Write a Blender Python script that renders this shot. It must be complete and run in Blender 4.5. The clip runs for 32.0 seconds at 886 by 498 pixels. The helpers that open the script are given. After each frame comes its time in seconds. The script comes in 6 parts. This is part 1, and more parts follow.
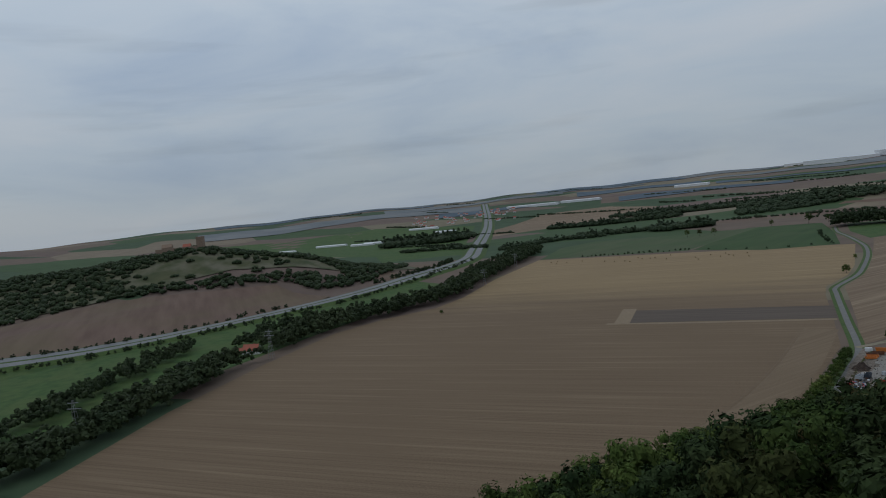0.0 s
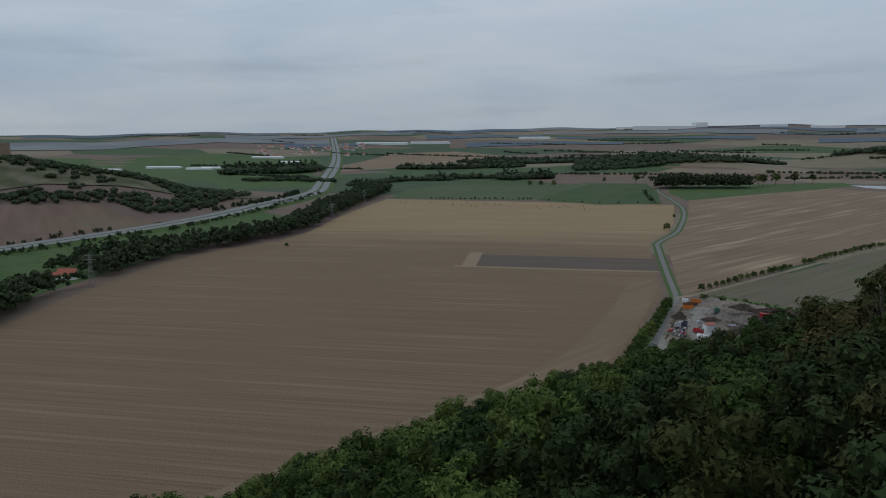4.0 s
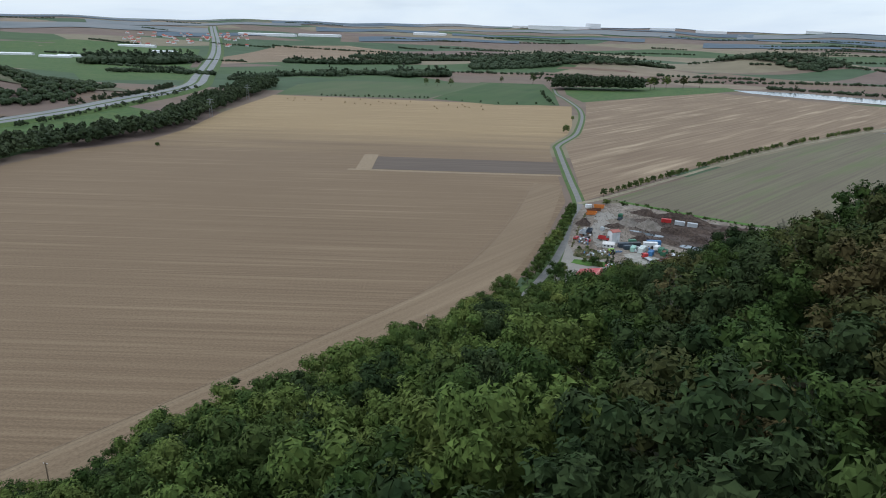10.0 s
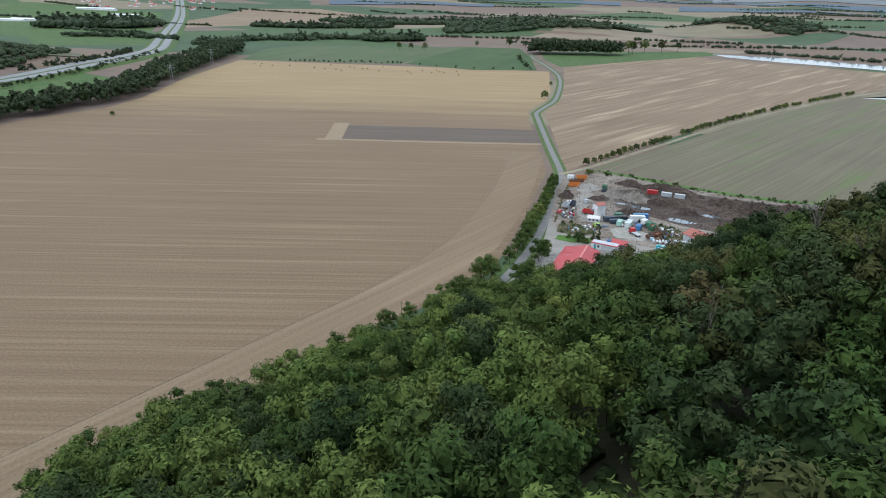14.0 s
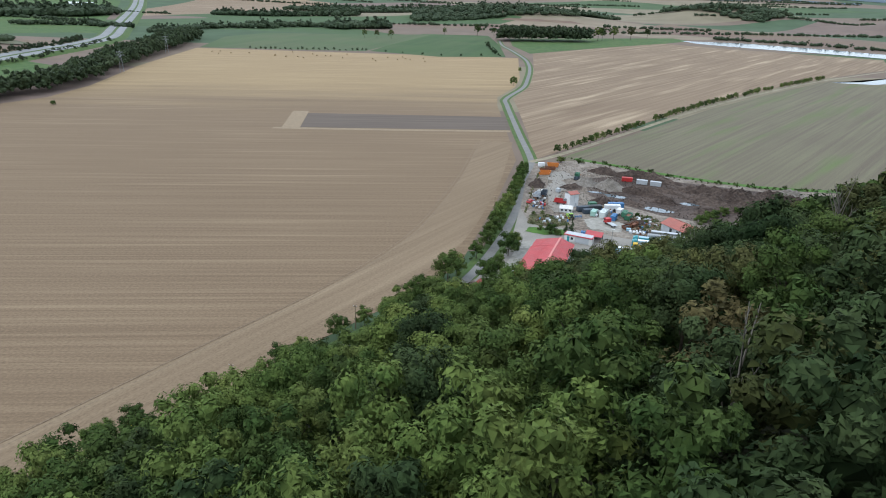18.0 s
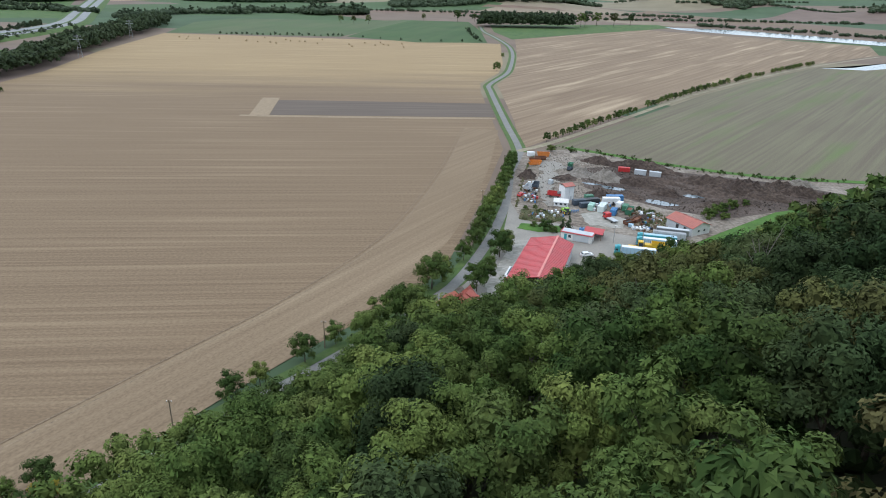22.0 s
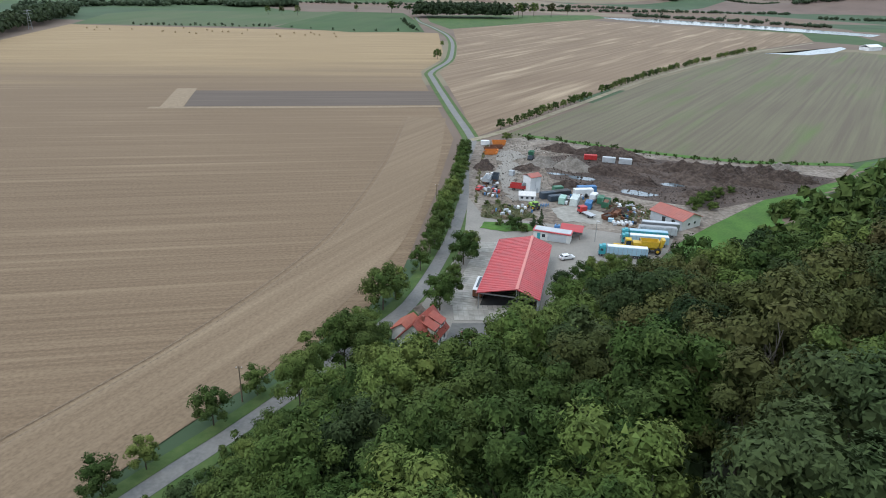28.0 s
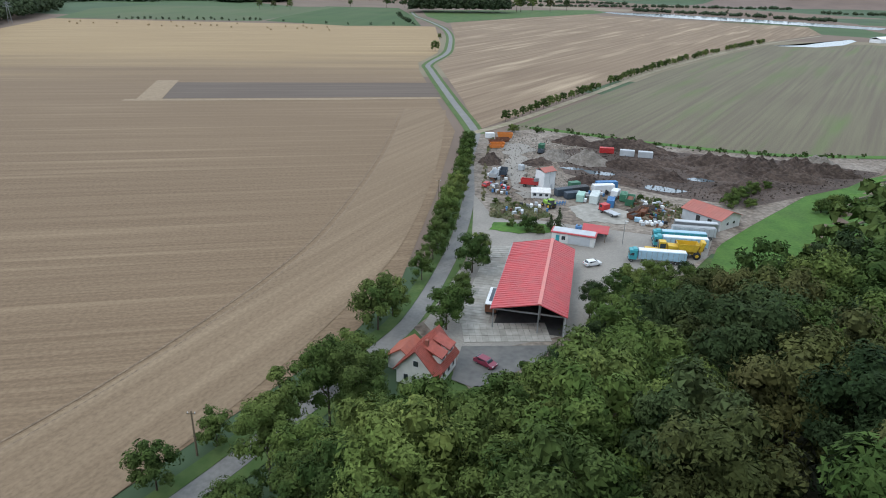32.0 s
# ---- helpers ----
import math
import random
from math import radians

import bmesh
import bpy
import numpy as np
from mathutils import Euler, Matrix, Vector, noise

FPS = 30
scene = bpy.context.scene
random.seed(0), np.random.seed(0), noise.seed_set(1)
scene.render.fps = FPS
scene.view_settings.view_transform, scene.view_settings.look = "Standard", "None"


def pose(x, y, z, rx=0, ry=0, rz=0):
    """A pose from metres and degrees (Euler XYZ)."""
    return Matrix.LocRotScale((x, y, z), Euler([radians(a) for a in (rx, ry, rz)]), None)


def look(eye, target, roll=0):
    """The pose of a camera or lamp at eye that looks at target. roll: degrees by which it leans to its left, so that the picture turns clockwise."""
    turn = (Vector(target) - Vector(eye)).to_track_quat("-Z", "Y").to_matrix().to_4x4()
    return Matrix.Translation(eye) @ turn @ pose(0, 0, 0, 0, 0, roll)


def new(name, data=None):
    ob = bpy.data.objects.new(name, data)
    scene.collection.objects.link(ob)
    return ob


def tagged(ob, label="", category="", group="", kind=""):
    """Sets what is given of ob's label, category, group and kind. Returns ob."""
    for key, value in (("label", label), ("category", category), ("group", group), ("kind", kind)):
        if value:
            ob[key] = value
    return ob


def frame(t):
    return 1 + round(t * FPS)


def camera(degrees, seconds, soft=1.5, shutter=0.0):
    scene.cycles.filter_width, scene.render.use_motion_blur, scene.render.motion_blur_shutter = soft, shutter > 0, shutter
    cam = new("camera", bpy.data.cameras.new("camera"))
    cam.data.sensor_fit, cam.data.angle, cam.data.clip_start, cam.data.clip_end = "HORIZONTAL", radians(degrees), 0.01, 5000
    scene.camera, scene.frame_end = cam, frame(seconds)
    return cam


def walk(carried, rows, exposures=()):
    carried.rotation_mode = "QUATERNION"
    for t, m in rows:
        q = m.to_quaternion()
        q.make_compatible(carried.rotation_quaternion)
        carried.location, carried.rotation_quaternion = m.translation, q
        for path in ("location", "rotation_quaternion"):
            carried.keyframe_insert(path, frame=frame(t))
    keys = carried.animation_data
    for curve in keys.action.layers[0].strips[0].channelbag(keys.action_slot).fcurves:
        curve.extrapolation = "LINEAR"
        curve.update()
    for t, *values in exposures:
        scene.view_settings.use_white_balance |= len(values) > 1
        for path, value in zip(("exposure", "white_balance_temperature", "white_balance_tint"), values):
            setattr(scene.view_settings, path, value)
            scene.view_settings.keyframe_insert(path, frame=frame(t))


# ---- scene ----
cam = camera(67.6, 32, soft=1.0)
PATH = [
    (0, (32.580, -160.785, 112.796), (31.457, -159.137, 112.650), -6.20),
    (0.5, (31.670, -161.130, 112.776), (30.572, -159.464, 112.627), -6.09),
    (1, (30.652, -161.203, 112.667), (29.580, -159.521, 112.515), -5.74),
    (1.5, (29.310, -160.831, 112.461), (28.267, -159.132, 112.306), -5.35),
    (2, (27.638, -159.994, 112.137), (26.648, -158.267, 111.948), -4.22),
    (2.5, (25.813, -158.867, 111.713), (24.929, -157.088, 111.477), -3.00),
    (3, (24.030, -157.602, 111.286), (23.210, -155.799, 111.007), -2.01),
    (3.5, (22.415, -156.159, 110.941), (21.651, -154.339, 110.620), -1.28),
    (4, (21.011, -154.464, 110.666), (20.306, -152.627, 110.307), -0.61),
    (4.5, (19.798, -152.461, 110.409), (19.153, -150.608, 110.020), -0.30),
    (6.5, (15.515, -141.967, 108.424), (14.989, -140.093, 107.967), 0.90),
    (7, (14.462, -139.642, 108.059), (13.954, -137.764, 107.595), 1.01),
    (7.5, (13.593, -137.392, 107.642), (13.106, -135.513, 107.162), 1.19),
    (8, (12.839, -135.129, 107.192), (12.373, -133.253, 106.675), 1.21),
    (8.5, (12.158, -132.755, 106.776), (11.714, -130.886, 106.220), 1.29),
    (9, (11.537, -130.237, 106.386), (11.117, -128.373, 105.795), 1.31),
    (9.5, (10.864, -127.661, 106.001), (10.464, -125.802, 105.381), 1.40),
    (10, (10.090, -125.131, 105.661), (9.712, -123.276, 105.017), 1.49),
    (10.5, (9.326, -122.647, 105.385), (8.969, -120.794, 104.724), 1.51),
    (11, (8.645, -120.102, 105.101), (8.304, -118.249, 104.430), 1.58),
    (11.5, (8.066, -117.382, 104.750), (7.732, -115.531, 104.071), 1.51),
    (12, (7.562, -114.524, 104.370), (7.234, -112.675, 103.683), 1.50),
    (12.5, (7.017, -111.705, 104.011), (6.696, -109.856, 103.320), 1.50),
    (13, (6.483, -108.989, 103.663), (6.171, -107.142, 102.963), 1.50),
    (13.5, (6.144, -106.366, 103.260), (5.838, -104.526, 102.539), 1.51),
    (14, (6.147, -103.861, 102.613), (5.848, -102.025, 101.879), 1.60),
    (14.5, (6.389, -101.447, 101.820), (6.098, -99.613, 101.078), 1.70),
    (16.5, (7.388, -91.082, 98.394), (7.173, -89.244, 97.634), 1.60),
    (17, (7.595, -88.368, 97.453), (7.382, -86.530, 96.694), 1.52),
    (17.5, (7.545, -85.401, 96.561), (7.332, -83.562, 95.805), 1.68),
    (18, (7.100, -82.034, 95.818), (6.884, -80.195, 95.061), 1.61),
    (18.5, (6.582, -78.519, 95.012), (6.366, -76.680, 94.254), 1.61),
    (19, (6.133, -75.001, 94.069), (5.916, -73.164, 93.310), 1.68),
    (19.5, (5.613, -71.438, 93.098), (5.393, -69.601, 92.338), 1.61),
    (20, (5.004, -67.872, 92.091), (4.790, -66.034, 91.331), 1.60),
    (20.5, (4.426, -64.372, 91.033), (4.228, -62.534, 90.271), 1.70),
    (21, (3.958, -60.979, 89.989), (3.777, -59.142, 89.220), 1.79),
    (21.5, (3.524, -57.684, 89.039), (3.357, -55.848, 88.265), 1.80),
    (22, (3.014, -54.468, 88.133), (2.858, -52.634, 87.351), 1.80),
    (22.5, (2.430, -51.285, 87.187), (2.283, -49.453, 86.399), 1.80),
    (23, (1.857, -48.068, 86.192), (1.718, -46.235, 85.404), 1.80),
    (23.5, (1.337, -44.822, 85.181), (1.206, -42.988, 84.394), 1.80),
    (24, (0.844, -41.620, 84.148), (0.727, -39.785, 83.361), 1.80),
    (24.5, (0.312, -38.472, 83.060), (0.211, -36.636, 82.273), 1.81),
    (25, (-0.279, -35.328, 81.908), (-0.362, -33.490, 81.123), 1.89),
    (25.5, (-0.839, -32.174, 80.719), (-0.911, -30.336, 79.934), 1.90),
    (26, (-1.318, -28.980, 79.535), (-1.373, -27.141, 78.750), 1.81),
    (26.5, (-1.748, -25.751, 78.379), (-1.779, -23.912, 77.593), 1.80),
    (28.5, (-3.294, -12.745, 73.087), (-3.266, -10.904, 72.305), 1.80),
    (29, (-3.554, -9.413, 71.986), (-3.527, -7.573, 71.203), 1.71),
    (29.5, (-3.769, -6.038, 70.774), (-3.742, -4.197, 69.991), 1.69),
    (30, (-3.937, -2.675, 69.478), (-3.908, -0.835, 68.695), 1.61),
    (30.5, (-4.061, 0.569, 68.201), (-4.031, 2.410, 67.419), 1.60),
    (31, (-4.199, 3.643, 67.021), (-4.168, 5.484, 66.240), 1.60),
    (31.5, (-4.419, 6.496, 65.994), (-4.387, 8.337, 65.212), 1.60),
    (32, (-4.744, 8.934, 65.162), (-4.711, 10.774, 64.379), 1.70),
]
EXPOSURES = [(0, -1.4), (1.5, -1.4), (3, -1.3), (4.5, -1.16), (6.5, -0.87), (9, -0.38), (11.5, 0.02), (14, 0.2), (20, 0.28), (26, 0.22), (32, 0.18)]
walk(cam, [(t, look(eye, target, roll)) for t, eye, target, roll in PATH], EXPOSURES)

# ---- world, sun ----
SUN_DIR = Vector((-0.45, -0.35, 0.82)).normalized()
world = bpy.data.worlds.new("world")
scene.world = world
world.use_nodes = True
wn, wl = world.node_tree.nodes, world.node_tree.links
wn.clear()
w_out = wn.new("ShaderNodeOutputWorld")
w_bg = wn.new("ShaderNodeBackground")
w_sky = wn.new("ShaderNodeTexSky")
w_sky.sky_type, w_sky.sun_disc = "NISHITA", False
w_sky.sun_elevation = math.asin(SUN_DIR.z)
w_sky.sun_rotation = math.atan2(SUN_DIR.x, SUN_DIR.y)
w_sky.altitude = 300
w_geo = wn.new("ShaderNodeTexCoord")
w_map = wn.new("ShaderNodeMapping")
w_map.inputs["Scale"].default_value = (1.3, 1.3, 5.0)
w_noise = wn.new("ShaderNodeTexNoise")
w_noise.inputs["Scale"].default_value = 1.7
w_noise.inputs["Detail"].default_value = 7
w_noise.inputs["Roughness"].default_value = 0.55
w_noise.inputs["Distortion"].default_value = 0.4
w_ramp = wn.new("ShaderNodeValToRGB")
w_ramp.color_ramp.elements[0].position, w_ramp.color_ramp.elements[0].color = 0.30, (0.43, 0.53, 0.67, 1)
w_ramp.color_ramp.elements[1].position, w_ramp.color_ramp.elements[1].color = 0.70, (0.62, 0.68, 0.75, 1)
w_mid = w_ramp.color_ramp.elements.new(0.5)
w_mid.color = (0.54, 0.63, 0.73, 1)
w_scale = wn.new("ShaderNodeVectorMath")
w_scale.operation = "SCALE"
w_scale.inputs["Scale"].default_value = 0.10
w_mix = wn.new("ShaderNodeMix")
w_mix.data_type = "RGBA"
w_mix.inputs["Factor"].default_value = 0.86
wl.new(w_geo.outputs["Generated"], w_map.inputs["Vector"])
wl.new(w_map.outputs["Vector"], w_noise.inputs["Vector"])
wl.new(w_noise.outputs["Fac"], w_ramp.inputs["Fac"])
wl.new(w_sky.outputs["Color"], w_scale.inputs[0])
wl.new(w_scale.outputs["Vector"], w_mix.inputs["A"])
# an overcast sky: brighter overhead than at the horizon, with a few darker streaks of cloud
w_sep = wn.new("ShaderNodeSeparateXYZ")
wl.new(w_geo.outputs["Generated"], w_sep.inputs["Vector"])
w_rise = wn.new("ShaderNodeMapRange")
w_rise.inputs["From Min"].default_value, w_rise.inputs["From Max"].default_value = 0.04, 0.34
w_rise.inputs["To Min"].default_value, w_rise.inputs["To Max"].default_value = 1.0, 1.50
wl.new(w_sep.outputs["Z"], w_rise.inputs["Value"])
w_long = wn.new("ShaderNodeMapping")
w_long.inputs["Scale"].default_value = (1.6, 1.6, 17.0)
wl.new(w_geo.outputs["Generated"], w_long.inputs["Vector"])
w_streak = wn.new("ShaderNodeTexNoise")
w_streak.inputs["Scale"].default_value, w_streak.inputs["Detail"].default_value = 1.5, 6
wl.new(w_long.outputs["Vector"], w_streak.inputs["Vector"])
w_dim = wn.new("ShaderNodeMapRange")
w_dim.inputs["From Min"].default_value, w_dim.inputs["From Max"].default_value = 0.56, 0.72
w_dim.inputs["To Min"].default_value, w_dim.inputs["To Max"].default_value = 1.0, 0.86
wl.new(w_streak.outputs["Fac"], w_dim.inputs["Value"])
w_both = wn.new("ShaderNodeMath")
w_both.operation = "MULTIPLY"
wl.new(w_rise.outputs["Result"], w_both.inputs[0])
wl.new(w_dim.outputs["Result"], w_both.inputs[1])
w_cloud = wn.new("ShaderNodeVectorMath")
w_cloud.operation = "SCALE"
wl.new(w_ramp.outputs["Color"], w_cloud.inputs[0])
wl.new(w_both.outputs["Value"], w_cloud.inputs["Scale"])
wl.new(w_cloud.outputs["Vector"], w_mix.inputs["B"])
wl.new(w_mix.outputs["Result"], w_bg.inputs["Color"])
wl.new(w_bg.outputs["Background"], w_out.inputs["Surface"])
w_bg.inputs["Strength"].default_value = 1.65

sun = new("sun", bpy.data.lights.new("sun", "SUN"))
sun.data.energy, sun.data.angle, sun.data.color = 0.7, radians(14), (1.0, 0.95, 0.88)
sun.matrix_world = look(tuple(SUN_DIR * 300), (0, 0, 0))


# ---- materials ----
ALBEDO = 0.86  # all paints and soils together


def tuned(c):
    return tuple(v * ALBEDO for v in c)


def material(name, c1, c2, scale=1.0, rough=0.9, stretch=(1, 1, 1), turn=0.0, c3=None, scale3=0.05, bump=0.0,
             bump_scale=None, metal=0.0, per_object=0.0, detail=5.0, spread=0.25, spec=0.3, mix3=0.5, grain=0.0, grain_scale=1.3, per_leaf=0.0):
    """Two colours by fine noise, a third by a coarse one; relief; variation from object to object. Scales in 1/m."""
    c1, c2, c3 = tuned(c1), tuned(c2), tuned(c3) if c3 else None
    m = bpy.data.materials.new(name)
    m.use_nodes = True
    n, l = m.node_tree.nodes, m.node_tree.links
    b = n["Principled BSDF"]
    b.inputs["Roughness"].default_value, b.inputs["Metallic"].default_value = rough, metal
    b.inputs["Specular IOR Level"].default_value = spec
    geo = n.new("ShaderNodeNewGeometry")
    mp = n.new("ShaderNodeMapping")
    mp.vector_type = "TEXTURE"
    mp.inputs["Rotation"].default_value = (0, 0, radians(turn))
    mp.inputs["Scale"].default_value = [1 / (scale * s) for s in stretch]
    l.new(geo.outputs["Position"], mp.inputs["Vector"])
    nz = n.new("ShaderNodeTexNoise")
    nz.inputs["Scale"].default_value, nz.inputs["Detail"].default_value = 1.0, detail
    l.new(mp.outputs["Vector"], nz.inputs["Vector"])
    rp = n.new("ShaderNodeValToRGB")
    rp.color_ramp.elements[0].position, rp.color_ramp.elements[0].color = 0.5 - spread, (*c1, 1)
    rp.color_ramp.elements[1].position, rp.color_ramp.elements[1].color = 0.5 + spread, (*c2, 1)
    l.new(nz.outputs["Fac"], rp.inputs["Fac"])
    col = rp.outputs["Color"]
    if c3:
        n3 = n.new("ShaderNodeTexNoise")
        n3.inputs["Scale"].default_value, n3.inputs["Detail"].default_value = scale3, 3
        l.new(geo.outputs["Position"], n3.inputs["Vector"])
        r3 = n.new("ShaderNodeMapRange")
        r3.inputs["From Min"].default_value, r3.inputs["From Max"].default_value = 0.42, 0.66
        r3.inputs["To Max"].default_value = mix3
        l.new(n3.outputs["Fac"], r3.inputs["Value"])
        mx = n.new("ShaderNodeMix")
        mx.data_type = "RGBA"
        mx.inputs["B"].default_value = (*c3, 1)
        l.new(r3.outputs["Result"], mx.inputs["Factor"])
        l.new(col, mx.inputs["A"])
        col = mx.outputs["Result"]
    if grain:
        ng = n.new("ShaderNodeTexNoise")
        ng.inputs["Scale"].default_value, ng.inputs["Detail"].default_value = grain_scale, 3
        l.new(geo.outputs["Position"], ng.inputs["Vector"])
        rg = n.new("ShaderNodeMapRange")
        rg.inputs["From Min"].default_value, rg.inputs["From Max"].default_value = 0.3, 0.7
        rg.inputs["To Min"].default_value, rg.inputs["To Max"].default_value = 1 - grain, 1 + grain
        l.new(ng.outputs["Fac"], rg.inputs["Value"])
        hg = n.new("ShaderNodeHueSaturation")
        l.new(col, hg.inputs["Color"])
        l.new(rg.outputs["Result"], hg.inputs["Value"])
        col = hg.outputs["Color"]
    if per_leaf:
        rl = n.new("ShaderNodeMapRange")
        rl.inputs["To Min"].default_value, rl.inputs["To Max"].default_value = 1 - per_leaf, 1 + per_leaf
        l.new(geo.outputs["Random Per Island"], rl.inputs["Value"])
        hl = n.new("ShaderNodeHueSaturation")
        l.new(col, hl.inputs["Color"])
        l.new(rl.outputs["Result"], hl.inputs["Value"])
        col = hl.outputs["Color"]
    if per_object:
        oi = n.new("ShaderNodeObjectInfo")
        hs = n.new("ShaderNodeHueSaturation")
        mr = n.new("ShaderNodeMapRange")
        mr.inputs["To Min"].default_value, mr.inputs["To Max"].default_value = 1 - per_object, 1 + per_object
        mh = n.new("ShaderNodeMapRange")
        mh.inputs["To Min"].default_value, mh.inputs["To Max"].default_value = 0.5 + per_object * 0.05, 0.5 - per_object * 0.05
        l.new(oi.outputs["Random"], mr.inputs["Value"])
        l.new(oi.outputs["Random"], mh.inputs["Value"])
        l.new(mr.outputs["Result"], hs.inputs["Value"])
        l.new(mh.outputs["Result"], hs.inputs["Hue"])
        l.new(col, hs.inputs["Color"])
        col = hs.outputs["Color"]
    l.new(col, b.inputs["Base Color"])
    if bump:
        nb = n.new("ShaderNodeTexNoise")
        nb.inputs["Scale"].default_value, nb.inputs["Detail"].default_value = bump_scale or scale * 3, 4
        l.new(geo.outputs["Position"], nb.inputs["Vector"])
        bp = n.new("ShaderNodeBump")
        bp.inputs["Strength"].default_value, bp.inputs["Distance"].default_value = 0.6, bump
        l.new(nb.outputs["Fac"], bp.inputs["Height"])
        l.new(bp.outputs["Normal"], b.inputs["Normal"])
    return m


ROWS = 10.8  # heading of the drilled rows, degrees


def field_material(name, dark, base, pale, turn, fine=0.9, streak=0.30, far=None, edge=(440, 570), patch=0.35, lines=0.55):
    """Drilled stubble: fine rows, a few pale straw swaths, faint wide bands and patches; far: a second set of colours past a line across the rows."""
    dark, base, pale = tuned(dark), tuned(base), tuned(pale)
    m = bpy.data.materials.new(name)
    m.use_nodes = True
    n, l = m.node_tree.nodes, m.node_tree.links
    b = n["Principled BSDF"]
    b.inputs["Roughness"].default_value, b.inputs["Specular IOR Level"].default_value = 0.95, 0.2
    geo = n.new("ShaderNodeNewGeometry")
    rot = n.new("ShaderNodeVectorRotate")
    rot.rotation_type = "Z_AXIS"
    rot.inputs["Angle"].default_value = -radians(turn)
    l.new(geo.outputs["Position"], rot.inputs["Vector"])

    def noise_at(sx, sy, detail, lo, hi, to=(0.0, 1.0)):
        sc = n.new("ShaderNodeVectorMath")
        sc.operation = "MULTIPLY"
        sc.inputs[1].default_value = (sx, sy, 0.0)
        l.new(rot.outputs["Vector"], sc.inputs[0])
        nz = n.new("ShaderNodeTexNoise")
        nz.inputs["Scale"].default_value, nz.inputs["Detail"].default_value = 1.0, detail
        l.new(sc.outputs["Vector"], nz.inputs["Vector"])
        r = n.new("ShaderNodeMapRange")
        r.inputs["From Min"].default_value, r.inputs["From Max"].default_value = lo, hi
        r.inputs["To Min"].default_value, r.inputs["To Max"].default_value = to
        l.new(nz.outputs["Fac"], r.inputs["Value"])
        return r.outputs["Result"]

    def blend(fac, a, c):
        mx = n.new("ShaderNodeMix")
        mx.data_type = "RGBA"
        for socket, v in ((mx.inputs["Factor"], fac), (mx.inputs["A"], a), (mx.inputs["B"], c)):
            if isinstance(v, tuple):
                socket.default_value = (*v, 1)
            else:
                l.new(v, socket)
        return mx.outputs["Result"]

    def coat(dk, bs, pl):
        c = blend(noise_at(0.006, fine, 3, 0.34, 0.66), dk, bs)
        c = blend(noise_at(0.006, streak, 4, 0.54, 0.72, (0.0, lines)), c, pl)
        return blend(noise_at(0.012, 0.012, 4, 0.45, 0.70, (0.0, patch)), c, dk)

    col = coat(dark, base, pale)
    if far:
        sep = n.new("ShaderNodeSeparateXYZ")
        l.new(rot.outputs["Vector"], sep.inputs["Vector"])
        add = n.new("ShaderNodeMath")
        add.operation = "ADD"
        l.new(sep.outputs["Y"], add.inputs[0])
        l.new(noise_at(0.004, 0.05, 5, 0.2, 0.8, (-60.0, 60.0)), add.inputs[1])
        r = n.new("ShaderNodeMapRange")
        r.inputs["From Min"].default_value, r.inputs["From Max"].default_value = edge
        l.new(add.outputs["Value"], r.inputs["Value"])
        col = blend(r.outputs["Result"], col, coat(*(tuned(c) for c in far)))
    hs = n.new("ShaderNodeHueSaturation")
    l.new(col, hs.inputs["Color"])
    l.new(noise_at(1.1, 1.6, 3, 0.3, 0.7, (0.84, 1.16)), hs.inputs["Value"])
    l.new(hs.outputs["Color"], b.inputs["Base Color"])
    bp = n.new("ShaderNodeBump")
    bp.inputs["Strength"].default_value, bp.inputs["Distance"].default_value = 0.5, 0.07
    l.new(noise_at(0.35, 2.4, 3, 0.0, 1.0), bp.inputs["Height"])
    l.new(bp.outputs["Normal"], b.inputs["Normal"])
    return m


M_HEADLAND = field_material("headland_stubble", (0.186, 0.132, 0.084), (0.228, 0.164, 0.106), (0.290, 0.216, 0.142), 62, 0.5, 0.16)
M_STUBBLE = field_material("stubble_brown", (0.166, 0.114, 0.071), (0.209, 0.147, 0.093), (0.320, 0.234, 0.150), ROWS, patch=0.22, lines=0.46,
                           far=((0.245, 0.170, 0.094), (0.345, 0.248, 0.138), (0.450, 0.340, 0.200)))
M_GOLD = material("golden_straw", (0.215, 0.150, 0.082), (0.385, 0.278, 0.155), 2.0, 0.95)
M_RUTS = material("worn_wheel_marks", (0.180, 0.130, 0.087), (0.225, 0.165, 0.111), 0.3, 0.95, grain=0.3)
M_STRAW = material("loose_straw", (0.225, 0.165, 0.106), (0.300, 0.225, 0.148), 0.5, 0.95, grain=0.2)
M_STRIP = material("tilled_soil", (0.097, 0.073, 0.057), (0.140, 0.108, 0.085), 0.25, 0.97, (0.05, 1, 1), ROWS, bump=0.08, bump_scale=2)
M_RSTUB = field_material("stubble_grey", (0.176, 0.122, 0.080), (0.260, 0.190, 0.128), (0.420, 0.325, 0.220), 57, 0.30, 0.085, lines=0.85)
M_GREENISH = field_material("sprouting_field", (0.128, 0.106, 0.076), (0.162, 0.148, 0.094), (0.112, 0.150, 0.056), 56, 0.34, 0.06, lines=0.95, patch=0.5)
M_BROWN = material("ploughed_reddish", (0.120, 0.074, 0.056), (0.190, 0.125, 0.095), 0.08, 0.95, (0.1, 1, 1), -35,
                   (0.16, 0.13, 0.07), 0.01)
M_GRASS = material("meadow_grass", (0.034, 0.076, 0.018), (0.068, 0.124, 0.030), 0.12, 0.95, c3=(0.09, 0.12, 0.035), scale3=0.03, bump=0.1, bump_scale=1.5)
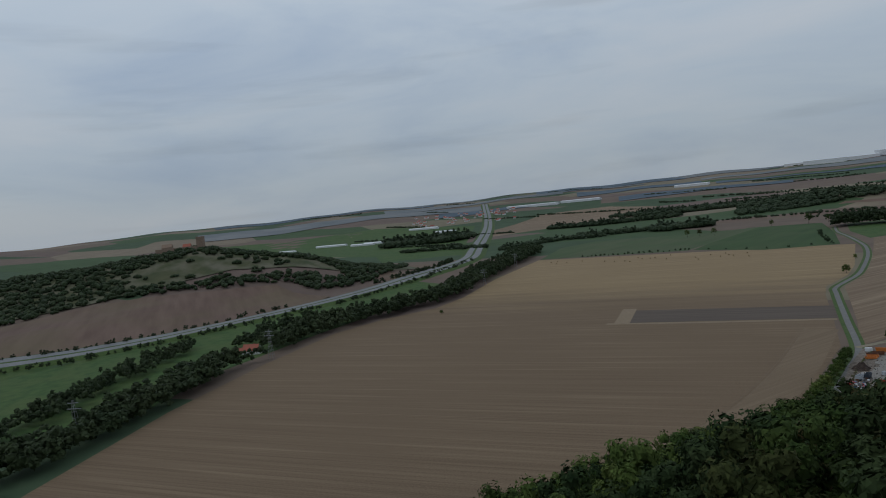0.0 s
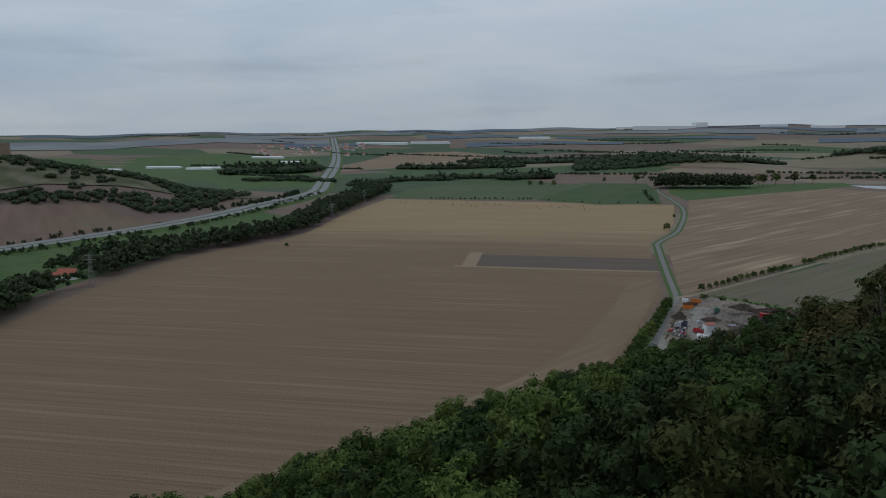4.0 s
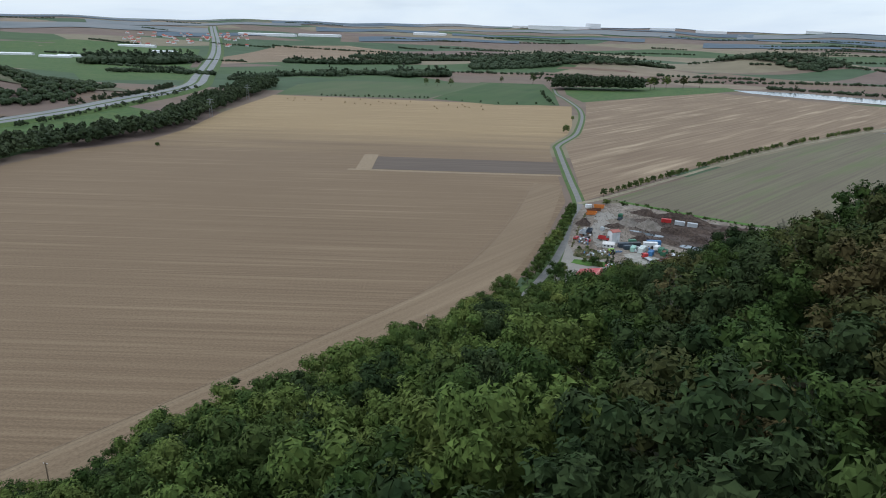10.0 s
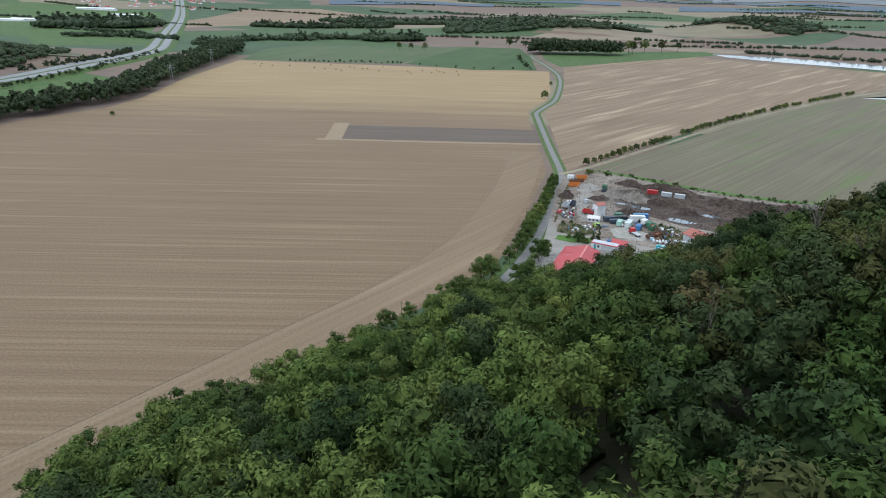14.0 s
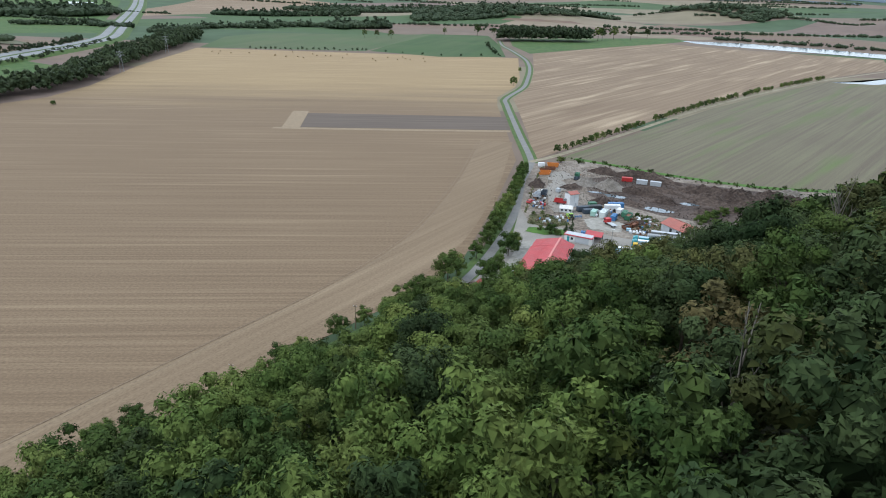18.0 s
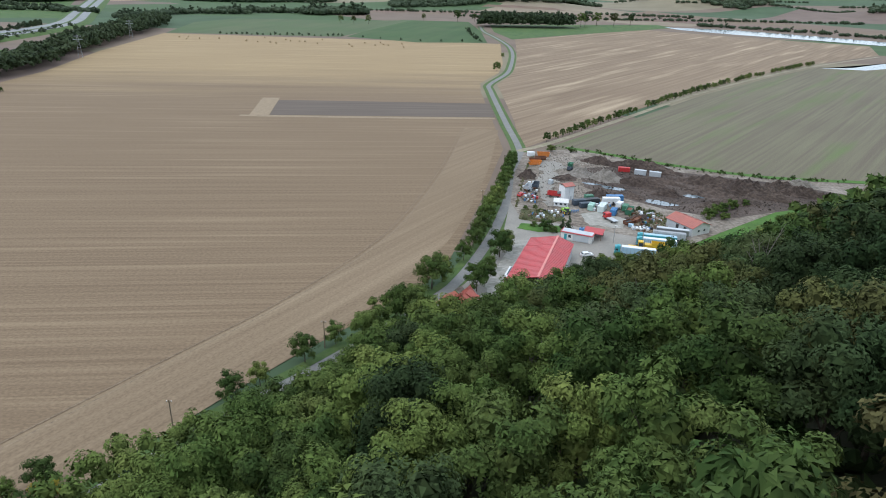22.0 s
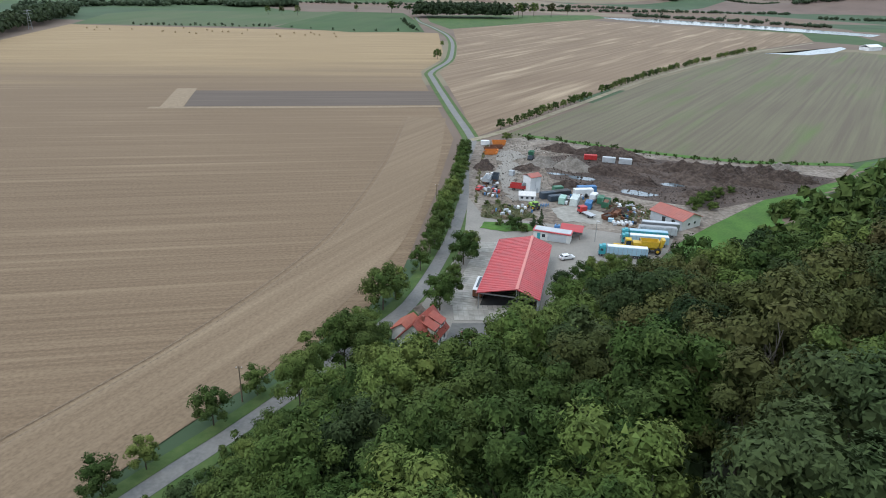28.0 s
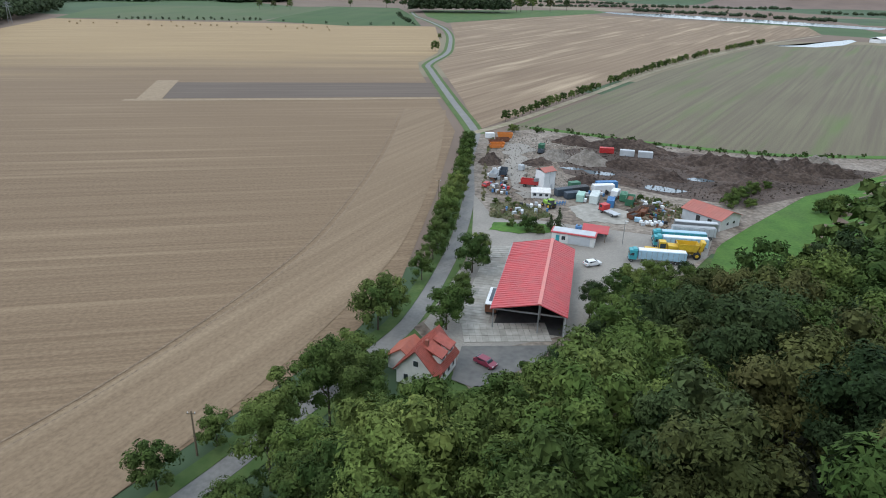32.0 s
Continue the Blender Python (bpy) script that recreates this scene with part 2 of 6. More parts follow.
M_PASTURE = material("pasture_grass", (0.045, 0.115, 0.018), (0.085, 0.175, 0.030), 0.18, 0.95, c3=(0.060, 0.105, 0.026), scale3=0.05, bump=0.08, bump_scale=1.5, grain=0.15)
M_CROP = material("green_crop", (0.030, 0.066, 0.018), (0.050, 0.094, 0.026), 0.05, 0.95, (0.1, 1, 1), 80, (0.066, 0.092, 0.034), 0.012)
M_CROP2 = material("pale_crop", (0.062, 0.086, 0.036), (0.092, 0.112, 0.050), 0.05, 0.95, (0.1, 1, 1), 80, (0.05, 0.10, 0.03), 0.012)
M_VERGE = material("verge_grass", (0.048, 0.092, 0.022), (0.098, 0.136, 0.042), 0.5, 0.95, c3=(0.04, 0.085, 0.02), scale3=0.15, bump=0.1)
M_ASPHALT = material("road_asphalt", (0.135, 0.132, 0.125), (0.20, 0.195, 0.185), 1.5, 0.85, c3=(0.24, 0.23, 0.21), scale3=0.2)
M_MWAY = material("motorway_concrete", (0.19, 0.195, 0.20), (0.26, 0.26, 0.26), 0.5, 0.8, c3=(0.15, 0.15, 0.155), scale3=0.05)
M_TRACK = material("gravel_track", (0.24, 0.20, 0.14), (0.33, 0.28, 0.20), 1.2, 0.95, c3=(0.13, 0.13, 0.06), scale3=0.2)
M_WATER = material("lake_water", (0.10, 0.13, 0.15), (0.13, 0.16, 0.18), 0.1, 0.12, spec=0.6)
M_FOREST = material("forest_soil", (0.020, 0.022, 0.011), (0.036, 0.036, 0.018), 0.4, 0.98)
M_ROCKY = material("dry_hillside", (0.048, 0.064, 0.026), (0.098, 0.098, 0.048), 0.05, 0.95, c3=(0.21, 0.185, 0.14), scale3=0.035, mix3=0.55)
M_DIRT = material("yard_dirt", (0.090, 0.068, 0.053), (0.235, 0.192, 0.155), 0.38, 0.95, c3=(0.34, 0.30, 0.255), scale3=0.07, bump=0.2, bump_scale=1, grain=0.35, grain_scale=0.8, spread=0.2)
M_SOIL = material("dug_soil", (0.034, 0.024, 0.020), (0.094, 0.068, 0.056), 0.55, 0.97, c3=(0.125, 0.094, 0.078), scale3=0.06, bump=0.35, bump_scale=1.1, grain=0.35, grain_scale=0.9, mix3=0.6)
M_YARD = material("yard_concrete", (0.235, 0.214, 0.188), (0.305, 0.282, 0.250), 2.4, 0.9, c3=(0.19, 0.178, 0.158), scale3=0.10, grain=0.10, grain_scale=4.0)
LEAF = dict(scale=0.5, rough=0.9, scale3=0.12, detail=4, spec=0.08, spread=0.24, per_leaf=0.24)
M_LEAF = material("leaves", (0.031, 0.060, 0.016), (0.084, 0.124, 0.033), c3=(0.112, 0.130, 0.040), per_object=0.36, mix3=0.42, **LEAF)
M_LEAF_FRESH = material("fresh_green_leaves", (0.044, 0.079, 0.019), (0.106, 0.150, 0.039), c3=(0.138, 0.156, 0.046), per_object=0.32, mix3=0.42, **LEAF)
M_LEAF_BROWN = material("browning_leaves", (0.050, 0.043, 0.018), (0.098, 0.082, 0.034), c3=(0.078, 0.084, 0.032), per_object=0.2, mix3=0.5, **LEAF)
M_LEAF_OLIVE = material("olive_leaves", (0.038, 0.048, 0.016), (0.086, 0.098, 0.032), c3=(0.092, 0.082, 0.034), per_object=0.3, mix3=0.5, **LEAF)
M_LEAF_BLUE = material("deep_green_leaves", (0.017, 0.034, 0.013), (0.048, 0.074, 0.027), c3=(0.060, 0.074, 0.030), per_object=0.35, mix3=0.5, **LEAF)
M_LEAF_YELLOW = material("yellowing_leaves", (0.16, 0.125, 0.02), (0.30, 0.235, 0.03), c3=(0.12, 0.13, 0.03), per_object=0.1, mix3=0.5, **LEAF)
M_LEAF_DARK = material("dark_leaves", (0.016, 0.031, 0.011), (0.040, 0.062, 0.020), 0.1, 0.8, c3=(0.046, 0.060, 0.024), scale3=0.02, detail=3, per_object=0.2)
# dark leaves lightened and blued a little: mild distance haze in the colour
M_LEAF_MID = material("hazed_distant_leaves", (0.022, 0.040, 0.018), (0.048, 0.070, 0.032), 0.1, 0.85, c3=(0.055, 0.072, 0.036), scale3=0.02, detail=3)
# blue-grey base colours: distance haze painted into the far woods and fields
M_FARWOOD = material("hazed_far_woods", (0.065, 0.095, 0.125), (0.100, 0.135, 0.165), 0.01, 0.95)
M_FARFIELD = material("hazed_far_fields", (0.15, 0.165, 0.175), (0.22, 0.225, 0.225), 0.006, 0.95, c3=(0.10, 0.13, 0.14), scale3=0.004)
M_BARK = material("bark", (0.060, 0.045, 0.032), (0.110, 0.088, 0.066), 4, 0.95)


# ---- the lie of the land ----
def smooth(a, b, v):
    s = np.clip((v - a) / (b - a), 0, 1)
    return s * s * (3 - 2 * s)


FOOT = [(-420, -520), (-160, -118), (-99, -26), (-56, 35), (-30, 70), (-4, 91), (26, 107), (60, 128), (86, 158), (126, 208), (185, 268), (420, 330), (900, 380)]
RIDGE = [(-640, 690, 4), (-700, 640, 14), (-800, 585, 34), (-909, 499, 60), (-1000, 380, 46), (-1090, 200, 42), (-1180, -120, 44)]
MOUNDS = [(-60, 1740, 260, 90, 30), (540, 2010, 190, 120, 42), (700, 1900, 120, 110, 14), (1050, 1750, 200, 120, 40)]


def foot_distance(x, y):
    """Metres inside the wooded hill's foot line (positive on the hill)."""
    best, sign = np.full(np.shape(x), 1e9), np.ones(np.shape(x))
    for (ax, ay), (bx, by) in zip(FOOT, FOOT[1:]):
        dx, dy = bx - ax, by - ay
        t = np.clip(((x - ax) * dx + (y - ay) * dy) / (dx * dx + dy * dy), 0, 1)
        d = np.hypot(x - ax - t * dx, y - ay - t * dy)
        side = np.where(dx * (y - ay) - dy * (x - ax) < 0, 1.0, -1.0)
        near = d < best
        best, sign = np.where(near, d, best), np.where(near, side, sign)
    return best * sign


def ground_height(x, y):
    x, y = np.asarray(x, float), np.asarray(y, float)
    d = foot_distance(x, y)
    up = np.clip(d, 0, None)
    z = 0.53 * up * smooth(0, 14, up)
    z = np.where(z > 60, 60 + 30 * np.tanh((z - 60) / 30), z)
    z = z + 6 * smooth(30, 75, x) * smooth(80, 20, y) * smooth(20, 70, up)
    z = z + smooth(10, 60, up) * (1.6 * np.sin(x * 0.043 + 1) * np.cos(y * 0.037) + 0.9 * np.sin(x * 0.11 + y * 0.09))
    hill = np.zeros_like(x)
    for (ax, ay, az), (bx, by, bz) in zip(RIDGE, RIDGE[1:]):
        dx, dy = bx - ax, by - ay
        t = np.clip(((x - ax) * dx + (y - ay) * dy) / (dx * dx + dy * dy), 0, 1)
        e = np.hypot(x - ax - t * dx, y - ay - t * dy)
        hill = np.maximum(hill, (az + t * (bz - az)) * np.exp(-(e / 118.0) ** 2))
    hill = hill + 17 * smooth(-590, -760, x) * smooth(760, 560, y) * smooth(-300, 100, y)
    z = z + hill
    for mx, my, sx, sy, h in MOUNDS:
        z = z + h * np.exp(-((x - mx) / sx) ** 2 - ((y - my) / sy) ** 2)
    r, az = np.hypot(x, y), np.arctan2(x, np.maximum(y, 1e-3))
    crest = 92 + 10 * np.exp(-((az + 0.33) / 0.09) ** 2) + 12 * smooth(-0.22, 0.0, az) + 6 * np.sin(az * 23) + 3 * np.sin(az * 61 + 1)
    z = z + smooth(1900, 4700, r) * crest * (y > -500)
    z = z + smooth(1500, 2600, r) * 5 * np.sin(x * 0.0041 + 2) * np.sin(y * 0.0037)
    return z


def gz(x, y):
    return float(ground_height(np.array([x]), np.array([y]))[0])


def mesh_object(name, verts, faces, mat, smooth_shade=False):
    me = bpy.data.meshes.new(name)
    me.from_pydata(verts, [], faces)
    me.materials.append(mat)
    if smooth_shade:
        me.polygons.foreach_set("use_smooth", [True] * len(me.polygons))
    return new(name, me)


def axis(lo, hi, bands, growth=1.12, most=85.0):
    """Grid lines: even within bands of (start, end, step), wider and wider outside."""
    out = []
    for a, c, s in bands:
        out += list(np.arange(a, c, s))
    step, v = bands[-1][2], bands[-1][1]
    while v < hi:
        out.append(v)
        step = min(step * growth, most)
        v += step
    out.append(hi)
    step, v = bands[0][2], bands[0][0]
    while v > lo:
        step = min(step * growth, most)
        v -= step
        out.insert(0, max(v, lo))
    return np.array(out)


# patchwork of far fields, hedges and woods
def patchwork():
    m = bpy.data.materials.new("patchwork_of_fields")
    m.use_nodes = True
    n, l = m.node_tree.nodes, m.node_tree.links
    b = n["Principled BSDF"]
    b.inputs["Roughness"].default_value, b.inputs["Specular IOR Level"].default_value = 0.95, 0.2
    geo = n.new("ShaderNodeNewGeometry")
    mp = n.new("ShaderNodeMapping")
    mp.inputs["Scale"].default_value = (0.0017, 0.0036, 0)
    mp.inputs["Rotation"].default_value = (0, 0, 0.35)
    l.new(geo.outputs["Position"], mp.inputs["Vector"])
    vo = n.new("ShaderNodeTexVoronoi")
    vo.inputs["Scale"].default_value = 1
    l.new(mp.outputs["Vector"], vo.inputs["Vector"])
    sp = n.new("ShaderNodeSeparateColor")
    l.new(vo.outputs["Color"], sp.inputs["Color"])
    rp = n.new("ShaderNodeValToRGB")
    rp.color_ramp.interpolation = "CONSTANT"
    e = rp.color_ramp.elements
    e[0].position, e[0].color = 0.0, (0.165, 0.122, 0.094, 1)
    e[1].position, e[1].color = 0.3, (0.060, 0.098, 0.042, 1)
    for p, c in ((0.46, (0.22, 0.175, 0.125, 1)), (0.54, (0.160, 0.116, 0.096, 1)), (0.64, (0.060, 0.095, 0.050, 1)), (0.86, (0.20, 0.17, 0.115, 1))):
        q = e.new(p)
        q.color = c
    l.new(sp.outputs["Red"], rp.inputs["Fac"])
    nz = n.new("ShaderNodeTexNoise")
    nz.inputs["Scale"].default_value, nz.inputs["Detail"].default_value = 0.02, 6
    l.new(geo.outputs["Position"], nz.inputs["Vector"])
    mr = n.new("ShaderNodeMapRange")
    mr.inputs["To Min"].default_value, mr.inputs["To Max"].default_value = 0.7 * ALBEDO, 1.3 * ALBEDO
    l.new(nz.outputs["Fac"], mr.inputs["Value"])
    hs = n.new("ShaderNodeHueSaturation")
    l.new(rp.outputs["Color"], hs.inputs["Color"])
    l.new(mr.outputs["Result"], hs.inputs["Value"])
    l.new(hs.outputs["Color"], b.inputs["Base Color"])
    return m


M_PATCH = patchwork()
gx, gy = axis(-4300, 3300, ((-1350, -180, 26), (-180, 340, 10))), axis(-900, 4750, ((-260, 340, 10), (340, 800, 25)))
X, Y = np.meshgrid(gx, gy)
Z = ground_height(X, Y)
nx, ny = len(gx), len(gy)
gv = np.stack([X, Y, Z], -1).reshape(-1, 3).tolist()
gf = [(j * nx + i, j * nx + i + 1, (j + 1) * nx + i + 1, (j + 1) * nx + i) for j in range(ny - 1) for i in range(nx - 1)]
ground = tagged(mesh_object("ground", gv, gf, M_PATCH, True), "rolling farmland with brown and green fields to the horizon", "ground", kind="structure")


DRAPED = []


def drape(name, pts, mat, lift, step=0.0, label="", category="field", kind="structure"):
    """A sheet of ground cover with the given outline, laid on the land; each a little higher than the last."""
    DRAPED.append(name)
    lift = (lift if lift > 1 else 0.10) + 0.003 * len(DRAPED)
    bm = bmesh.new()
    vs = [bm.verts.new((x, y, 0)) for x, y in pts]
    bm.faces.new(vs)
    if step:
        xs, ys = [p[0] for p in pts], [p[1] for p in pts]
        for lo, hi, no in ((min(xs), max(xs), (1, 0, 0)), (min(ys), max(ys), (0, 1, 0))):
            v = math.ceil(lo / step) * step
            while v < hi:
                bmesh.ops.bisect_plane(bm, geom=bm.verts[:] + bm.edges[:] + bm.faces[:], plane_co=(v, v, 0), plane_no=no)
                v += step
    bmesh.ops.triangulate(bm, faces=bm.faces[:], ngon_method="EAR_CLIP")
    co = np.array([v.co[:] for v in bm.verts])
    for v, z in zip(bm.verts, ground_height(co[:, 0], co[:, 1])):
        v.co.z = z + lift
        v.select = False
    bmesh.ops.recalc_face_normals(bm, faces=bm.faces[:])
    if bm.faces and bm.faces[:][0].normal.z < 0:
        bmesh.ops.reverse_faces(bm, faces=bm.faces[:])
    me = bpy.data.meshes.new(name)
    bm.to_mesh(me)
    bm.free()
    me.materials.append(mat)
    return tagged(new(name, me), label, category, kind=kind)


def curve_points(pts, step=6.0):
    """A smooth line through the given places."""
    out = []
    p = [Vector((*q, 0)) for q in pts]
    p = [2 * p[0] - p[1]] + p + [2 * p[-1] - p[-2]]
    for a, b, c, d in zip(p, p[1:], p[2:], p[3:]):
        n = max(2, int((c - b).length / step))
        for i in range(n):
            t = i / n
            out.append(0.5 * ((2 * b) + (c - a) * t + (2 * a - 5 * b + 4 * c - d) * t * t + (3 * b - a - 3 * c + d) * t ** 3))
    out.append(p[-2])
    return [(v.x, v.y) for v in out]


def ribbon(name, pts, half, mat, lift, label, category="road", step=6.0, off=0.0, kind="structure", grow=None):
    """A strip of even width along a line, laid on the land."""
    DRAPED.append(name)
    lift = (lift if lift > 0.4 else 0.10) + 0.003 * len(DRAPED)
    c = np.array(curve_points(pts, step))
    t = np.gradient(c, axis=0)
    t /= np.linalg.norm(t, axis=1)[:, None]
    nrm = np.stack([-t[:, 1], t[:, 0]], -1)
    hw = np.full(len(c), half) if grow is None else half * (1 + (grow - 1) * np.linspace(0, 1, len(c)))
    a, b = c + nrm * (off + hw[:, None]), c + nrm * (off - hw[:, None])
    za, zb = ground_height(a[:, 0], a[:, 1]) + lift, ground_height(b[:, 0], b[:, 1]) + lift
    verts = np.concatenate([np.c_[a, za], np.c_[b, zb]]).tolist()
    m = len(c)
    faces = [(i, m + i, m + i + 1, i + 1) for i in range(m - 1)]
    return tagged(mesh_object(name, verts, faces, mat), label, category, kind=kind)


ROAD = [(-330, -380), (-150, -112), (-100, -32), (-62, 36), (-46, 62), (-34, 80), (-14, 114), (-7, 130), (1.2, 165), (6.6, 205), (10.5, 245), (13, 288), (4, 365), (-8, 470), (-10, 505), (3, 570), (7, 625), (9, 720), (5, 800), (-4, 860), (-20, 940), (-36, 1010), (-45, 1100)]
TRACK = [(12, 290), (30, 312), (78, 384), (160, 508), (262, 640), (345, 736), (470, 860)]
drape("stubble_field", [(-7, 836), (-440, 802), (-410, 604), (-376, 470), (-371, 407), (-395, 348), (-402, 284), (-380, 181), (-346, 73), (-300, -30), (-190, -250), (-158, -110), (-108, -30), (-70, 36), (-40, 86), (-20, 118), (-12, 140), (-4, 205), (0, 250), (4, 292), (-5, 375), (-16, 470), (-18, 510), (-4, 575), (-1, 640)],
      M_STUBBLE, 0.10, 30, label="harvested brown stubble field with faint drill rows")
drape("tilled_strip", [(-154, 398), (-143, 348), (-2, 374), (-6, 421)], M_STRIP, 0.22, 30, label="dark freshly tilled strip in the stubble field")
drape("right_stubble", [(14, 296), (78, 396), (160, 520), (262, 652), (345, 748), (480, 880), (530, 1010), (340, 1100), (235, 1165), (12, 900), (14, 720), (12, 625), (8, 570), (-4, 505), (0, 470), (10, 365)],
      M_RSTUB, 0.12, 40, label="pale harvested field with long straw rows beside the lane")
drape("sprouting_field", [(26, 298), (80, 378), (162, 502), (264, 634), (345, 728), (470, 760), (560, 640), (420, 400), (330, 330), (240, 300), (175, 266), (130, 266), (86, 280), (60, 292)], M_GREENISH, 0.12, 30, label="grey-green field with thin young crop")
drape("green_crop_field", [(-212, 850), (-110, 812), (-24, 842), (-40, 1010), (-70, 1195), (-190, 1180)], M_CROP, 0.14, 40, label="dark green crop field")
drape("pale_crop_field", [(-440, 808), (-218, 846), (-172, 1180), (-250, 1130), (-450, 1080), (-480, 980)], M_CROP2, 0.12, 40, label="pale green crop field with hedges")
drape("pasture", [(58, 146), (70, 168), (86, 184), (123, 219), (160, 240), (187, 270), (240, 290), (225, 235), (170, 185), (120, 150), (85, 138), (68, 136)], M_PASTURE, 0.12, 6, "bright green sloping pasture beside the yard")
drape("meadow_west", [(-440, 560), (-420, 280), (-400, 150), (-350, 30), (-420, -60), (-640, 40), (-600, 200), (-560, 330), (-545, 450), (-550, 600)], M_GRASS, 0.1, 40, label="green river meadow")
drape("meadow_north", [(-20, 1010), (8, 900), (120, 1035), (240, 1165), (300, 1240), (280, 1300), (-30, 1150)], M_GRASS, 0.1, 40, label="green meadow beyond the fields")
drape("meadow_far", [(-2300, 1500), (-1929, 1753), (-1767, 2002), (-1255, 1955), (-822, 1191), (-640, 960), (-729, 943), (-819, 867), (-945, 1000), (-1463, 1150), (-2000, 1150)], M_GRASS, 0.1, 60, "wide green meadows beyond the motorway")
drape("castle_hillside", [(-600, 700), (-640, 640), (-700, 570), (-790, 480), (-850, 330), (-885, 200), (-860, 40), (-940, -160), (-1300, -200), (-1320, 300), (-1080, 600), (-880, 680), (-700, 760)], M_ROCKY, 1.3, 22, "dry rocky hillside below the ruined castle", "hillside")
drape("ploughed_slope", [(-849, 207), (-852, 273), (-814, 345), (-742, 409), (-694, 478), (-652, 469), (-592, 478), (-570, 426), (-597, 310), (-620, 221), (-650, 137), (-720, 40), (-820, 90)], M_BROWN, 1.5, 25, "reddish brown ploughed field on the castle hillside")
drape("brown_field_far", [(-679, 616), (-777, 822), (-633, 795), (-565, 640), (-590, 590)], M_BROWN, 0.15, 40, "small brown field beside the motorway")
drape("tan_field_far", [(-1015, 1678), (-1142, 2309), (-925, 2471), (-667, 2301), (-728, 1922), (-752, 1622), (-864, 1397)], M_RSTUB, 0.2, 60, "pale harvested field beyond the motorway")
drape("pink_field_mid", [(-122, 1511), (-49, 1654), (100, 1650), (210, 1530), (119, 1404), (-111, 1379), (-330, 1320), (-340, 1420)], M_BROWN, 0.2, 50, "bare reddish field below the wooded rise")
drape("pink_field_right", [(119, 1404), (352, 1740), (604, 1470), (760, 1300), (640, 1200), (523, 1260), (325, 1390)], M_BROWN, 0.2, 50, "bare reddish field beyond the lake")
drape("lake", [(284, 1243), (300, 1190), (380, 1130), (470, 1085), (620, 985), (660, 1030), (520, 1160), (400, 1235)], M_WATER, 0.3, label="pale still lake reflecting the sky", category="lake")
drape("pond", [(341, 714), (385, 711), (430, 742), (475, 795), (480, 815), (430, 775), (380, 730)], M_WATER, 0.3, label="small pond reflecting the sky", category="pond")
ribbon("road", ROAD, 1.8, M_ASPHALT, 0.26, "narrow grey asphalt lane along the field", step=5)
ribbon("verge_left", ROAD[2:], 1.3, M_VERGE, 0.205, "rough grass verge", "verge", off=3.2)
ribbon("verge_right", ROAD[2:], 1.0, M_VERGE, 0.215, "rough grass verge", "verge", off=-2.9)
ribbon("farm_track", TRACK, 2.0, M_TRACK, 0.245, "pale gravel farm track along a row of trees")
MWAY = [(-1900, 3150), (-1343, 2210), (-1010, 1620), (-785, 1200), (-690, 1020), (-608, 862), (-566, 726), (-552, 565), (-558, 440), (-576, 326), (-605, 211), (-650, 101), (-760, -80), (-980, -360)]
for off, nm in ((-8.5, "carriageway_east"), (8.5, "carriageway_west")):
    ribbon(nm, MWAY, 6.2, M_MWAY, 3.2, "grey concrete motorway carriageway", "motorway", 20, off)
ribbon("median", MWAY, 2.2, M_VERGE, 3.1, "green median strip between carriageways", "median", 20)


def bank(pts, side):
    """The grassed slope between the motorway and the plain."""
    c = np.array(curve_points(pts, 20))
    t = np.gradient(c, axis=0)
    t /= np.linalg.norm(t, axis=1)[:, None]
    nrm = np.stack([-t[:, 1], t[:, 0]], -1) * side
    rows = []
    for off, z in ((14.6, 3.15), (17.0, 3.05), (24.0, 0.0)):
        p = c + nrm * off
        rows.append(np.c_[p, ground_height(p[:, 0], p[:, 1]) + z])
    m = len(c)
    f = [(r * m + i, (r + 1) * m + i, (r + 1) * m + i + 1, r * m + i + 1) for r in range(2) for i in range(m - 1)]
    tagged(mesh_object("motorway_bank", np.concatenate(rows).tolist(), f, M_VERGE), "grassy bank beside the motorway", "bank", kind="structure")


bank(MWAY, 1)
bank(MWAY, -1)
drape("yard", [(6, 150), (10, 250), (15, 288), (40, 300), (62, 290), (86, 276), (130, 262), (176, 262), (158, 240), (123, 219), (86, 184), (72, 170), (54, 147), (28, 116), (2, 102), (-8, 122), (0, 135)], M_DIRT, 0.12, 8, label="bare dirt works yard with stones and tyre marks", category="yard")
drape("yard_pavement", [(8, 206), (12, 188), (56, 174), (72, 176), (64, 160), (48, 146), (26, 122), (0, 112), (-6, 124), (5, 160)], M_YARD, 0.18, 8, label="grey concrete yard pavement", category="pavement")
drape("soil_heap_ground", [(40, 262), (62, 271), (86, 266), (130, 256), (159, 242), (136, 223), (93, 200), (71, 208), (41, 231)], M_SOIL, 0.2, 10, label="dark dug soil and gravel heaps", category="soil")

# headland along the lane, tyre marks, far ridges in haze-blue colours
HEAD = [(-196, -190), (-150, -110), (-118, -32), (-90, 22), (-66, 68), (-48, 102), (-33, 140), (-24, 176), (-16, 248), (-12, 338)]
ribbon("headland", HEAD, 12.5, M_HEADLAND, 0.21, "paler turned headland along the field edge", "field", off=-2.6, grow=0.8)
for off in (9.4, 7.6):
    ribbon("wheel_marks", HEAD, 0.22, M_RUTS, 0.21, "dark wheel marks along the headland", "tyre marks", off=off, grow=0.7)
ribbon("weedy_strip", [(38, 303), (62, 291.5), (86, 279), (130, 265), (178, 265)], 2.4, M_PASTURE, 0.2, "green weedy strip between yard and field", "verge")
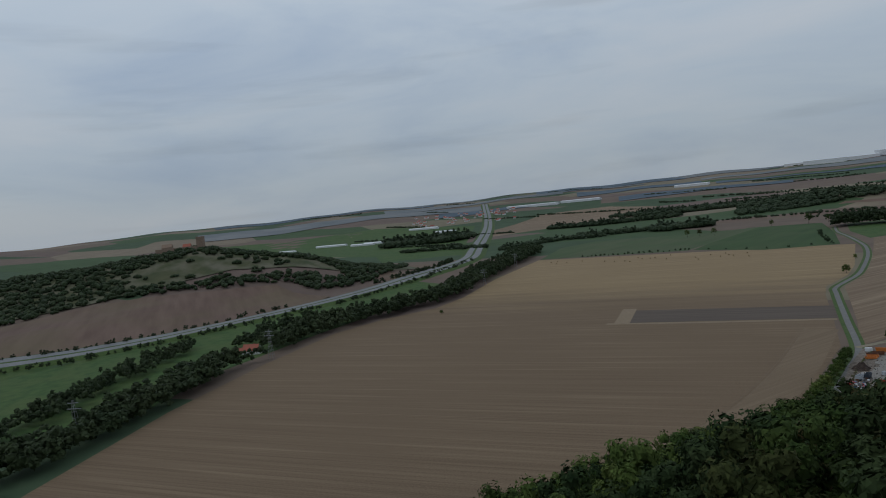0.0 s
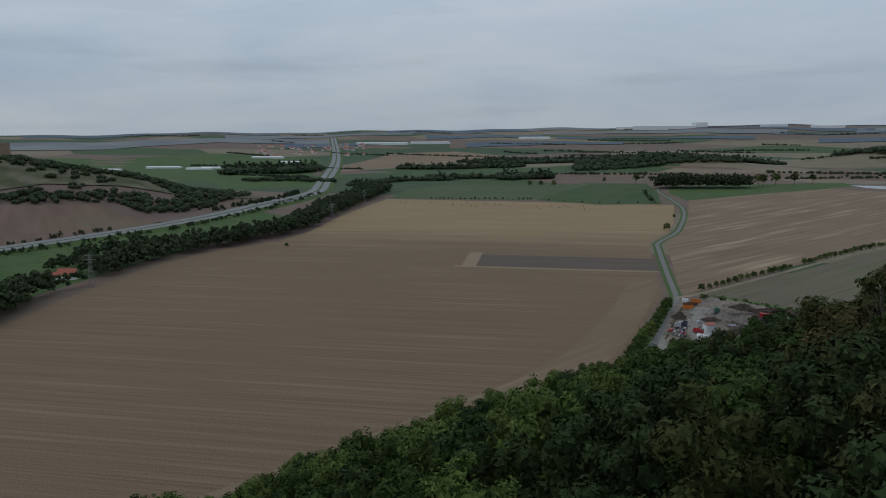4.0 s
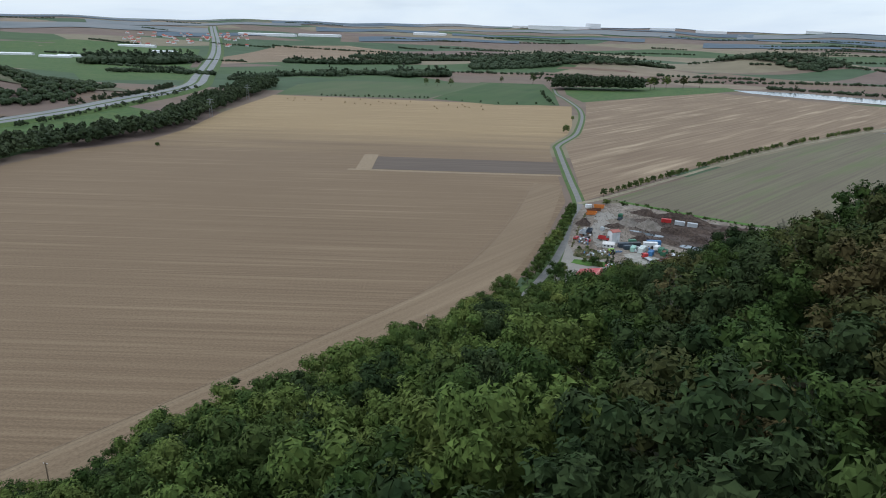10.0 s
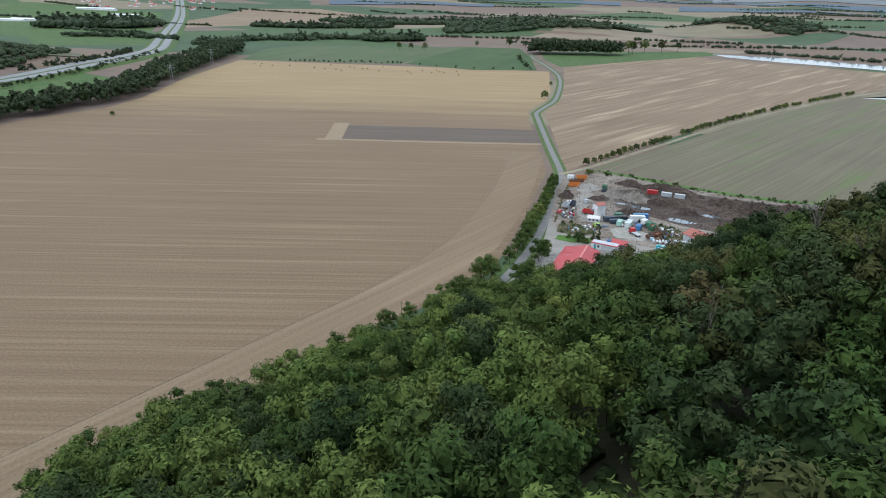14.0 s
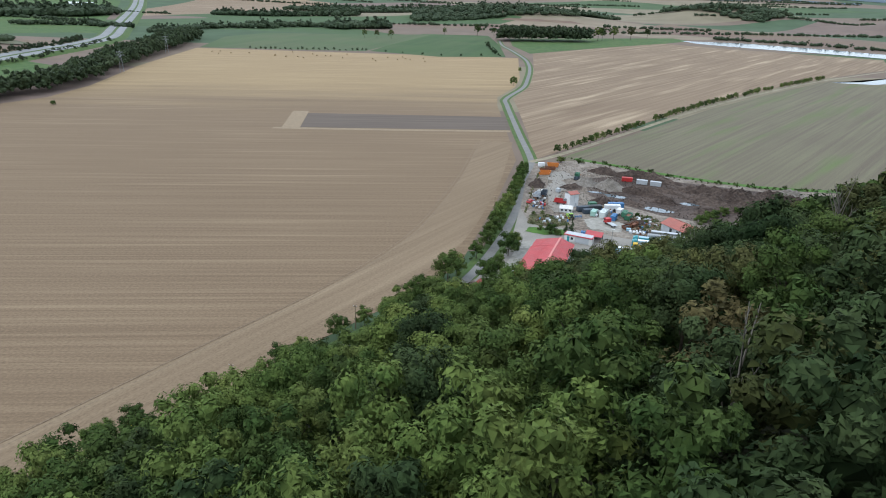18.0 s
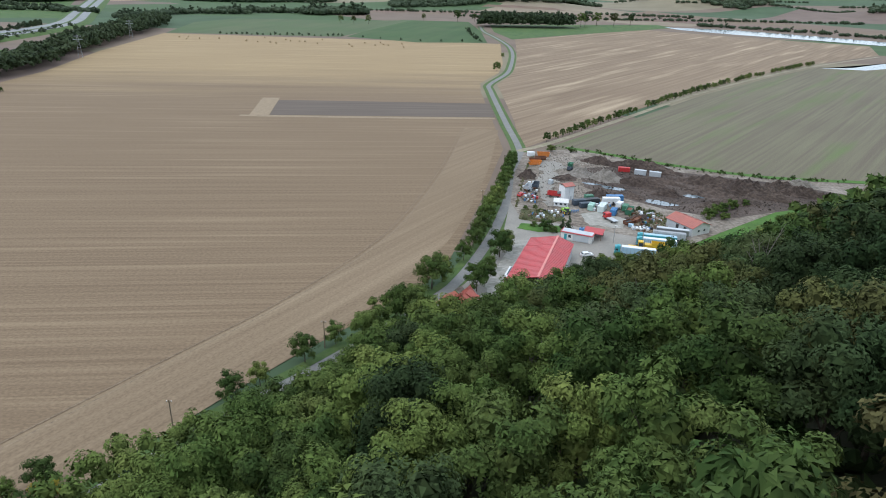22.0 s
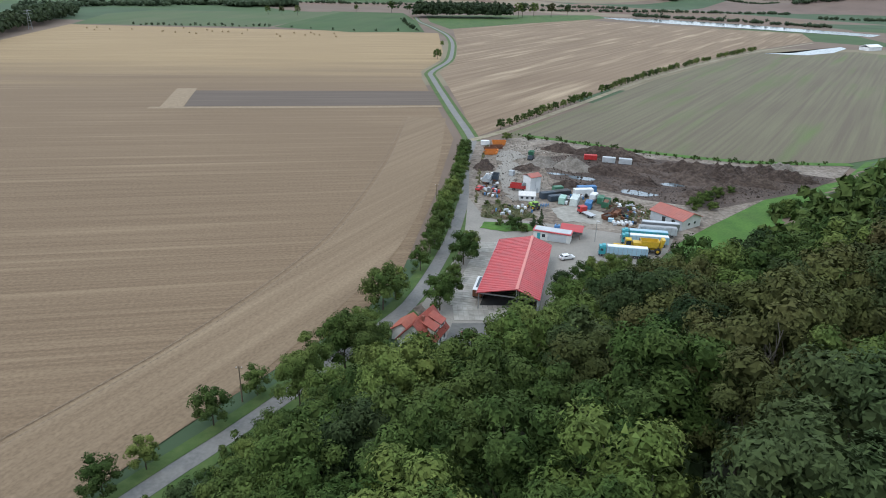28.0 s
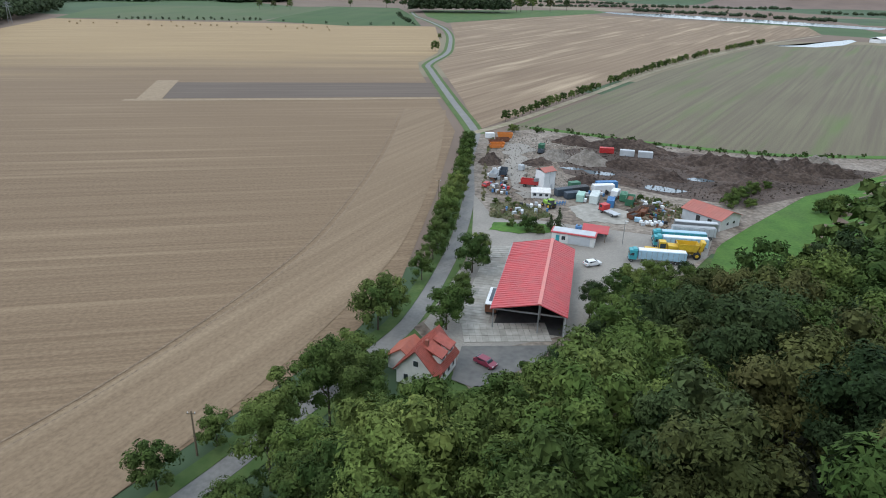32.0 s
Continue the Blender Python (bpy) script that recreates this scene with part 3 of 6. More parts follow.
ribbon("straw_edge", [(-160, 342), (-80, 355), (-2, 370)], 2.6, M_STRAW, 0.21, "pale straw edge of the tilled strip", "field")
ribbon("straw_edge", [(-161, 404), (-149, 346)], 6.0, M_STRAW, 0.21, "pale straw edge of the tilled strip", "field")
# backdrop sheets at the horizon; their bluish tint stands in for haze
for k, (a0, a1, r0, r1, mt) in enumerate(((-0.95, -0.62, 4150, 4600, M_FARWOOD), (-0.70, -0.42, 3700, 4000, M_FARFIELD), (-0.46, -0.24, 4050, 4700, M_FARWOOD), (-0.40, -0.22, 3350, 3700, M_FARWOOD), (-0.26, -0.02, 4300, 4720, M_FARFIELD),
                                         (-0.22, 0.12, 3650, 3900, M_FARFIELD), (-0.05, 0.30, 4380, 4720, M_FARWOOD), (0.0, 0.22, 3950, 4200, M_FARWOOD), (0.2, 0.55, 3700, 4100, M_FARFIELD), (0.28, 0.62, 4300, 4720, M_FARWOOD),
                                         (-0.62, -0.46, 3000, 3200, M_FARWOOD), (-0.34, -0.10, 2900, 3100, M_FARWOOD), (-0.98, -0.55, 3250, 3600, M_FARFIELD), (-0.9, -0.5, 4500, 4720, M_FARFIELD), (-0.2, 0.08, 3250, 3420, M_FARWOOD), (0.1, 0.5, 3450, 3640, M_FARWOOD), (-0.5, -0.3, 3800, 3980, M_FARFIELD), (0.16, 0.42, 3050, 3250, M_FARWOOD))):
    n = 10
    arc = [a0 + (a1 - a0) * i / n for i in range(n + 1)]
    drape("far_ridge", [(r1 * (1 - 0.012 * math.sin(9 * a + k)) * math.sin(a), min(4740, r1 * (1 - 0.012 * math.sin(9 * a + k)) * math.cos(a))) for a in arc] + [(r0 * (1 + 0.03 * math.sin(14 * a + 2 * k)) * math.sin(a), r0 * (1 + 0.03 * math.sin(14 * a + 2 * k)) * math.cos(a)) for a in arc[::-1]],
          mt, 2.0, 90, "far ridge of woods and fields with haze painted in blue", "backdrop")


# ---- trees ----
def leaf_cloud(rng, lobes, leaves, size, inner=0, inner_size=0.3, core=0.46, tufts=0, long=1.0):
    """Vertices and triangles of a crown: lobes, each a shell of small leaf sprays, gathered in tufts, over a layer of larger ones and a few deep boughs. lobes: x, y, z, radius."""
    verts, faces = [], []
    ico = bmesh.new()
    bmesh.ops.create_icosphere(ico, subdivisions=1, radius=1)
    deep = np.array([[v.co[:] for v in f.verts] for f in ico.faces])
    ico.free()
    count = 0

    def add(tri):
        nonlocal count
        verts.append(tri.reshape(-1, 3))
        faces.extend((count + 3 * k, count + 3 * k + 1, count + 3 * k + 2) for k in range(len(tri)))
        count += 3 * len(tri)

    def unit(w):
        return w / np.linalg.norm(w, axis=1)[:, None]

    for cx, cy, cz, r in lobes:
        c = np.array((cx, cy, cz))
        out = np.array((cx, cy, 0.0)) / (math.hypot(cx, cy) + 0.5) * 0.5 + np.array((0, 0, 0.55))
        add(deep * (r * core) * np.array((1, 1, 0.8)) + 0.03 * r * rng.standard_normal(deep.shape) + c)
        heads = unit(rng.standard_normal((max(1, tufts), 3)) + out)
        for n, lo, hi, s0, outer in ((inner, 0.55, 0.80, inner_size, False), (leaves, 0.76, 1.06, size, True)):
            if not n:
                continue
            d = unit(rng.standard_normal((n, 3)) + out)
            reach = lo + (hi - lo) * rng.random((n, 1))
            if outer and tufts:
                h = heads[rng.integers(tufts, size=n)]
                d = unit(h + 0.27 * rng.standard_normal((n, 3)))
                reach = 0.74 + 0.34 * np.clip(1 - (1 - (d * h).sum(1, keepdims=True)) * 7, 0, 1) + 0.08 * rng.random((n, 1))
            p = c + d * r * reach * np.array((1, 1, 0.82))
            up = unit(d + 0.36 * rng.standard_normal((n, 3)) + np.array((0, 0, 0.25)))
            a = unit(np.cross(up, rng.standard_normal((n, 3))))
            b = np.cross(up, a)
            q = s0 * (0.6 + 0.8 * rng.random((n, 1)))
            k = long if outer else 1.0
            add(np.stack([p - a * q * k - b * q * 0.7, p + a * q * 1.1 * k - up * q * 0.3 * k, p - a * q * 0.5 * k + b * q * 0.8 - up * q * 0.1], 1))
    return np.concatenate(verts), faces


def crown_lobes(rng, r, low, high, n):
    """Lobes over a rounded crown between two heights."""
    mid, half = (low + high) / 2, (high - low) / 2
    out = [(0, 0, mid, r * 0.60)]
    for k in range(n):
        u = -0.55 + 1.5 * (k + 0.5) / n
        ring = math.sqrt(max(0.0, 1 - u * u))
        an = k * 2.4 + rng.random() * 0.9
        f = 0.66 + 0.16 * rng.random()
        out.append((r * ring * f * math.cos(an), r * ring * f * math.sin(an), mid + half * u * 0.74, r * (0.33 + 0.16 * rng.random())))
    return out


def bough_lobes(rng, r, low, high, n, size=0.38):
    """Boughs over a tall dome, the lowest turned under: the crown of a forest tree."""
    mid, half = low + (high - low) * 0.42, (high - low) * 0.58
    out = [(0, 0, mid, r * 0.66), (0, 0, mid + half * 0.36, r * 0.52)]
    for k in range(n):
        u = -0.45 + 1.42 * (k + 0.5) / n
        ring = math.sqrt(max(0.0, 1 - u * u)) if u > 0 else 1.0
        an = k * 2.39996 + 0.8 * rng.random()
        f = 0.62 + 0.22 * rng.random()
        rr = r * size * (0.74 + 0.52 * rng.random())
        out.append((r * ring * f * math.cos(an), r * ring * f * math.sin(an), min(mid + half * u * (0.80 + 0.16 * rng.random()), high - rr * 0.8), rr))
    return out


def trunk_mesh(rng, height, r):
    """A tapered, slightly bent trunk with limbs."""
    bm = bmesh.new()

    def limb(a, b, ra, rb, sides):
        a, b = Vector(a), Vector(b)
        q = (b - a).to_track_quat("Z", "Y").to_matrix()
        rings = []
        for t in (0.0, 0.5, 1.0):
            c = a.lerp(b, t) + Vector((rng.random() - 0.5, rng.random() - 0.5, 0)) * 0.3 * (t == 0.5)
            rr = ra + (rb - ra) * t
            rings.append([bm.verts.new(c + q @ Vector((rr * math.cos(k * 2 * math.pi / sides), rr * math.sin(k * 2 * math.pi / sides), 0))) for k in range(sides)])
        for s, u in zip(rings, rings[1:]):
            for k in range(sides):
                bm.faces.new((s[k], s[(k + 1) % sides], u[(k + 1) % sides], u[k]))

    limb((0, 0, -0.6), (0, 0, height * 0.75), r, r * 0.35, 6)
    for k in range(4):
        an, z0 = k * 1.7 + rng.random(), height * (0.35 + 0.1 * k)
        limb((0, 0, z0), (1.9 * math.cos(an), 1.9 * math.sin(an), z0 + height * 0.22), r * 0.4, r * 0.12, 4)
    me = bpy.data.meshes.new("trunk")
    bm.to_mesh(me)
    bm.free()
    me.materials.append(M_BARK)
    return me


def cloud_mesh(name, v, f, mat):
    me = bpy.data.meshes.new(name)
    me.from_pydata(v.tolist(), [], f)
    me.materials.append(mat)
    return me


rng = np.random.default_rng(7)
TALL = 16.0
KINDS = []
for k in range(12):
    v, f = leaf_cloud(rng, bough_lobes(rng, 3.8 + 0.3 * (k % 4), 3.6 + (k % 3), TALL, 14 + k % 3, 0.35 + 0.03 * (k % 3)), 255, 0.122, 84, 0.27, 0.52, 10, 1.35)
    KINDS.append((cloud_mesh("crown", v, f, (M_LEAF, M_LEAF_FRESH, M_LEAF_BLUE, M_LEAF, M_LEAF_OLIVE, M_LEAF_FRESH)[k % 6]), trunk_mesh(rng, TALL * 0.9, 0.26)))
BUSH = []
for k in range(3):
    v, f = leaf_cloud(rng, bough_lobes(rng, 2.2, 0.1, 3.8, 9, 0.42), 160, 0.10, 60, 0.18, 0.52, 8, 1.3)
    BUSH.append((cloud_mesh("crown", v, f, M_LEAF), trunk_mesh(rng, 3.0, 0.14)))
v, f = leaf_cloud(rng, bough_lobes(rng, 2.4, 0.1, 4.4, 9, 0.42), 160, 0.10, 60, 0.18, 0.52, 8, 1.3)
YELLOW = [(cloud_mesh("crown", v, f, M_LEAF_YELLOW), trunk_mesh(rng, 3.0, 0.14))]
DENSE = [leaf_cloud(rng, bough_lobes(rng, 4.0 + 0.3 * (k % 3), 4.2, TALL, 11 + k % 3, 0.40), 100, 0.195, 36, 0.36, 0.52, 8, 1.25) for k in range(8)]
ROUND = []
for k in range(5):
    v, f = leaf_cloud(rng, bough_lobes(rng, 3.4 + 0.2 * (k % 2), 1.2, 9.0 + 0.4 * (k % 3), 12, 0.42), 150, 0.15, 54, 0.28, 0.52, 8, 1.3)
    ROUND.append((cloud_mesh("crown", v, f, M_LEAF_FRESH if k % 3 else M_LEAF), trunk_mesh(rng, 7.0, 0.2)))
LOW = [leaf_cloud(rng, crown_lobes(rng, 3.8, 1.0, 9.6, 5), 50, 0.5) for k in range(4)]
TINY = [leaf_cloud(rng, [(0, 0, 4.2, 4.6), (4.2, 1.2, 3.4, 3.8), (-3.6, -2, 3.5, 3.7 + 0.4 * k)], 4, 1.6, core=0.9) for k in range(4)]
MID = [leaf_cloud(rng, crown_lobes(rng, 4.2, 0.5, 11.5, 6), 26, 0.75, core=0.72) for k in range(4)]
FAR = [leaf_cloud(rng, crown_lobes(rng, 4.0, 1.0, 12.0, 4), 14, 1.1, core=0.8) for k in range(3)]


def tree(x, y, scale=1.0, kind=0, pool=None, label="broad-leaved tree with a dense green crown", group="", name="tree", squash=1.0, mat=None):
    crown, trunk = (pool or KINDS)[kind % len(pool or KINDS)]
    root = tagged(new(name), label, "tree" if pool is not BUSH else "bush", group)
    c, t = new("crown", crown), new("trunk", trunk)
    c.parent = t.parent = root
    turn = (x * 37.7 + y * 17.3) % 360
    root.matrix_basis = pose(x, y, gz(x, y) - 0.1, 0, 0, turn) @ Matrix.Diagonal((scale, scale, scale * squash, 1))
    return root


def thicket(name, places, templates, mat, label, category="woodland", seed=3):
    """Trees too many to count, joined. places: x, y, scale."""
    r = np.random.default_rng(seed)
    vs, loops, starts, n, nl = [], [], [], 0, 0
    zz = ground_height(np.array([p[0] for p in places]), np.array([p[1] for p in places]))
    prepared = []
    for v, f in templates:
        lens = np.array([len(q) for q in f])
        prepared.append((v, np.concatenate([np.array(q) for q in f]), lens))
    all_lens = []
    for (x, y, s), z in zip(places, zz):
        v, flat, lens = prepared[int(r.integers(len(prepared)))]
        a = r.random() * 6.283
        rot = np.array(((math.cos(a), -math.sin(a), 0), (math.sin(a), math.cos(a), 0), (0, 0, 1)))
        w = (v * np.array((s, s, s * (0.9 + 0.25 * r.random())))) @ rot.T + np.array((x, y, z - 0.2))
        vs.append(w)
        loops.append(flat + n)
        all_lens.append(lens)
        n += len(v)
    v, lp, ln = np.concatenate(vs), np.concatenate(loops), np.concatenate(all_lens)
    me = bpy.data.meshes.new(name)
    me.vertices.add(len(v))
    me.vertices.foreach_set("co", v.ravel())
    me.loops.add(len(lp))
    me.loops.foreach_set("vertex_index", lp.astype(np.int32))
    me.polygons.add(len(ln))
    me.polygons.foreach_set("loop_start", np.concatenate([[0], np.cumsum(ln)[:-1]]).astype(np.int32))
    me.update(calc_edges=True)
    me.materials.append(mat)
    return tagged(new(name, me), label, category, kind="stuff")


def in_poly(x, y, pts):
    inside = False
    for (ax, ay), (bx, by) in zip(pts, pts[1:] + pts[:1]):
        if (ay > y) != (by > y) and x < (bx - ax) * (y - ay) / (by - ay) + ax:
            inside = not inside
    return inside


# the wooded hill
PASTURE = [(58, 140), (70, 166), (86, 184), (123, 219), (160, 240), (187, 270), (240, 292), (228, 235), (172, 195), (122, 168), (86, 154), (68, 143)]
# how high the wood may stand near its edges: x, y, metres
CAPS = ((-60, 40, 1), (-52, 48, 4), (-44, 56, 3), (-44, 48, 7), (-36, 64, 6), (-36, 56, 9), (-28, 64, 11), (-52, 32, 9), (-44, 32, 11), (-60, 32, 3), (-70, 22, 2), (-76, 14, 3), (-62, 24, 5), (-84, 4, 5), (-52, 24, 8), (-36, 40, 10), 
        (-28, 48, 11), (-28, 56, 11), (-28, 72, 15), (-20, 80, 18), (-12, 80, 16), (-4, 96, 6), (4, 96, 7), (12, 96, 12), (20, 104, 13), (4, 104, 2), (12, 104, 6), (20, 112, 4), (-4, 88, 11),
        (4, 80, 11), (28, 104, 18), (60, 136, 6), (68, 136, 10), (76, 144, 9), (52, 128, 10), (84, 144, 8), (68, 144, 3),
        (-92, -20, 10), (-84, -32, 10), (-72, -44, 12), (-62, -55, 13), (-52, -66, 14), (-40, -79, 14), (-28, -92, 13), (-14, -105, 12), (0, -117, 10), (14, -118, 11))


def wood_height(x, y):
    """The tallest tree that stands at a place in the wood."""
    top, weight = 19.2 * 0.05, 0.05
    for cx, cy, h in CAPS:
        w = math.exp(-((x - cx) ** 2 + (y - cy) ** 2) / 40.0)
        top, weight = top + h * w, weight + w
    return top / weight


cells = {}
near_trees, dense_trees, far_trees = [], [], []
px, py = -240 + 560 * rng.random(60000), -215 + 520 * rng.random(60000)
for x, y, d in zip(px, py, foot_distance(px, py)):
    if d < (4.5 if y < 70 else 1.5) or d > 230 or in_poly(x, y, PASTURE):
        continue
    if y < -118 and math.hypot(x - 25, y + 160) < 44:
        continue
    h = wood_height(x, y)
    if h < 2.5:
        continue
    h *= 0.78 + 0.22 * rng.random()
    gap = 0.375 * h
    i, j = int(x // 8), int(y // 8)
    if any((x - q[0]) ** 2 + (y - q[1]) ** 2 < gap * gap for a in (-1, 0, 1) for b in (-1, 0, 1) for q in cells.get((i + a, j + b), ())):
        continue
    cells.setdefault((i, j), []).append((x, y))
    s = h / TALL
    if -36 < x < 46 and -26 < y < 114:
        near_trees.append((x, y, s))
    elif -100 < x < 72 and -128 < y < 112:
        dense_trees.append((x, y, s))
    elif y > -150 and x < 230 and d < 210:
        far_trees.append((x, y, s * 1.3))
for k, (x, y, s) in enumerate(near_trees):
    dark = (x > 20 and rng.random() < 0.8) or (x > 10 and rng.random() < 0.25)
    tree(x, y, s, (2, 4, 8, 10)[int(rng.integers(4))] if dark else (0, 1, 3, 5, 6, 7, 9, 11, 1, 2)[int(rng.integers(10))], group="trees of the wooded hill", squash=0.94 + 0.14 * rng.random())
kinds_of_wood = {"hill_woodland": [], "fresh_green_woodland": [], "deep_green_woodland": [], "olive_woodland": [], "browning_woodland": []}
for x, y, s in dense_trees:
    u = rng.random()
    if x < 14:
        kind = "fresh_green_woodland" if u < 0.40 else "hill_woodland" if u < 0.88 else "deep_green_woodland"
    else:
        kind = "deep_green_woodland" if u < 0.42 else "hill_woodland" if u < 0.62 else "olive_woodland" if u < 0.86 else "browning_woodland" if u < 0.94 else "fresh_green_woodland"
    kinds_of_wood[kind].append((x, y, s))
for k, (kind, mat, label) in enumerate((("hill_woodland", M_LEAF, "dense green deciduous wood on the hillside"), ("fresh_green_woodland", M_LEAF_FRESH, "fresh green crowns in the hillside wood"), ("deep_green_woodland", M_LEAF_BLUE, "deep green crowns in the hillside wood"),
                                        ("olive_woodland", M_LEAF_OLIVE, "olive green crowns in the hillside wood"), ("browning_woodland", M_LEAF_BROWN, "browning thin crowns in the hillside wood"))):
    thicket(kind, kinds_of_wood[kind], DENSE, mat, label, seed=3 + k)
thicket("outer_woodland", far_trees, FAR, M_LEAF, "dense green wood on the outer hillside")
for x, y, s in ((-71.5, 27.5, 1.2), (-75.5, 22.5, 0.9)):
    tree(x, y, s, 0, YELLOW, "bush with yellowing autumn leaves", "yellowing bushes", "bush")


# belts, woods and hedges of the plain
def along(pts, spacing, half, s0=0.8, s1=1.2):
    c = curve_points(pts, spacing)
    out = []
    for x, y in c:
        for k in range(max(1, int(half / 3))):
            out.append((x + (rng.random() - 0.5) * 2 * half, y + (rng.random() - 0.5) * 2 * half, s0 + (s1 - s0) * rng.random()))
    return out


def filled(pts, spacing, s0=0.8, s1=1.2):
    xs, ys = [p[0] for p in pts], [p[1] for p in pts]
    out = []
    for x in np.arange(min(xs), max(xs), spacing):
        for y in np.arange(min(ys), max(ys), spacing):
            px, py = x + (rng.random() - 0.5) * spacing, y + (rng.random() - 0.5) * spacing
            if in_poly(px, py, pts):
                out.append((px, py, s0 + (s1 - s0) * rng.random()))
    return out


for x, y, s, kd in ((-74.5, 30.5, 0.80, 0), (-79, 22, 0.72, 2), (-83.5, 14.5, 0.85, 3), (-88, 7, 0.8, 1), (-78.5, 26.5, 0.6, 4)):
    tree(x, y, s, kd, ROUND, label="dense dark bush-like tree between lane and field", group="trees along the lane")
thicket("undergrowth", [(x, y, 0.26 + 0.24 * rng.random()) for x, y, _ in filled([(-66, 20), (-22, 66), (4, 84), (40, 112), (66, 128), (66, -104), (-60, -104)], 5.2)], TINY, M_LEAF_BLUE, "dark undergrowth beneath the trees of the hillside", "undergrowth", 21)


BELT = [(-322, -50), (-362, 70), (-398, 150), (-418, 240), (-420, 330), (-402, 410), (-400, 480), (-428, 590), (-458, 700), (-478, 810), (-515, 930)]
FARM = [(-455, 150), (-400, 150), (-398, 215), (-455, 225)]
thicket("river_woodland", [p for p in along(BELT, 5.5, 14.5, 1.1, 1.65) + along([(p[0] - 22, p[1]) for p in BELT[4:9]], 7, 12, 0.7, 1.1) + filled([(-490, 640), (-470, 800), (-480, 900), (-560, 1060), (-590, 1000), (-545, 830), (-508, 690)], 10, 0.5, 0.8)
        + along([(-380, -40), (-440, 60), (-475, 130), (-510, 200)], 8, 12, 0.8, 1.2) + along([(-440, 190), (-470, 260), (-480, 330)], 8, 10, 0.9, 1.3) if not in_poly(p[0], p[1], FARM)], MID[:2] + FAR, M_LEAF_DARK, "dark belt of trees along the stream beside the field")
thicket("motorway_hedge", along([(-528, 420), (-533, 560), (-545, 680), (-582, 830)], 7, 7, 0.35, 0.6) + along([(-594, 400), (-622, 215), (-672, 95), (-780, -90)], 7, 4, 0.4, 0.7)
        + along([(-540, 400), (-555, 300), (-585, 180), (-635, 70)], 8, 8, 0.35, 0.6) + along([(-582, 560), (-575, 640), (-590, 740), (-625, 820)], 8, 8, 0.5, 0.9), MID, M_LEAF_DARK, "hedges along the motorway", "hedge")
CASTLE_BARE = [(-905, 380), (-850, 360), (-770, 450), (-700, 540), (-650, 560), (-690, 610), (-800, 560), (-880, 470)]
thicket("castle_hill_woodland", [p for p in filled([(-600, 560), (-640, 720), (-760, 690), (-880, 640), (-1000, 590), (-1320, 300), (-1300, -160), (-900, -120), (-880, 60), (-862, 210), (-862, 290), (-820, 360), (-745, 425), (-690, 500), (-640, 500)], 10.5, 0.6, 1.2)
                                 if not (in_poly(p[0], p[1], CASTLE_BARE) and rng.random() < 0.82)], TINY, M_LEAF_DARK, "dark wood on the castle hill")
thicket("plantation", filled([(-48, 1082), (104, 1124), (112, 1170), (-42, 1140)], 7, 1.75, 2.15), MID, M_LEAF_DARK, "dark rectangular plantation of tall trees")
for x, y, s in ((126, 1172, 1.9), (134, 1180, 1.8), (159, 1222, 1.8), (190, 1224, 1.8), (224, 1256, 1.5), (-90, 1190, 1.6), (-60, 1200, 1.2), (-25, 1190, 1.4), (-150, 1185, 1.0), (-270, 1060, 1.1), (-250, 1065, 1.0), (-225, 1062, 1.2)):
    tree(x, y, s, int(abs(x)), label="large round tree in the meadow", group="meadow trees", squash=0.8)
thicket("mid_woods", filled([(-1107, 1215), (-935, 1310), (-930, 1410), (-1100, 1320)], 9, 2.3, 2.8) + filled([(-390, 1235), (-345, 1215), (-330, 1290), (-385, 1310)], 9, 1.5, 2.0) + filled([(-336, 1245), (-276, 1262), (-276, 1300), (-330, 1290)], 9, 1.6, 2.1)
        + along([(-545, 1240), (-470, 1230), (-410, 1260)], 8, 9, 1.0, 1.5) + along([(-745, 1533), (-628, 1556), (-539, 1618), (-440, 1660)], 9, 14, 1.2, 1.8) + filled([(-700, 1880), (-517, 1776), (-271, 1934), (-285, 2060), (-590, 1990)], 13, 1.3, 1.9)
        + filled([(-264, 1536), (-158, 1598), (-35, 1661), (122, 1706), (249, 1880), (200, 1960), (-100, 1880), (-300, 1680)], 12, 1.1, 1.6)
        + filled([(400, 2150), (380, 2010), (503, 1930), (597, 1822), (690, 1900), (720, 2150)], 13, 1.1, 1.6) + filled([(850, 1700), (1250, 1700), (1250, 1830), (900, 1800)], 15, 1.2, 1.7)
        + along([(-620, 1010), (-560, 1150), (-480, 1180)], 9, 10, 0.9, 1.4) + along([(-900, 1060), (-800, 1090), (-690, 1060)], 10, 10, 0.9, 1.4)
        + along([(-100, 1330), (60, 1345), (220, 1390), (420, 1450)], 9, 5, 0.6, 1.0) + along([(360, 1300), (480, 1250), (640, 1150)], 9, 6, 0.6, 1.0), TINY + FAR[:1], M_LEAF_MID, "scattered dark woods among the fields")
thicket("field_hedge", along([(-370, 812), (-300, 826), (-222, 846)], 7, 2, 0.25, 0.45) + along([(-216, 850), (-110, 822), (-30, 846)], 22, 2, 0.25, 0.4) + along([(-36, 850), (-50, 940), (-62, 1030)], 9, 3, 0.3, 0.6), MID, M_LEAF_DARK, "low hedge along the field end", "hedge")
lines = []
for k in range(46):
    a, r0 = -0.85 + 1.35 * rng.random(), 1350 + 2900 * rng.random() ** 1.3
    x0, y0 = r0 * math.sin(a), r0 * math.cos(a)
    dx, dy = 120 + 330 * rng.random(), (rng.random() - 0.5) * 160
    lines += along([(x0, y0), (x0 + dx * 0.5, y0 + dy * 0.6), (x0 + dx, y0 + dy)], 11, 3.5, 0.6, 1.1)
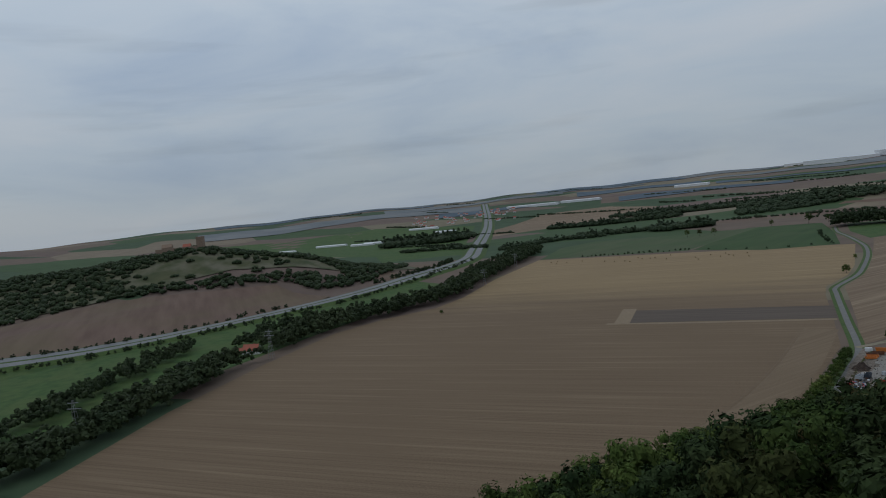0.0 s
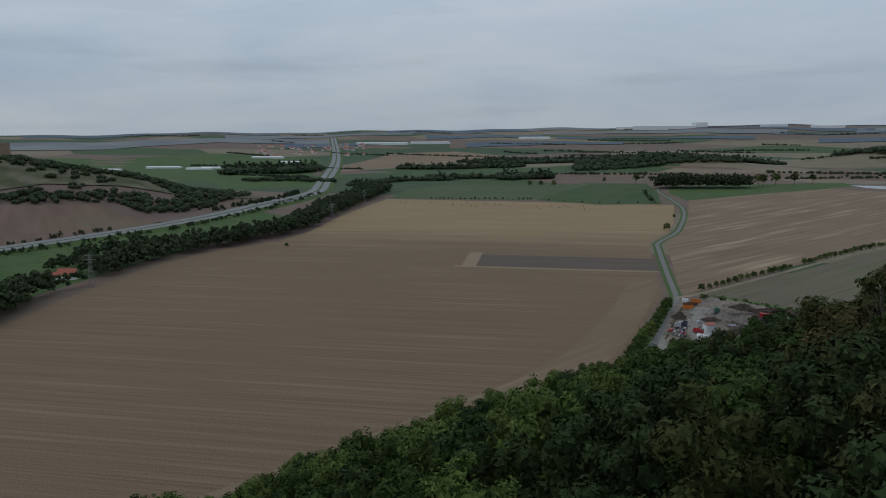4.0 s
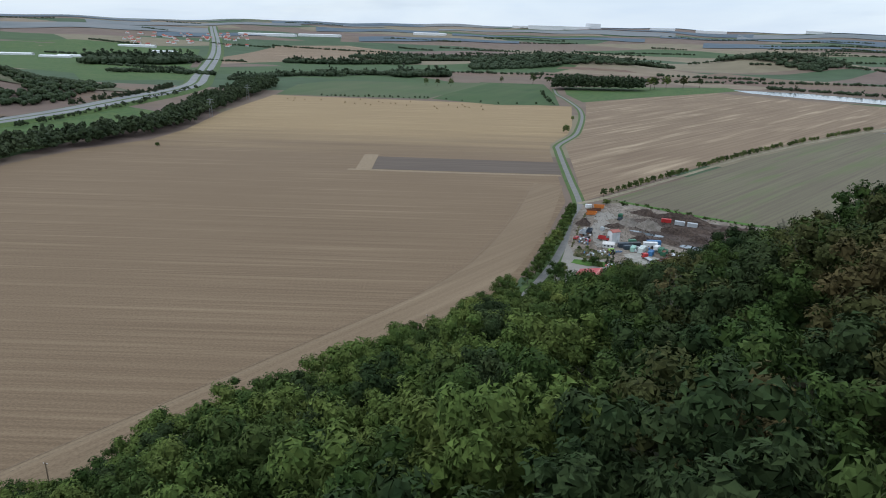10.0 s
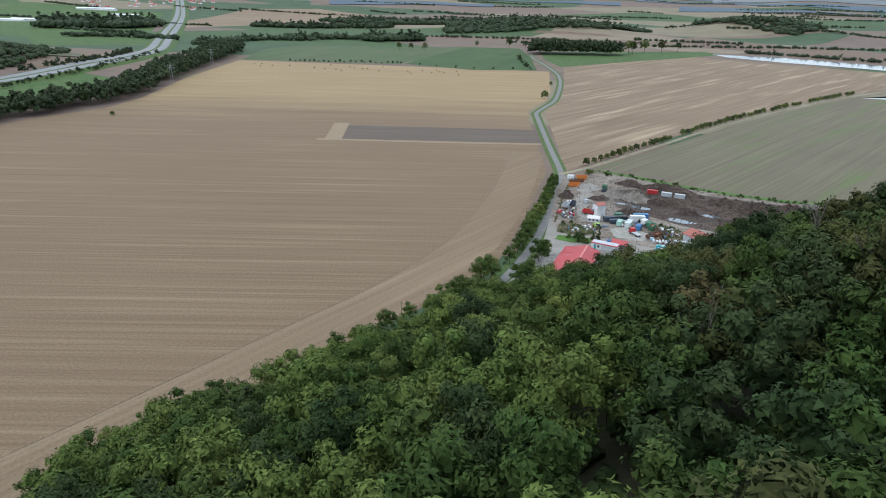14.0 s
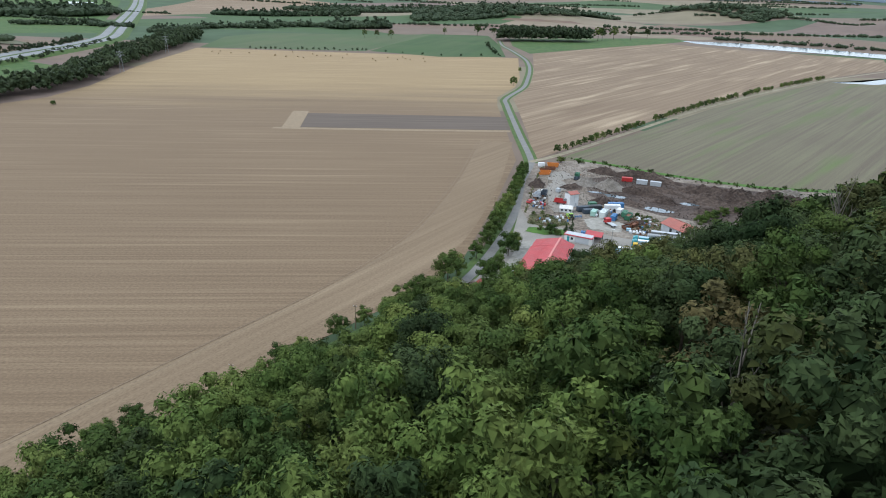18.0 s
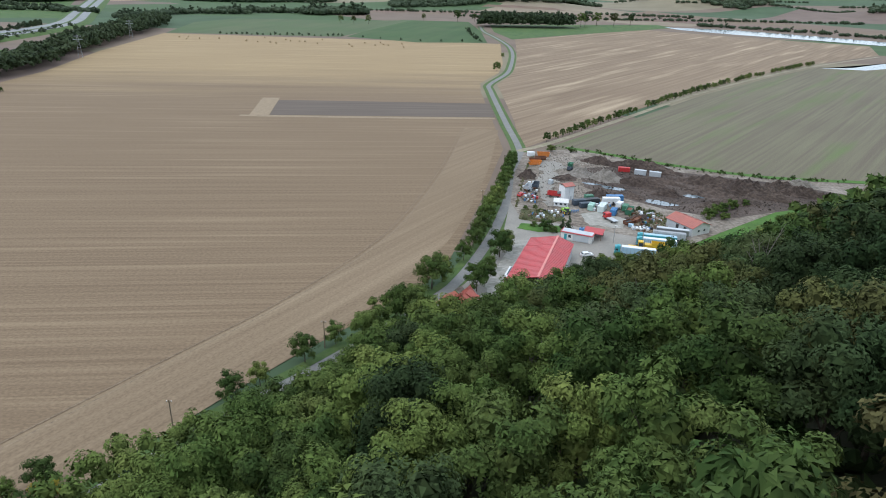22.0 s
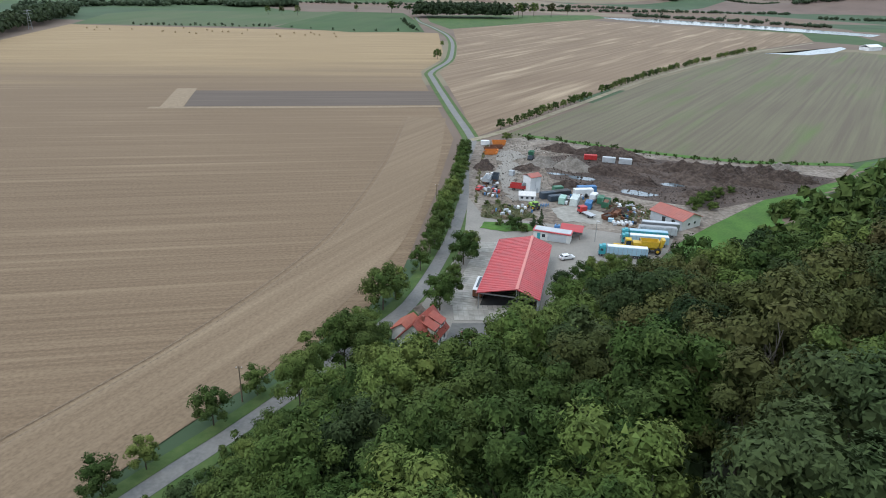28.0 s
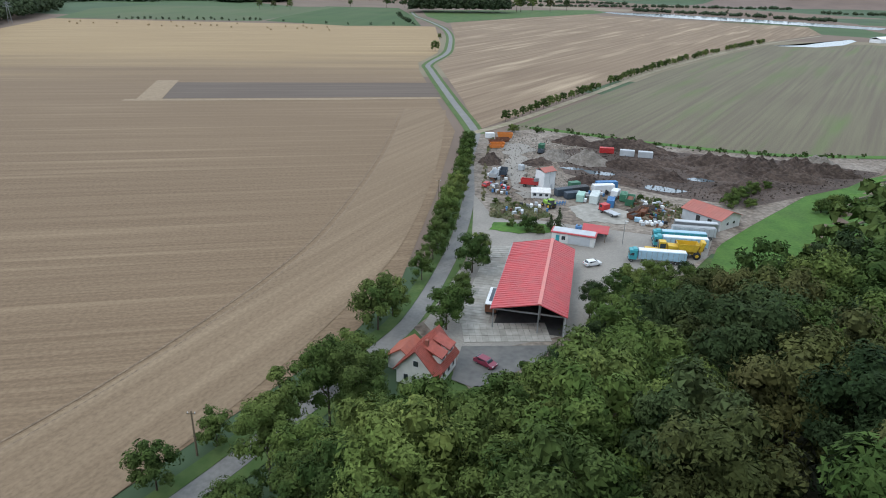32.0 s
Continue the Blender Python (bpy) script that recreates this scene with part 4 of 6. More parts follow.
thicket("far_hedges", lines, TINY, M_LEAF_MID, "far hedges and small woods between fields", "hedge")
c = curve_points([(p[0] - 2.0, p[1] + 1.8) for p in TRACK[1:6]], 8.0)
for k, (x, y) in enumerate(c):
    if k < 14 or rng.random() < 0.85:
        tree(x + rng.random(), y + rng.random() * 2, 0.48 + 0.2 * rng.random(), k, ROUND, label="small round tree in the row beside the track", group="trees along the farm track")
tree(0 - 6, 584, 1.0, 1, ROUND, label="lone round tree beside the lane", name="lone_tree")
tree(-2, 690, 0.6, 2, ROUND, label="small tree beside the lane", name="lone_tree")
tree(-346, 380, 0.9, 3, BUSH, "lone dark bush in the stubble field", name="bush")

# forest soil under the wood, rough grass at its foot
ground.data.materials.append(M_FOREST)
ground.data.materials.append(M_VERGE)
mids = np.array([p.center[:] for p in ground.data.polygons])
inside = foot_distance(mids[:, 0], mids[:, 1])
slots = np.zeros(len(mids), np.int32)
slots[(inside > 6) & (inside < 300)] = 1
for k in np.nonzero((inside > -14) & (mids[:, 0] > -25) & (mids[:, 0] < 90) & (mids[:, 1] > 60) & (mids[:, 1] < 170))[0]:
    if inside[k] < 6 or in_poly(mids[k, 0], mids[k, 1], PASTURE):
        slots[k] = 2
ground.data.polygons.foreach_set("material_index", slots)
ground.data.update()


# ---- building blocks for made things ----
def plain(name, c, rough=0.6, metal=0.0, wear=0.25, scale=2.0, spec=0.4):
    d = tuple(max(0.0, v * (1 - wear)) for v in c)
    return material(name, d, tuple(min(0.9, v * (1 + wear * 0.4)) for v in c), scale, rough, metal=metal, spec=spec, c3=tuple(0.6 * v + 0.05 for v in c), scale3=0.35, mix3=0.4)


M_REDROOF = plain("red_sheet_roof", (0.50, 0.072, 0.078), 0.5, 0.0, 0.14, 0.5)
M_BARNROOF = plain("faded_red_roof", (0.42, 0.135, 0.105), 0.7, 0.0, 0.15, 0.6)
M_TILE = plain("terracotta_tiles", (0.36, 0.085, 0.060), 0.8, 0.0, 0.3, 1.2)
M_TILE2 = plain("orange_tiles", (0.40, 0.115, 0.072), 0.8, 0.0, 0.25, 1.2)
M_WHITE = plain("white_render", (0.72, 0.72, 0.70), 0.8, 0.0, 0.1, 0.8)
M_WPAINT = plain("white_paint", (0.78, 0.79, 0.80), 0.45, 0.0, 0.08, 1.0)
M_GREYW = plain("pale_grey_panels", (0.50, 0.53, 0.56), 0.6, 0.0, 0.1, 0.8)
M_DARK = plain("dark_interior", (0.035, 0.035, 0.035), 0.9, 0.0, 0.2)
M_STEEL = plain("galvanised_steel", (0.36, 0.37, 0.38), 0.45, 0.7, 0.2)
M_RUST = plain("rusty_steel", (0.21, 0.085, 0.045), 0.85, 0.2, 0.4)
M_ORANGE = plain("orange_paint", (0.62, 0.20, 0.035), 0.6, 0.0, 0.25)
M_RED = plain("red_paint", (0.52, 0.035, 0.035), 0.5, 0.0, 0.2)
M_MAROON = plain("maroon_paint", (0.22, 0.03, 0.06), 0.35, 0.0, 0.1)
M_TEAL = plain("teal_paint", (0.045, 0.33, 0.38), 0.45, 0.0, 0.15)
M_BLUE = plain("blue_paint", (0.06, 0.20, 0.42), 0.5, 0.0, 0.15)
M_PALEBLUE = plain("pale_blue_tarp", (0.36, 0.55, 0.68), 0.5, 0.0, 0.12)
M_MINT = plain("mint_green_paint", (0.38, 0.60, 0.52), 0.5, 0.0, 0.12)
M_GREEN = plain("dark_green_paint", (0.06, 0.20, 0.12), 0.5, 0.0, 0.2)
M_LIME = plain("lime_green_paint", (0.25, 0.46, 0.05), 0.45, 0.0, 0.12)
M_YELLOW = plain("yellow_paint", (0.66, 0.42, 0.03), 0.5, 0.0, 0.2)
M_NAVY = plain("dark_blue_grey_paint", (0.055, 0.075, 0.10), 0.55, 0.0, 0.2)
M_RUBBER = plain("tyre_rubber", (0.022, 0.022, 0.022), 0.9, 0.0, 0.2)
M_GLASS = plain("dark_window_glass", (0.03, 0.04, 0.05), 0.08, 0.0, 0.1, spec=0.8)
M_WOOD = plain("weathered_wood", (0.20, 0.15, 0.10), 0.9, 0.0, 0.3)
M_STONE = plain("castle_stone", (0.30, 0.21, 0.15), 0.95, 0.0, 0.3, 0.6)
M_SLAB = material("concrete_slab", (0.30, 0.285, 0.25), (0.43, 0.41, 0.37), 0.9, 0.92, c3=(0.22, 0.205, 0.18), scale3=0.4, per_object=0.16)
M_GRAVEL = material("gravel_heap", (0.17, 0.15, 0.13), (0.29, 0.26, 0.23), 1.4, 0.97, c3=(0.13, 0.11, 0.09), scale3=0.3, bump=0.2, bump_scale=2)
M_PARK = material("dark_asphalt", (0.10, 0.098, 0.095), (0.15, 0.147, 0.14), 0.9, 0.9, c3=(0.19, 0.18, 0.165), scale3=0.25)
M_PLASTIC = plain("white_plastic_sheet", (0.62, 0.68, 0.66), 0.35, 0.0, 0.12)


def part(name, bm, mat, parent, label=""):
    me = bpy.data.meshes.new(name)
    bmesh.ops.recalc_face_normals(bm, faces=bm.faces[:])
    bm.to_mesh(me)
    bm.free()
    me.materials.append(mat)
    ob = new(name, me)
    ob.parent = parent
    if label:
        ob["label"] = label
    return ob


def box(cx, cy, z0, sx, sy, sz, bevel=0.0, bm=None, taper=1.0, lean=0.0):
    """A box on the height z0; taper narrows its top, lean shifts it along x."""
    bm = bm or bmesh.new()
    v = []
    for k, f in ((0, 1.0), (1, taper)):
        for dx, dy in ((-1, -1), (1, -1), (1, 1), (-1, 1)):
            v.append(bm.verts.new((cx + dx * sx / 2 * f + lean * k, cy + dy * sy / 2 * f, z0 + sz * k)))
    fs = [bm.faces.new([v[i] for i in q]) for q in ((3, 2, 1, 0), (4, 5, 6, 7), (0, 1, 5, 4), (1, 2, 6, 5), (2, 3, 7, 6), (3, 0, 4, 7))]
    if bevel:
        es = list({e for f in fs for e in f.edges})
        bmesh.ops.bevel(bm, geom=es, offset=bevel, segments=2, affect="EDGES", profile=0.6)
    return bm


def disc(cx, cy, cz, r, w, sides=16, bm=None):
    """A wheel-like drum lying across y."""
    bm = bm or bmesh.new()
    rings = []
    for yy, rr in ((-w / 2, r * 0.82), (-w / 2 + 0.06, r), (w / 2 - 0.06, r), (w / 2, r * 0.82)):
        rings.append([bm.verts.new((cx + rr * math.cos(k * 6.28319 / sides), cy + yy, cz + rr * math.sin(k * 6.28319 / sides))) for k in range(sides)])
    for a, b in zip(rings, rings[1:]):
        for k in range(sides):
            bm.faces.new((a[k], a[(k + 1) % sides], b[(k + 1) % sides], b[k]))
    bm.faces.new(rings[0][::-1])
    bm.faces.new(rings[-1])
    return bm


def wheel(parent, x, y, r, w=0.35, rim=M_STEEL):
    t = part("tyre", disc(x, y, r, r, w), M_RUBBER, parent)
    part("rim", disc(x, y, r, r * 0.55, w + 0.05, 10), rim, t)
    return t


def thing(name, x, y, turn, label, category, group="", z=None):
    root = tagged(new(name), label, category, group)
    root.matrix_basis = pose(x, y, (gz(x, y) + 0.27) if z is None else z, 0, 0, turn)
    return root


def gable_roof(length, width, eave, ridge, over=0.4, thick=0.18, x0=0.0, y0=0.0, shift=0.0):
    """Two slopes over a plan along x, as one closed slab."""
    bm = bmesh.new()
    hl, hw = length / 2 + over, width / 2 + over
    drop = (ridge - eave) / (width / 2) * over
    prof = [(-hw, eave - drop), (shift, ridge), (hw, eave - drop), (hw, eave - drop + thick), (shift, ridge + thick * 1.2), (-hw, eave - drop + thick)]
    a = [bm.verts.new((x0 - hl, y0 + y, z)) for y, z in prof]
    b = [bm.verts.new((x0 + hl, y0 + y, z)) for y, z in prof]
    for k in range(6):
        bm.faces.new((a[k], a[(k + 1) % 6], b[(k + 1) % 6], b[k]))
    bm.faces.new(a[::-1])
    bm.faces.new(b)
    return bm


def gable_body(length, width, eave, ridge, x0=0.0, y0=0.0):
    bm = bmesh.new()
    hl, hw = length / 2, width / 2
    prof = [(-hw, 0), (hw, 0), (hw, eave), (0, ridge), (-hw, eave)]
    a = [bm.verts.new((x0 - hl, y0 + y, z)) for y, z in prof]
    b = [bm.verts.new((x0 + hl, y0 + y, z)) for y, z in prof]
    for k in range(5):
        bm.faces.new((a[k], b[k], b[(k + 1) % 5], a[(k + 1) % 5]))
    bm.faces.new(a)
    bm.faces.new(b[::-1])
    return bm


def roof_ribs(parent, length, width, eave, ridge, step, mat, over=0.4, name="seam", x0=0.0, y0=0.0, lift=0.2, size=0.06, shift=0.0):
    """Raised seams or tile courses running down both slopes."""
    hw = width / 2 + over
    drop = (ridge - eave) / (width / 2) * over
    n = int((length + 2 * over) / step)
    for side in (-1, 1):
        bm = bmesh.new()
        for k in range(n + 1):
            x = x0 - length / 2 - over + k * (length + 2 * over) / n
            q = [(x - size, shift, ridge + lift), (x + size, shift, ridge + lift), (x + size, side * hw, eave - drop + lift), (x - size, side * hw, eave - drop + lift)]
            lo = [bm.verts.new((p[0], y0 + p[1], p[2] - 0.04)) for p in q]
            hi = [bm.verts.new((p[0], y0 + p[1], p[2] + 0.05)) for p in q]
            bm.faces.new(hi)
            for i in range(4):
                bm.faces.new((lo[i], lo[(i + 1) % 4], hi[(i + 1) % 4], hi[i]))
        part(name, bm, mat, parent)


def window(parent, x, y, z, w, h, turn_x=True, frame_mat=M_WPAINT):
    """A pane in a frame, on a wall across y (turn_x) or across x."""
    d = (w, 0.10) if turn_x else (0.10, w)
    e = (w + 0.2, 0.07) if turn_x else (0.07, w + 0.2)
    f = part("window", box(x, y, z - 0.1, e[0], e[1], h + 0.2), frame_mat, parent, "white framed window")
    part("pane", box(x, y, z, d[0], d[1], h), M_GLASS, f)


# ---- the yard: buildings ----
hall = thing("open_hall", 18.0, 137.6, 76.8, "long open machinery hall with a bright red sheet roof", "hall", z=0.1)
HL, HW, HE, HR, HS = 34.0, 14.2, 4.5, 6.5, -1.9
roof = part("roof", gable_roof(25.6, HW, HE, HR, 0.35, 0.16, -4.2, 0.0, HS), M_REDROOF, hall, "bright red corrugated sheet roof")
roof_b = part("roof", gable_roof(8.0, HW, HE - 0.12, HR - 0.12, 0.30, 0.16, 13.0, 0.0, HS), M_REDROOF, hall, "bright red corrugated sheet roof")
roof_ribs(roof, 25.6, HW, HE, HR, 1.0, M_REDROOF, 0.35, "seam", -4.2, size=0.035, shift=HS)
roof_ribs(roof_b, 8.0, HW, HE - 0.12, HR - 0.12, 1.0, M_REDROOF, 0.30, "seam", 13.0, size=0.035, shift=HS)
part("ridge_cap", box(0, HS, HR + 0.16, HL + 0.6, 0.7, 0.12), plain("pale_red_ridge", (0.62, 0.20, 0.17), 0.5, 0.0, 0.1), hall, "paler red ridge capping")
part("wall", box(0, -HW / 2 + 0.1, 0, HL, 0.2, HE - 0.25), M_GREYW, hall)
part("wall", box(HL / 2 - 0.1, 0, 0, 0.2, HW - 0.5, HE - 0.3), M_GREYW, hall)
part("wall", box(6, HW / 2 - 0.1, 0, 22, 0.2, HE - 0.3), M_GREYW, hall)
# the shade beneath the roof is put into this floor's near-black colour
part("floor", box(0, 0, 0.05, HL - 0.5, HW - 0.6, 0.1), M_DARK, hall, "floor coloured near-black for the shade under the roof")
for x in (-16.8, -11.2, -5.6):
    for y in (-HW / 2 + 0.3, HS, HW / 2 - 0.2):
        part("post", box(x, y, 0, 0.25, 0.25, (HR if y == HS else HE) - 0.2), M_STEEL, hall, "grey steel post")
for x in (-16.6, -8, 0, 8):
    part("beam", box(x, 0, HE - 0.45, 0.2, HW - 0.6, 0.3), M_STEEL, hall)
part("gutter", box(0, HW / 2 + 0.42, HE - 0.25, HL + 0.4, 0.14, 0.12), M_STEEL, hall, "grey gutter")

house = thing("house", -5.2, 106.4, 66, "white house with a red tiled roof and two dormers", "house", z=0.1)
house.matrix_basis = house.matrix_basis @ Matrix.Diagonal((0.84, 0.84, 0.88, 1))
part("wall", gable_body(10.5, 8.6, 3.4, 7.9), M_WHITE, house, "white rendered wall")
r1 = part("roof", gable_roof(10.5, 8.6, 3.4, 7.9, 0.55, 0.22), M_TILE, house, "red tiled roof")
roof_ribs(r1, 10.5, 8.6, 3.4, 7.9, 0.42, M_TILE, 0.55, "tile_course", lift=0.27, size=0.09)
for x in (-1.0, 2.9):
    dm = part("dormer", box(x, -2.75, 4.6, 2.7, 2.6, 1.25), M_WHITE, house, "white dormer with a tiled roof")
    bm = bmesh.new()
    top = [bm.verts.new(p) for p in ((x - 1.65, -4.45, 5.95), (x + 1.65, -4.45, 5.95), (x + 1.65, -0.6, 7.5), (x - 1.65, -0.6, 7.5))]
    low = [bm.verts.new((v.co.x, v.co.y, v.co.z - 0.2)) for v in top]
    bm.faces.new(top)
    bm.faces.new(low[::-1])
    for k in range(4):
        bm.faces.new((low[k], low[(k + 1) % 4], top[(k + 1) % 4], top[k]))
    part("roof", bm, M_TILE, dm, "red tiled dormer roof")
    window(house, x, -4.1, 4.85, 1.5, 0.85)
for x in (-3.6, -1.2, 1.4, 3.8):
    window(house, x, -4.32, 1.0, 1.0, 1.3)
for y in (-2.2, 0.4, 2.2):
    window(house, -5.27, y, 1.0, 0.95, 1.3, False)
window(house, -5.27, 0, 4.5, 1.1, 1.2, False)
part("chimney", box(-1.6, -0.7, 6.4, 0.75, 0.6, 2.3, 0.03), plain("chimney_brick", (0.30, 0.10, 0.07), 0.9), house, "red brick chimney")
part("porch", box(-5.8, -2.9, 0, 1.0, 2.2, 2.4), M_WOOD, house)
wing = part("wing", gable_body(6.0, 6.0, 2.8, 5.0, 1.6, 5.2), M_WHITE, house, "low white side wing")
r2 = part("roof", gable_roof(6.0, 6.4, 2.8, 5.0, 0.45, 0.2, 1.6, 5.2), M_TILE2, wing, "orange tiled roof")

barn = thing("barn", 74.6, 186.0, -56.0, "low white barn with a faded red roof", "barn", z=0.15)
barn.matrix_basis = barn.matrix_basis @ Matrix.Diagonal((0.86, 0.84, 0.9, 1))
part("wall", gable_body(14.5, 11.0, 3.6, 5.4), M_WHITE, barn, "white walls")
rb = part("roof", gable_roof(14.5, 11.0, 3.6, 5.4, 0.5, 0.15), M_BARNROOF, barn, "faded red sheet roof")
roof_ribs(rb, 14.5, 11.0, 3.6, 5.4, 1.1, M_BARNROOF, 0.5, "seam", lift=0.17)
part("front_panel", box(0, -5.54, 0, 14.3, 0.12, 3.3), M_GREYW, barn, "pale grey front")
# solid panels on the wall; near-black colour stands for shade inside the doorways
for x in (-1.0, 3.3):
    part("door", box(x, -5.62, 0, 1.5, 0.1, 2.9), M_DARK, barn, "dark panel painted as a shaded doorway")
window(barn, 7.28, -1.5, 1.4, 1.1, 0.9, False)
window(barn, 7.28, 2.0, 1.4, 1.1, 0.9, False)

office = thing("office_building", 32.0, 168.2, -19.6, "low white office building with red fascia", "building", z=0.15)
part("wall", box(0, 0, 0, 11.0, 3.6, 2.7), M_WHITE, office)
part("roof", box(0, 0, 2.7, 11.6, 4.2, 0.28), M_REDROOF, office, "flat roof with a red edge")
part("roof_deck", box(0, 0.2, 2.98, 10.8, 3.4, 0.06), M_GREYW, office)
part("door", box(-3.9, -1.85, 0, 0.95, 0.1, 2.1), M_TEAL, office, "teal door")
window(office, -2.4, -1.83, 1.0, 1.0, 1.0)
part("shutter", box(1.6, -1.86, 0.2, 5.6, 0.12, 2.2), M_GREYW, office, "pale grey roller shutter")
carport = thing("carport", 38.4, 171.3, -19.6, "small shelter with a red pitched roof", "shelter", z=0.15)
part("roof", gable_roof(6.0, 5.0, 2.7, 3.7, 0.4, 0.12), M_REDROOF, carport, "red sheet roof")
for x in (-2.7, 2.7):
    for y in (-2.2, 2.2):
        part("post", box(x, y, 0, 0.18, 0.18, 2.7), M_WOOD, carport)
part("back_wall", box(0, 2.3, 0, 5.6, 0.15, 2.5), M_GREYW, carport)
tankb = thing("water_tank", 33.6, 170.8, -19.6, "blue plastic water tank behind the office", "tank")
part("body", box(0, 0, 0, 1.6, 1.6, 3.6, 0.12), M_BLUE, tankb)
part("lid", disc(0, 0, 0, 0.4, 0.2, 12), M_NAVY, tankb).matrix_basis = pose(0, 0, 3.65, 90, 0, 0)

silo = thing("tower_building", 31.2, 214.0, 32, "square white tower building with a red-brown roof", "building", z=0.15)
silo.matrix_basis = silo.matrix_basis @ Matrix.Diagonal((0.86, 0.86, 0.84, 1))
part("wall", box(0, 0, 0, 5.4, 5.0, 7.4), M_WPAINT, silo, "pale blue-white panel walls")
part("roof", gable_roof(5.4, 5.0, 7.35, 8.3, 0.35, 0.14), M_BARNROOF, silo, "red-brown roof")
for x in (-2.7, 0.0, 2.7):
    part("panel_joint", box(x * 0.99, -2.53, 0, 0.08, 0.08, 7.3), M_GREYW, silo)
part("door", box(1.0, -2.55, 0, 1.0, 0.1, 2.1), M_GREYW, silo)
part("chute", box(-3.4, 1.0, 3.0, 1.8, 1.2, 1.2, 0.05, taper=0.8), M_STEEL, silo, "steel chute")

shed = thing("garden_shed", 28.6, 205.0, -6, "small white shed with windows and a white roof", "shed", z=0.15)
part("wall", gable_body(5.6, 3.4, 2.0, 3.0), M_WPAINT, shed)
part("roof", gable_roof(5.6, 3.4, 2.0, 3.0, 0.25, 0.1), plain("white_roof", (0.75, 0.73, 0.71), 0.6), shed)
for x in (-1.8, 0, 1.8):
    window(shed, x, -1.72, 0.8, 0.9, 0.8)


# ---- the yard: vehicles and boxes ----
def container(x, y, turn, mat, label, length=6.1, width=2.44, height=2.6, z=None, ribs=True, group="containers"):
    c = thing("container", x, y, turn, label, "container", group, z)
    part("body", box(0, 0, 0.1, length, width, height - 0.1, 0.03), mat, c)
    if ribs:
        n = int(length / 0.55)
        for side in (-1, 1):
            bm = bmesh.new()
            for k in range(1, n):
                box(-length / 2 + k * length / n, side * (width / 2 + 0.02), 0.25, 0.22, 0.07, height - 0.45, 0, bm)
            part("side_ribs", bm, mat, c)
        bm = bmesh.new()
        for k in range(1, n):
            box(-length / 2 + k * length / n, 0, height, 0.22, width - 0.3, 0.05, 0, bm)
        part("roof_ribs", bm, mat, c)
    for y2 in (-0.6, 0.6):
        d = part("door", box(length / 2 + 0.03, y2, 0.25, 0.06, 1.12, height - 0.45), mat, c)
        part("lock_bar", box(length / 2 + 0.09, y2 * 0.5, 0.3, 0.05, 0.05, height - 0.6), M_STEEL, d)
    c.matrix_basis = c.matrix_basis @ Matrix.Diagonal((0.88, 0.88, 0.88, 1))
    return c


def open_box(l, w, h, t=0.12, z0=0.0, taper=1.0):
    """A box open at the top, with walls."""
    bm = bmesh.new()
    rings = []
    for z, dl, dw in ((z0, l * taper, w), (z0 + h, l, w), (z0 + h, l - 2 * t, w - 2 * t), (z0 + t, l * taper - 2 * t, w - 2 * t)):
        rings.append([bm.verts.new((sx * dl / 2, sy * dw / 2, z)) for sx, sy in ((-1, -1), (1, -1), (1, 1), (-1, 1))])
    for a, b in zip(rings, rings[1:]):
        for k in range(4):
            bm.faces.new((a[k], a[(k + 1) % 4], b[(k + 1) % 4], b[k]))
    bm.faces.new(rings[0][::-1])
    bm.faces.new(rings[-1])
    return bm


def skip(x, y, turn, mat, label, l=5.6, w=2.3, h=1.5, fill=None, z=None):
    s = thing("skip", x, y, turn, label, "skip", "skips", z)
    part("body", open_box(l, w, h, 0.1, 0.12, 0.82), mat, s)
    for k in (-0.3, 0.0, 0.3):
        for side in (-1, 1):
            part("rib", box(k * l, side * (w / 2 + 0.04), 0.2, 0.12, 0.1, h - 0.12), mat, s)
    part("rail", box(0, 0, 0, l * 0.8, 0.9, 0.13), M_RUST, s)
    if fill:
        part("load", box(0, 0, h * 0.55, l * 0.86, w * 0.86, h * 0.3, 0.15, taper=0.8), fill, s)
    return s


def tipper(x, y, turn, mat, label, l=6.2, z=None):
    t = thing("tipper_trailer", x, y, turn, label, "trailer", "farm trailers", z)
    part("body", open_box(l, 2.4, 1.5, 0.08, 1.0, 0.95), mat, t)
    part("chassis", box(0, 0, 0.65, l + 1.2, 0.9, 0.3), M_RUST, t)
    for xx in (-l * 0.28, l * 0.28):
        for s in (-1, 1):
            wheel(t, xx, s * 1.0, 0.5)
    part("drawbar", box(l / 2 + 1.2, 0, 0.55, 1.6, 0.15, 0.15), M_STEEL, t)
    for k in range(5):
        for s in (-1, 1):
            part("stake", box(-l / 2 + 0.4 + k * (l - 0.8) / 4, s * 1.22, 1.02, 0.12, 0.08, 1.46), mat, t)
    return t


